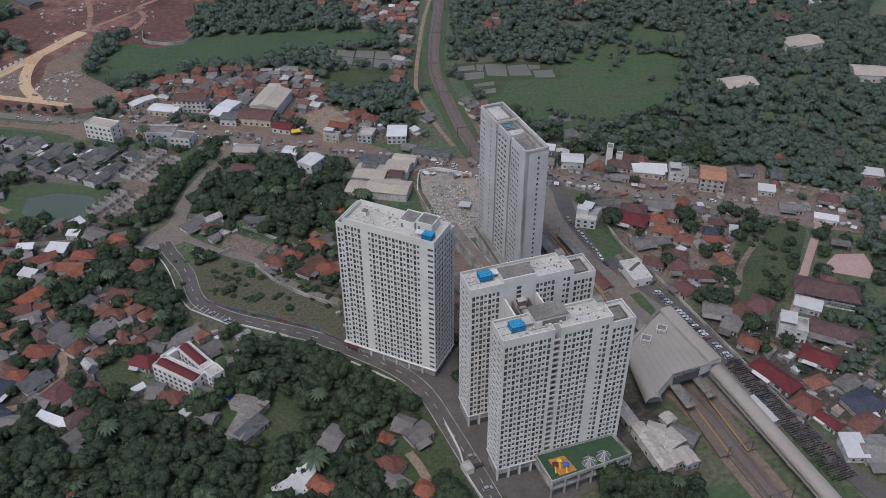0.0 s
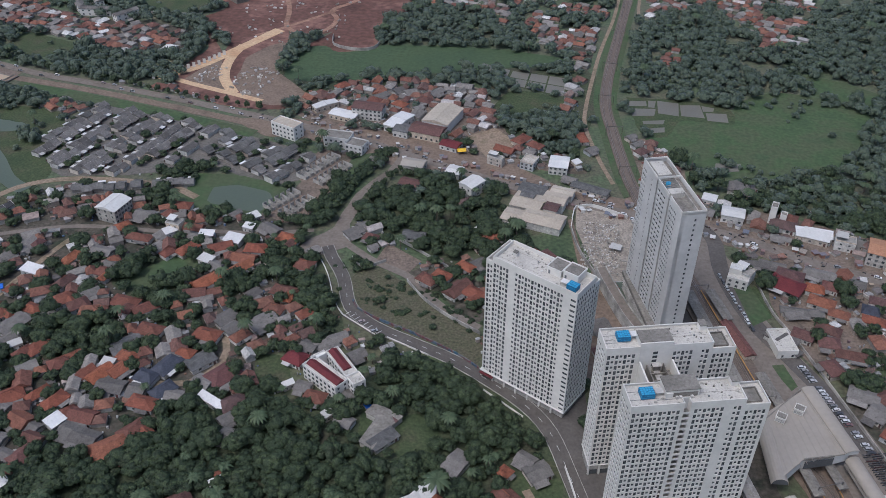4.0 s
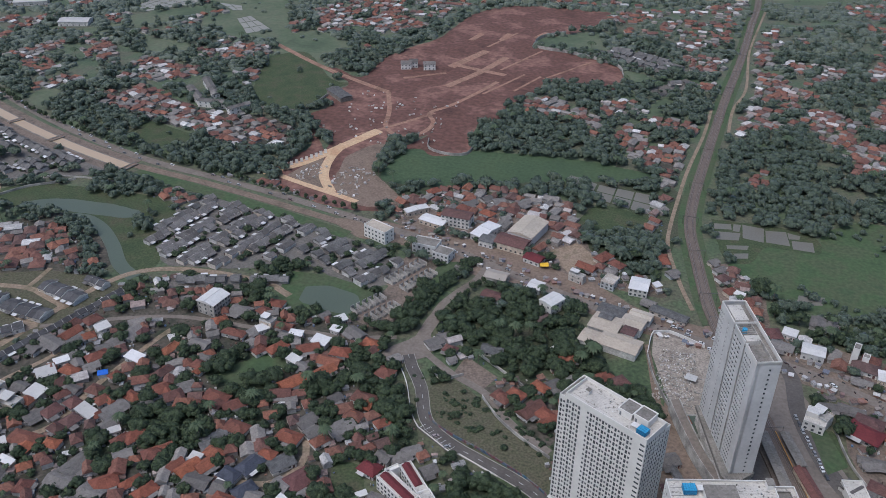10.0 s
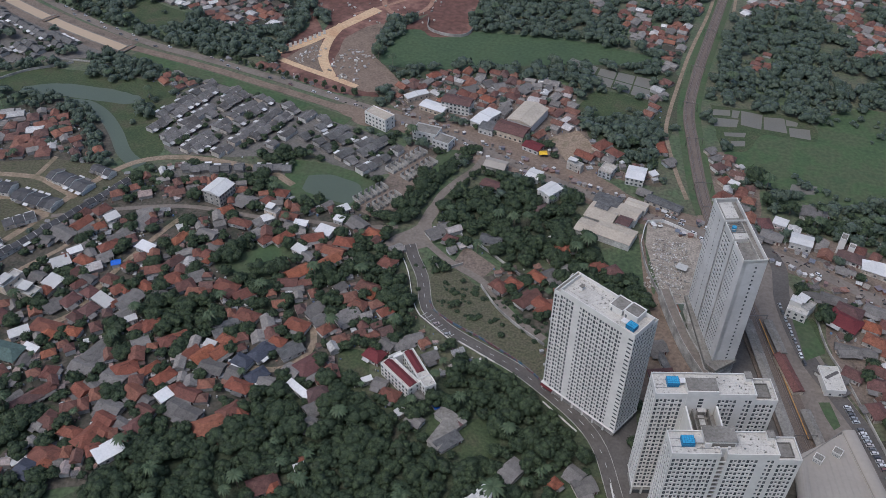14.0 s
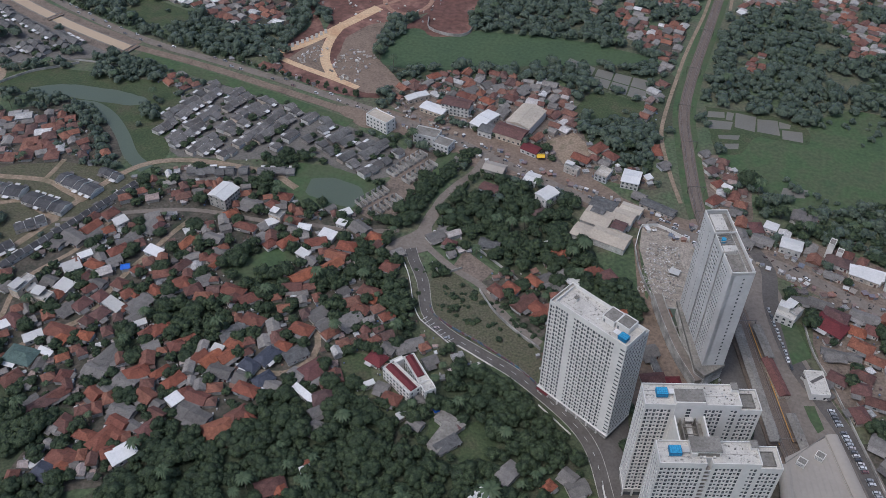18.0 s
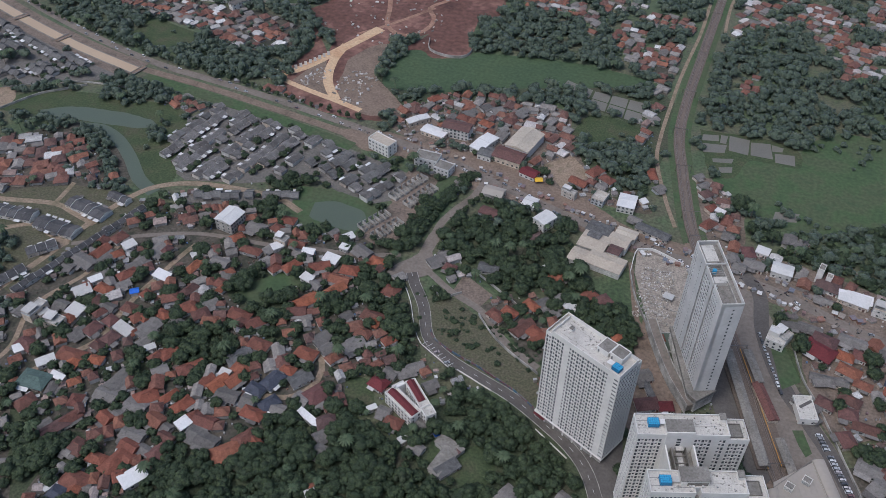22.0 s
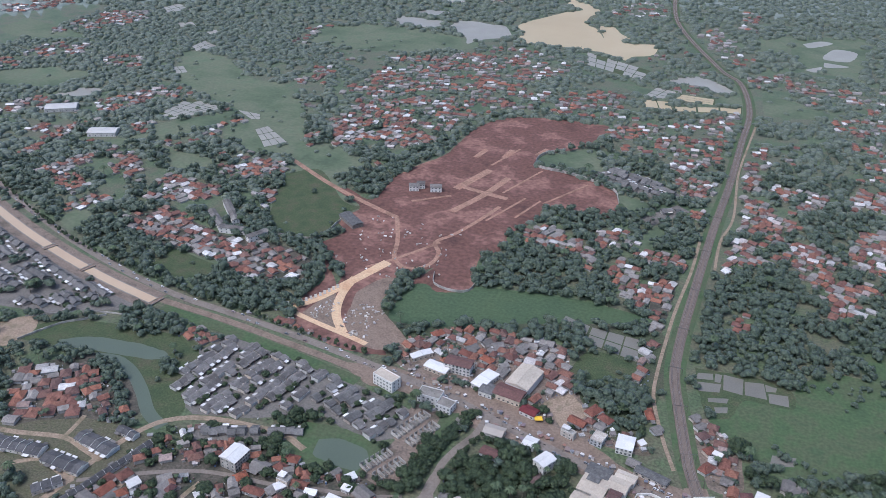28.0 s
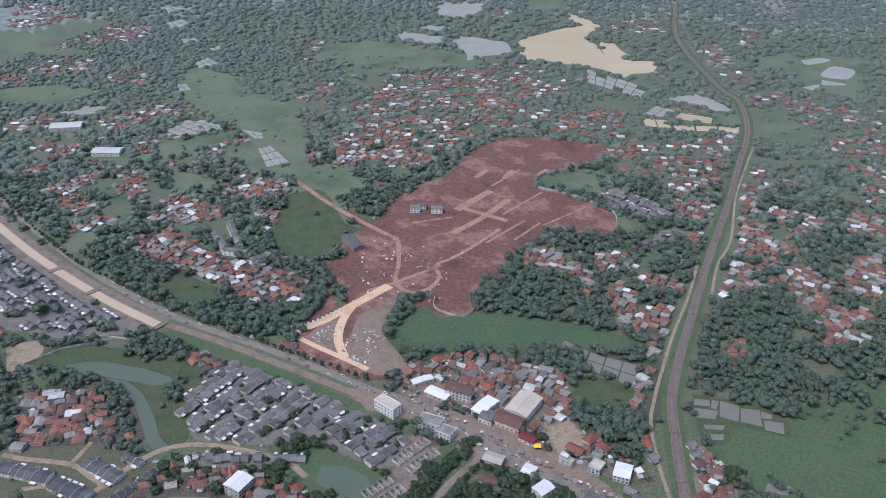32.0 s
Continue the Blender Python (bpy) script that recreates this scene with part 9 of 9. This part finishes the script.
# ---- trees ----
def crown(seed, sprays, size, R=4.0, H=4.2, base=2.6, lobes=5, fine=2, trunk=True):
    """A broad crown: lumpy foliage lobes with loose leaf sprays standing off them, on a tapered trunk with limbs: vertices, faces, material index."""
    r = np.random.RandomState(seed)
    V, F, I = [], [], []
    cents = [(r.uniform(-0.3, 0.3), r.uniform(-0.3, 0.3), base + H * 0.52, R * 0.6)]
    for k in range(lobes):
        a = 2 * np.pi * (k + r.uniform(-0.35, 0.35)) / lobes
        d = R * r.uniform(0.4, 0.68)
        cents.append((d * np.cos(a), d * np.sin(a), base + H * r.uniform(0.15, 0.6), R * r.uniform(0.34, 0.5)))
    for cx, cy, cz, cr in cents:
        b = bmesh.new()
        bmesh.ops.create_icosphere(b, subdivisions=fine, radius=1.0)
        b.verts.index_update()
        o, off = len(V), Vector((seed * 3.1, cx, cy))
        for v in b.verts:
            q = v.co * (1.0 + 0.45 * noise.noise(v.co * 1.7 + off) + 0.4 * noise.noise(v.co * 4.1 + off))
            V.append((cx + q.x * cr, cy + q.y * cr, cz + q.z * cr * 0.66))
        outer = [f for f in b.faces if f.calc_center_median().z > -0.45]
        F += [[v.index + o for v in f.verts] for f in outer]
        I += [0] * len(outer)
        b.free()
        for _ in range(sprays // len(cents)):
            n = r.normal(size=3)
            n /= np.linalg.norm(n) + 1e-6
            n[2] = abs(n[2]) if r.rand() < 0.8 else n[2]
            p = np.array((cx, cy, cz)) + n * cr * r.uniform(0.9, 1.2) * np.array((1, 1, 0.8))
            n = n + r.normal(size=3) * 0.7
            n /= np.linalg.norm(n)
            t = np.cross(n, r.normal(size=3))
            t /= np.linalg.norm(t) + 1e-6
            bb = np.cross(n, t)
            s = size * r.uniform(0.6, 1.3)
            o = len(V)
            V += [tuple(p + t * s), tuple(p + bb * s * 0.7), tuple(p - t * s * 0.9 - n * 0.25 * s), tuple(p - bb * s * 0.7)]
            F.append([o, o + 1, o + 2, o + 3])
            I.append(0)
    if trunk:
        def limb(a, b, ra, rb):
            a, b = np.array(a, float), np.array(b, float)
            o = len(V)
            for q, rr in ((a, ra), (b, rb)):
                for k in range(5):
                    V.append((q[0] + rr * np.cos(k * 1.2566), q[1] + rr * np.sin(k * 1.2566), q[2]))
            for k in range(5):
                F.append([o + k, o + (k + 1) % 5, o + 5 + (k + 1) % 5, o + 5 + k])
                I.append(1)
        limb((0, 0, -0.2), (0, 0, base), 0.28, 0.2)
        for c in cents[1:4]:
            limb((0, 0, base - 0.2), (c[0] * 0.8, c[1] * 0.8, c[2]), 0.14, 0.05)
    return V, F, I


def palm(seed):
    r = np.random.RandomState(seed)
    V, F, I = [], [], []
    h = 9.0
    for k in range(2):
        for j in range(5):
            V.append(((0.22 - 0.08 * k) * np.cos(j * 1.2566), (0.22 - 0.08 * k) * np.sin(j * 1.2566), h * k))
    for j in range(5):
        F.append([j, (j + 1) % 5, 5 + (j + 1) % 5, 5 + j])
        I.append(1)
    for k in range(15):
        a = 2 * np.pi * k / 15 + r.uniform(-0.15, 0.15)
        up, ln = r.uniform(-0.1, 0.9), r.uniform(3.2, 4.4)
        d, n = np.array((np.cos(a), np.sin(a))), np.array((-np.sin(a), np.cos(a)))
        prev = None
        for s, w, z in ((0.0, 0.15, 0.0), (0.4, 0.6, 0.5 * up + 0.25), (0.75, 0.5, 0.3 * up - 0.25), (1.0, 0.08, -0.2 * up - 1.1)):
            p = d * ln * s
            o = len(V)
            V.extend([(p[0] + n[0] * w, p[1] + n[1] * w, h + z - 0.15), (p[0], p[1], h + z + 0.1), (p[0] - n[0] * w, p[1] - n[1] * w, h + z - 0.15)])
            if prev is not None:
                F.extend([[prev, prev + 1, o + 1, o], [prev + 1, prev + 2, o + 2, o + 1]])
                I.extend([0, 0])
            prev = o
    return V, F, I


def mesh_from(V, F, I, materials, only=None):
    me = bpy.data.meshes.new("tree_mesh")
    if only is not None:
        F = [f for f, i in zip(F, I) if i == only]
        keep = sorted({v for f in F for v in f})
        num = {v: k for k, v in enumerate(keep)}
        V, F = [V[v] for v in keep], [[num[v] for v in f] for f in F]
        materials = [materials[only]]
    me.from_pydata([tuple(map(float, v)) for v in V], [], F)
    me.polygons.foreach_set("use_smooth", np.full(len(F), True))
    for m in materials:
        me.materials.append(m)
    return me


NEARW = [crown(20 + k, 150, 0.42, 4.4 + 0.6 * (k % 3), 3.4 + 0.6 * (k % 2), 2.2, 7, fine=1) for k in range(4)]
FARW = [crown(40 + k, 40, 0.7, 4.8, 4.2, 1.4, 3, fine=1, trunk=False) for k in range(3)]
# far crowns made wide, flat and low to lessen contrast, as haze would
MISTW = [crown(60 + k, 6, 0.9, 7.0, 2.8, -0.4, 2, fine=1, trunk=False) for k in range(2)]
PALMS = [palm(7), palm(8)]
tree_rows = {("near", k): [] for k in range(4)} | {("far", k): [] for k in range(3)} | {("mist", k): [] for k in range(2)} | {("palm", k): [] for k in range(2)}
single = []
rng = random.Random(5)


def plant(x0, y0, x1, y1, pitch, code, chance, palms=0.08, lo=0.8, hi=1.35):
    y = y0
    while y < y1:
        x = x0
        while x < x1:
            px, py = x + rng.uniform(-0.5, 0.5) * pitch, y + rng.uniform(-0.5, 0.5) * pitch
            if px < -190 - 0.93 * py or px > (100 + 0.43 * py if py < 830 else 380 if py < 1500 else 480):
                x += pitch
                continue
            if code == VILLAGE and px > 85 and py < 520 and rng.random() < 0.6:
                x += pitch
                continue
            if rng.random() < chance and used(px, py) == code:
                s = rng.uniform(lo, hi) * (1.0 + 0.25 * noise.noise(Vector((px * 0.03, py * 0.03, 4))))
                row = (px, py, 0.0, rng.uniform(0, 6.28), s * rng.uniform(0.9, 1.1), s * rng.uniform(0.9, 1.1), s * rng.uniform(0.8, 1.3))
                if rng.random() < palms:
                    tree_rows["palm", rng.randrange(2)].append(row)
                elif py < 470 + 110 * rng.random() and -400 < px < 190:
                    tree_rows["near", rng.randrange(4)].append(row)
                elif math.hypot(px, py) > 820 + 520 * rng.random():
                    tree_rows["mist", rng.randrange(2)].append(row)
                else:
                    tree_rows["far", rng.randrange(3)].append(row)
            x += pitch
        y += pitch


plant(-480, 110, 260, 560, 6.2, WOOD, 0.97, 0.05, 0.6, 1.4)
plant(-480, 110, 260, 560, 7.0, VILLAGE, 0.7, 0.07, 0.5, 1.15)
plant(-480, 110, 260, 560, 14.0, GRASS, 0.12, 0.0, 0.4, 0.8)
plant(-900, 560, 420, 1100, 8.2, WOOD, 0.96, 0.02, 0.9, 1.6)
plant(-900, 560, 420, 1100, 9.5, VILLAGE, 0.5, 0.03, 0.4, 0.85)
plant(-900, 560, 420, 1100, 18.0, GRASS, 0.09, 0.0, 0.5, 1.0)
plant(260, 110, 700, 560, 8.5, WOOD, 0.85, 0.05)
plant(-900, 110, -480, 560, 8.5, WOOD, 0.85, 0.05)
plant(-1300, 1100, 420, 1560, 11.0, WOOD, 0.93, 0.0, 0.9, 1.6)
plant(-1300, 1100, 420, 1560, 9.5, VILLAGE, 0.6, 0.0, 0.5, 1.0)
plant(-1300, 1100, 420, 1560, 26.0, GRASS, 0.25, 0.0, 0.5, 1.0)
plant(-1700, 1560, 760, 2450, 16.0, WOOD, 0.88, 0.0, 1.3, 2.1)
plant(-1700, 1560, 760, 2450, 14.0, VILLAGE, 0.5, 0.0, 0.6, 1.1)
plant(-1600, 500, -900, 1100, 13.0, WOOD, 0.88, 0.0, 1.2, 1.9)

for p in curve_pts(AVENUE, 9.0) + curve_pts([(-146, 462), (-140, 490), (-130, 512)], 5.0):
    s = rng.uniform(0.5, 0.9)
    tree_rows["near", rng.randrange(4)].append((p.x + rng.uniform(-1, 1), p.y + rng.uniform(-1, 1), 0.0, rng.uniform(0, 6), 0.7 * s, 0.7 * s, 1.5 * s))

for k in range(2):
    for p in curve_pts([(-171, 426), (-167, 445), (-163.5, 468), (-159, 489), (-153, 515), (-147, 525)], 3.6):
        s = rng.uniform(0.55, 0.95)
        tree_rows["near", rng.randrange(4)].append((p.x - 4.5 * k + rng.uniform(-1, 1), p.y + rng.uniform(-1, 1), 0.0, rng.uniform(0, 6), s, s, 1.1 * s))
shrubs = random.Random(41)
for x, y in ((211, 411), (190, 408), (224, 402), (219, 385), (212, 369), (244, 391), (246, 374), (236, 396), (225, 352), (240, 359), (230, 409), (207, 360), (199, 347), (204, 396), (250, 384)):
    k = shrubs.uniform(0.7, 1.1)
    tree_rows["near", shrubs.randrange(4)].append((x, y, 0.0, shrubs.uniform(0, 6), k, k, k))
for cx, cy, n, spread in ((-137, 388, 9, 5), (-110, 372, 12, 6), (-114, 362, 10, 6), (-94, 371, 7, 4), (-66, 358, 22, 9), (-79, 371, 12, 5), (-122, 372, 6, 6), (-90, 352, 8, 9), (-106, 352, 5, 6)):
    for _ in range(n):
        k = shrubs.uniform(0.2, 0.5)
        tree_rows["near", shrubs.randrange(4)].append((shrubs.gauss(cx, spread), shrubs.gauss(cy, spread * 0.6), -0.6, shrubs.uniform(0, 6), k, k, 0.7 * k))
for cx, cy, n, spread in ((187, 395, 7, 4), (197, 383, 8, 4), (168, 388, 8, 4), (160, 368, 7, 4), (186, 366, 8, 4), (152, 346, 6, 4), (176, 350, 6, 4)):
    for _ in range(n):
        k = shrubs.uniform(0.25, 0.6)
        tree_rows["near", shrubs.randrange(4)].append((shrubs.gauss(cx, spread), shrubs.gauss(cy, spread), -0.5, shrubs.uniform(0, 6), k, k, 0.9 * k))
for pts, step in (([(112, 652), (132, 664), (158, 669), (184, 674), (206, 682)], 6.0), ([(146, 640), (150, 650), (147, 660)], 5.0), ([(84, 566), (104, 556), (122, 556)], 5.0)):
    for p in curve_pts(pts, step):
        k = shrubs.uniform(0.45, 0.95)
        tree_rows["far", shrubs.randrange(3)].append((p.x + shrubs.gauss(0, 3), p.y + shrubs.gauss(0, 2.5), -0.3, shrubs.uniform(0, 6), k, k, k))
for x, y in yard_trees:
    s = rng.uniform(0.3, 0.75)
    tree_rows["near" if y < 560 else "far", rng.randrange(3)].append((x, y, 0.0, rng.uniform(0, 6), s, s, 1.1 * s))

# the trees nearest the towers stand as things of their own
for kind, k, name, label in (("near", 0, "tree", "broad-crowned dark green shade tree"), ("near", 1, "tree", "rounded leafy tree with loose crown"),
                             ("near", 2, "tree", "low spreading mid-green tree"), ("palm", 0, "palm_tree", "slender coconut palm with drooping fronds")):
    rows = sorted(tree_rows[kind, k], key=lambda q: (q[0] + 60) ** 2 + (q[1] - 230) ** 2)
    take, tree_rows[kind, k] = rows[:48], rows[48:]
    src = NEARW[k] if kind == "near" else PALMS[k]
    leaf = M_LEAF if kind == "near" else M_PALM
    cm, tm = mesh_from(*src, [leaf, M_BARK], 0), mesh_from(*src, [leaf, M_BARK], 1)
    for q in take:
        t = thing(name, label, "tree", Matrix.LocRotScale((q[0], q[1], 0), Euler((0, 0, q[3])), (q[4], q[5], q[6])), "trees below the towers")
        for pn, me in (("crown", cm), ("trunk", tm)):
            o = new(pn, me)
            o.parent = t
# far and mist rows take the leaf colours paled for haze
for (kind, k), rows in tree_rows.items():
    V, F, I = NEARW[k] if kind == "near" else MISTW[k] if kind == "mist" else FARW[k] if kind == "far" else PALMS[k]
    joined({"near": "woodland", "far": "distant_woodland", "mist": "distant_woodland", "palm": "palm_grove"}[kind], V, F, rows, [{"palm": M_PALM, "near": M_LEAF, "far": M_LEAF_MID_HAZE, "mist": M_LEAF_FAR_HAZE}[kind], M_BARK], I,
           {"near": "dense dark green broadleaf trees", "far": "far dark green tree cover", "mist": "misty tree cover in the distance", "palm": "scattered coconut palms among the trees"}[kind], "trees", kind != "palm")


# ---- plain beyond everything else: plain backdrop, haze painted into colour and glow ----
m = bpy.data.materials.new("painted_haze_distance")
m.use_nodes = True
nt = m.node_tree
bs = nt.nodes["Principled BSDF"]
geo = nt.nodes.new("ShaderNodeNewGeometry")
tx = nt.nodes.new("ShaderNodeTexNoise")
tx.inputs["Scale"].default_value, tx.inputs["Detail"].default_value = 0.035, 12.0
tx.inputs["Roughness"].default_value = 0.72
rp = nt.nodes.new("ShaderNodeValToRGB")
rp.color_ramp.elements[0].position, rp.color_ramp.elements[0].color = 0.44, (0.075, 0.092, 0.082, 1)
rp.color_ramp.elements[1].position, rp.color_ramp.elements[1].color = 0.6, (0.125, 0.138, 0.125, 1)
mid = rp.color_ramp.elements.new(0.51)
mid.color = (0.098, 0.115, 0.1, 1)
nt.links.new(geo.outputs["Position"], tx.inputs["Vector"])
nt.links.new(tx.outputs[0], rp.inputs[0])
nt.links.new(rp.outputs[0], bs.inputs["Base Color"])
# weak emission in place of the light scattered by hazy air
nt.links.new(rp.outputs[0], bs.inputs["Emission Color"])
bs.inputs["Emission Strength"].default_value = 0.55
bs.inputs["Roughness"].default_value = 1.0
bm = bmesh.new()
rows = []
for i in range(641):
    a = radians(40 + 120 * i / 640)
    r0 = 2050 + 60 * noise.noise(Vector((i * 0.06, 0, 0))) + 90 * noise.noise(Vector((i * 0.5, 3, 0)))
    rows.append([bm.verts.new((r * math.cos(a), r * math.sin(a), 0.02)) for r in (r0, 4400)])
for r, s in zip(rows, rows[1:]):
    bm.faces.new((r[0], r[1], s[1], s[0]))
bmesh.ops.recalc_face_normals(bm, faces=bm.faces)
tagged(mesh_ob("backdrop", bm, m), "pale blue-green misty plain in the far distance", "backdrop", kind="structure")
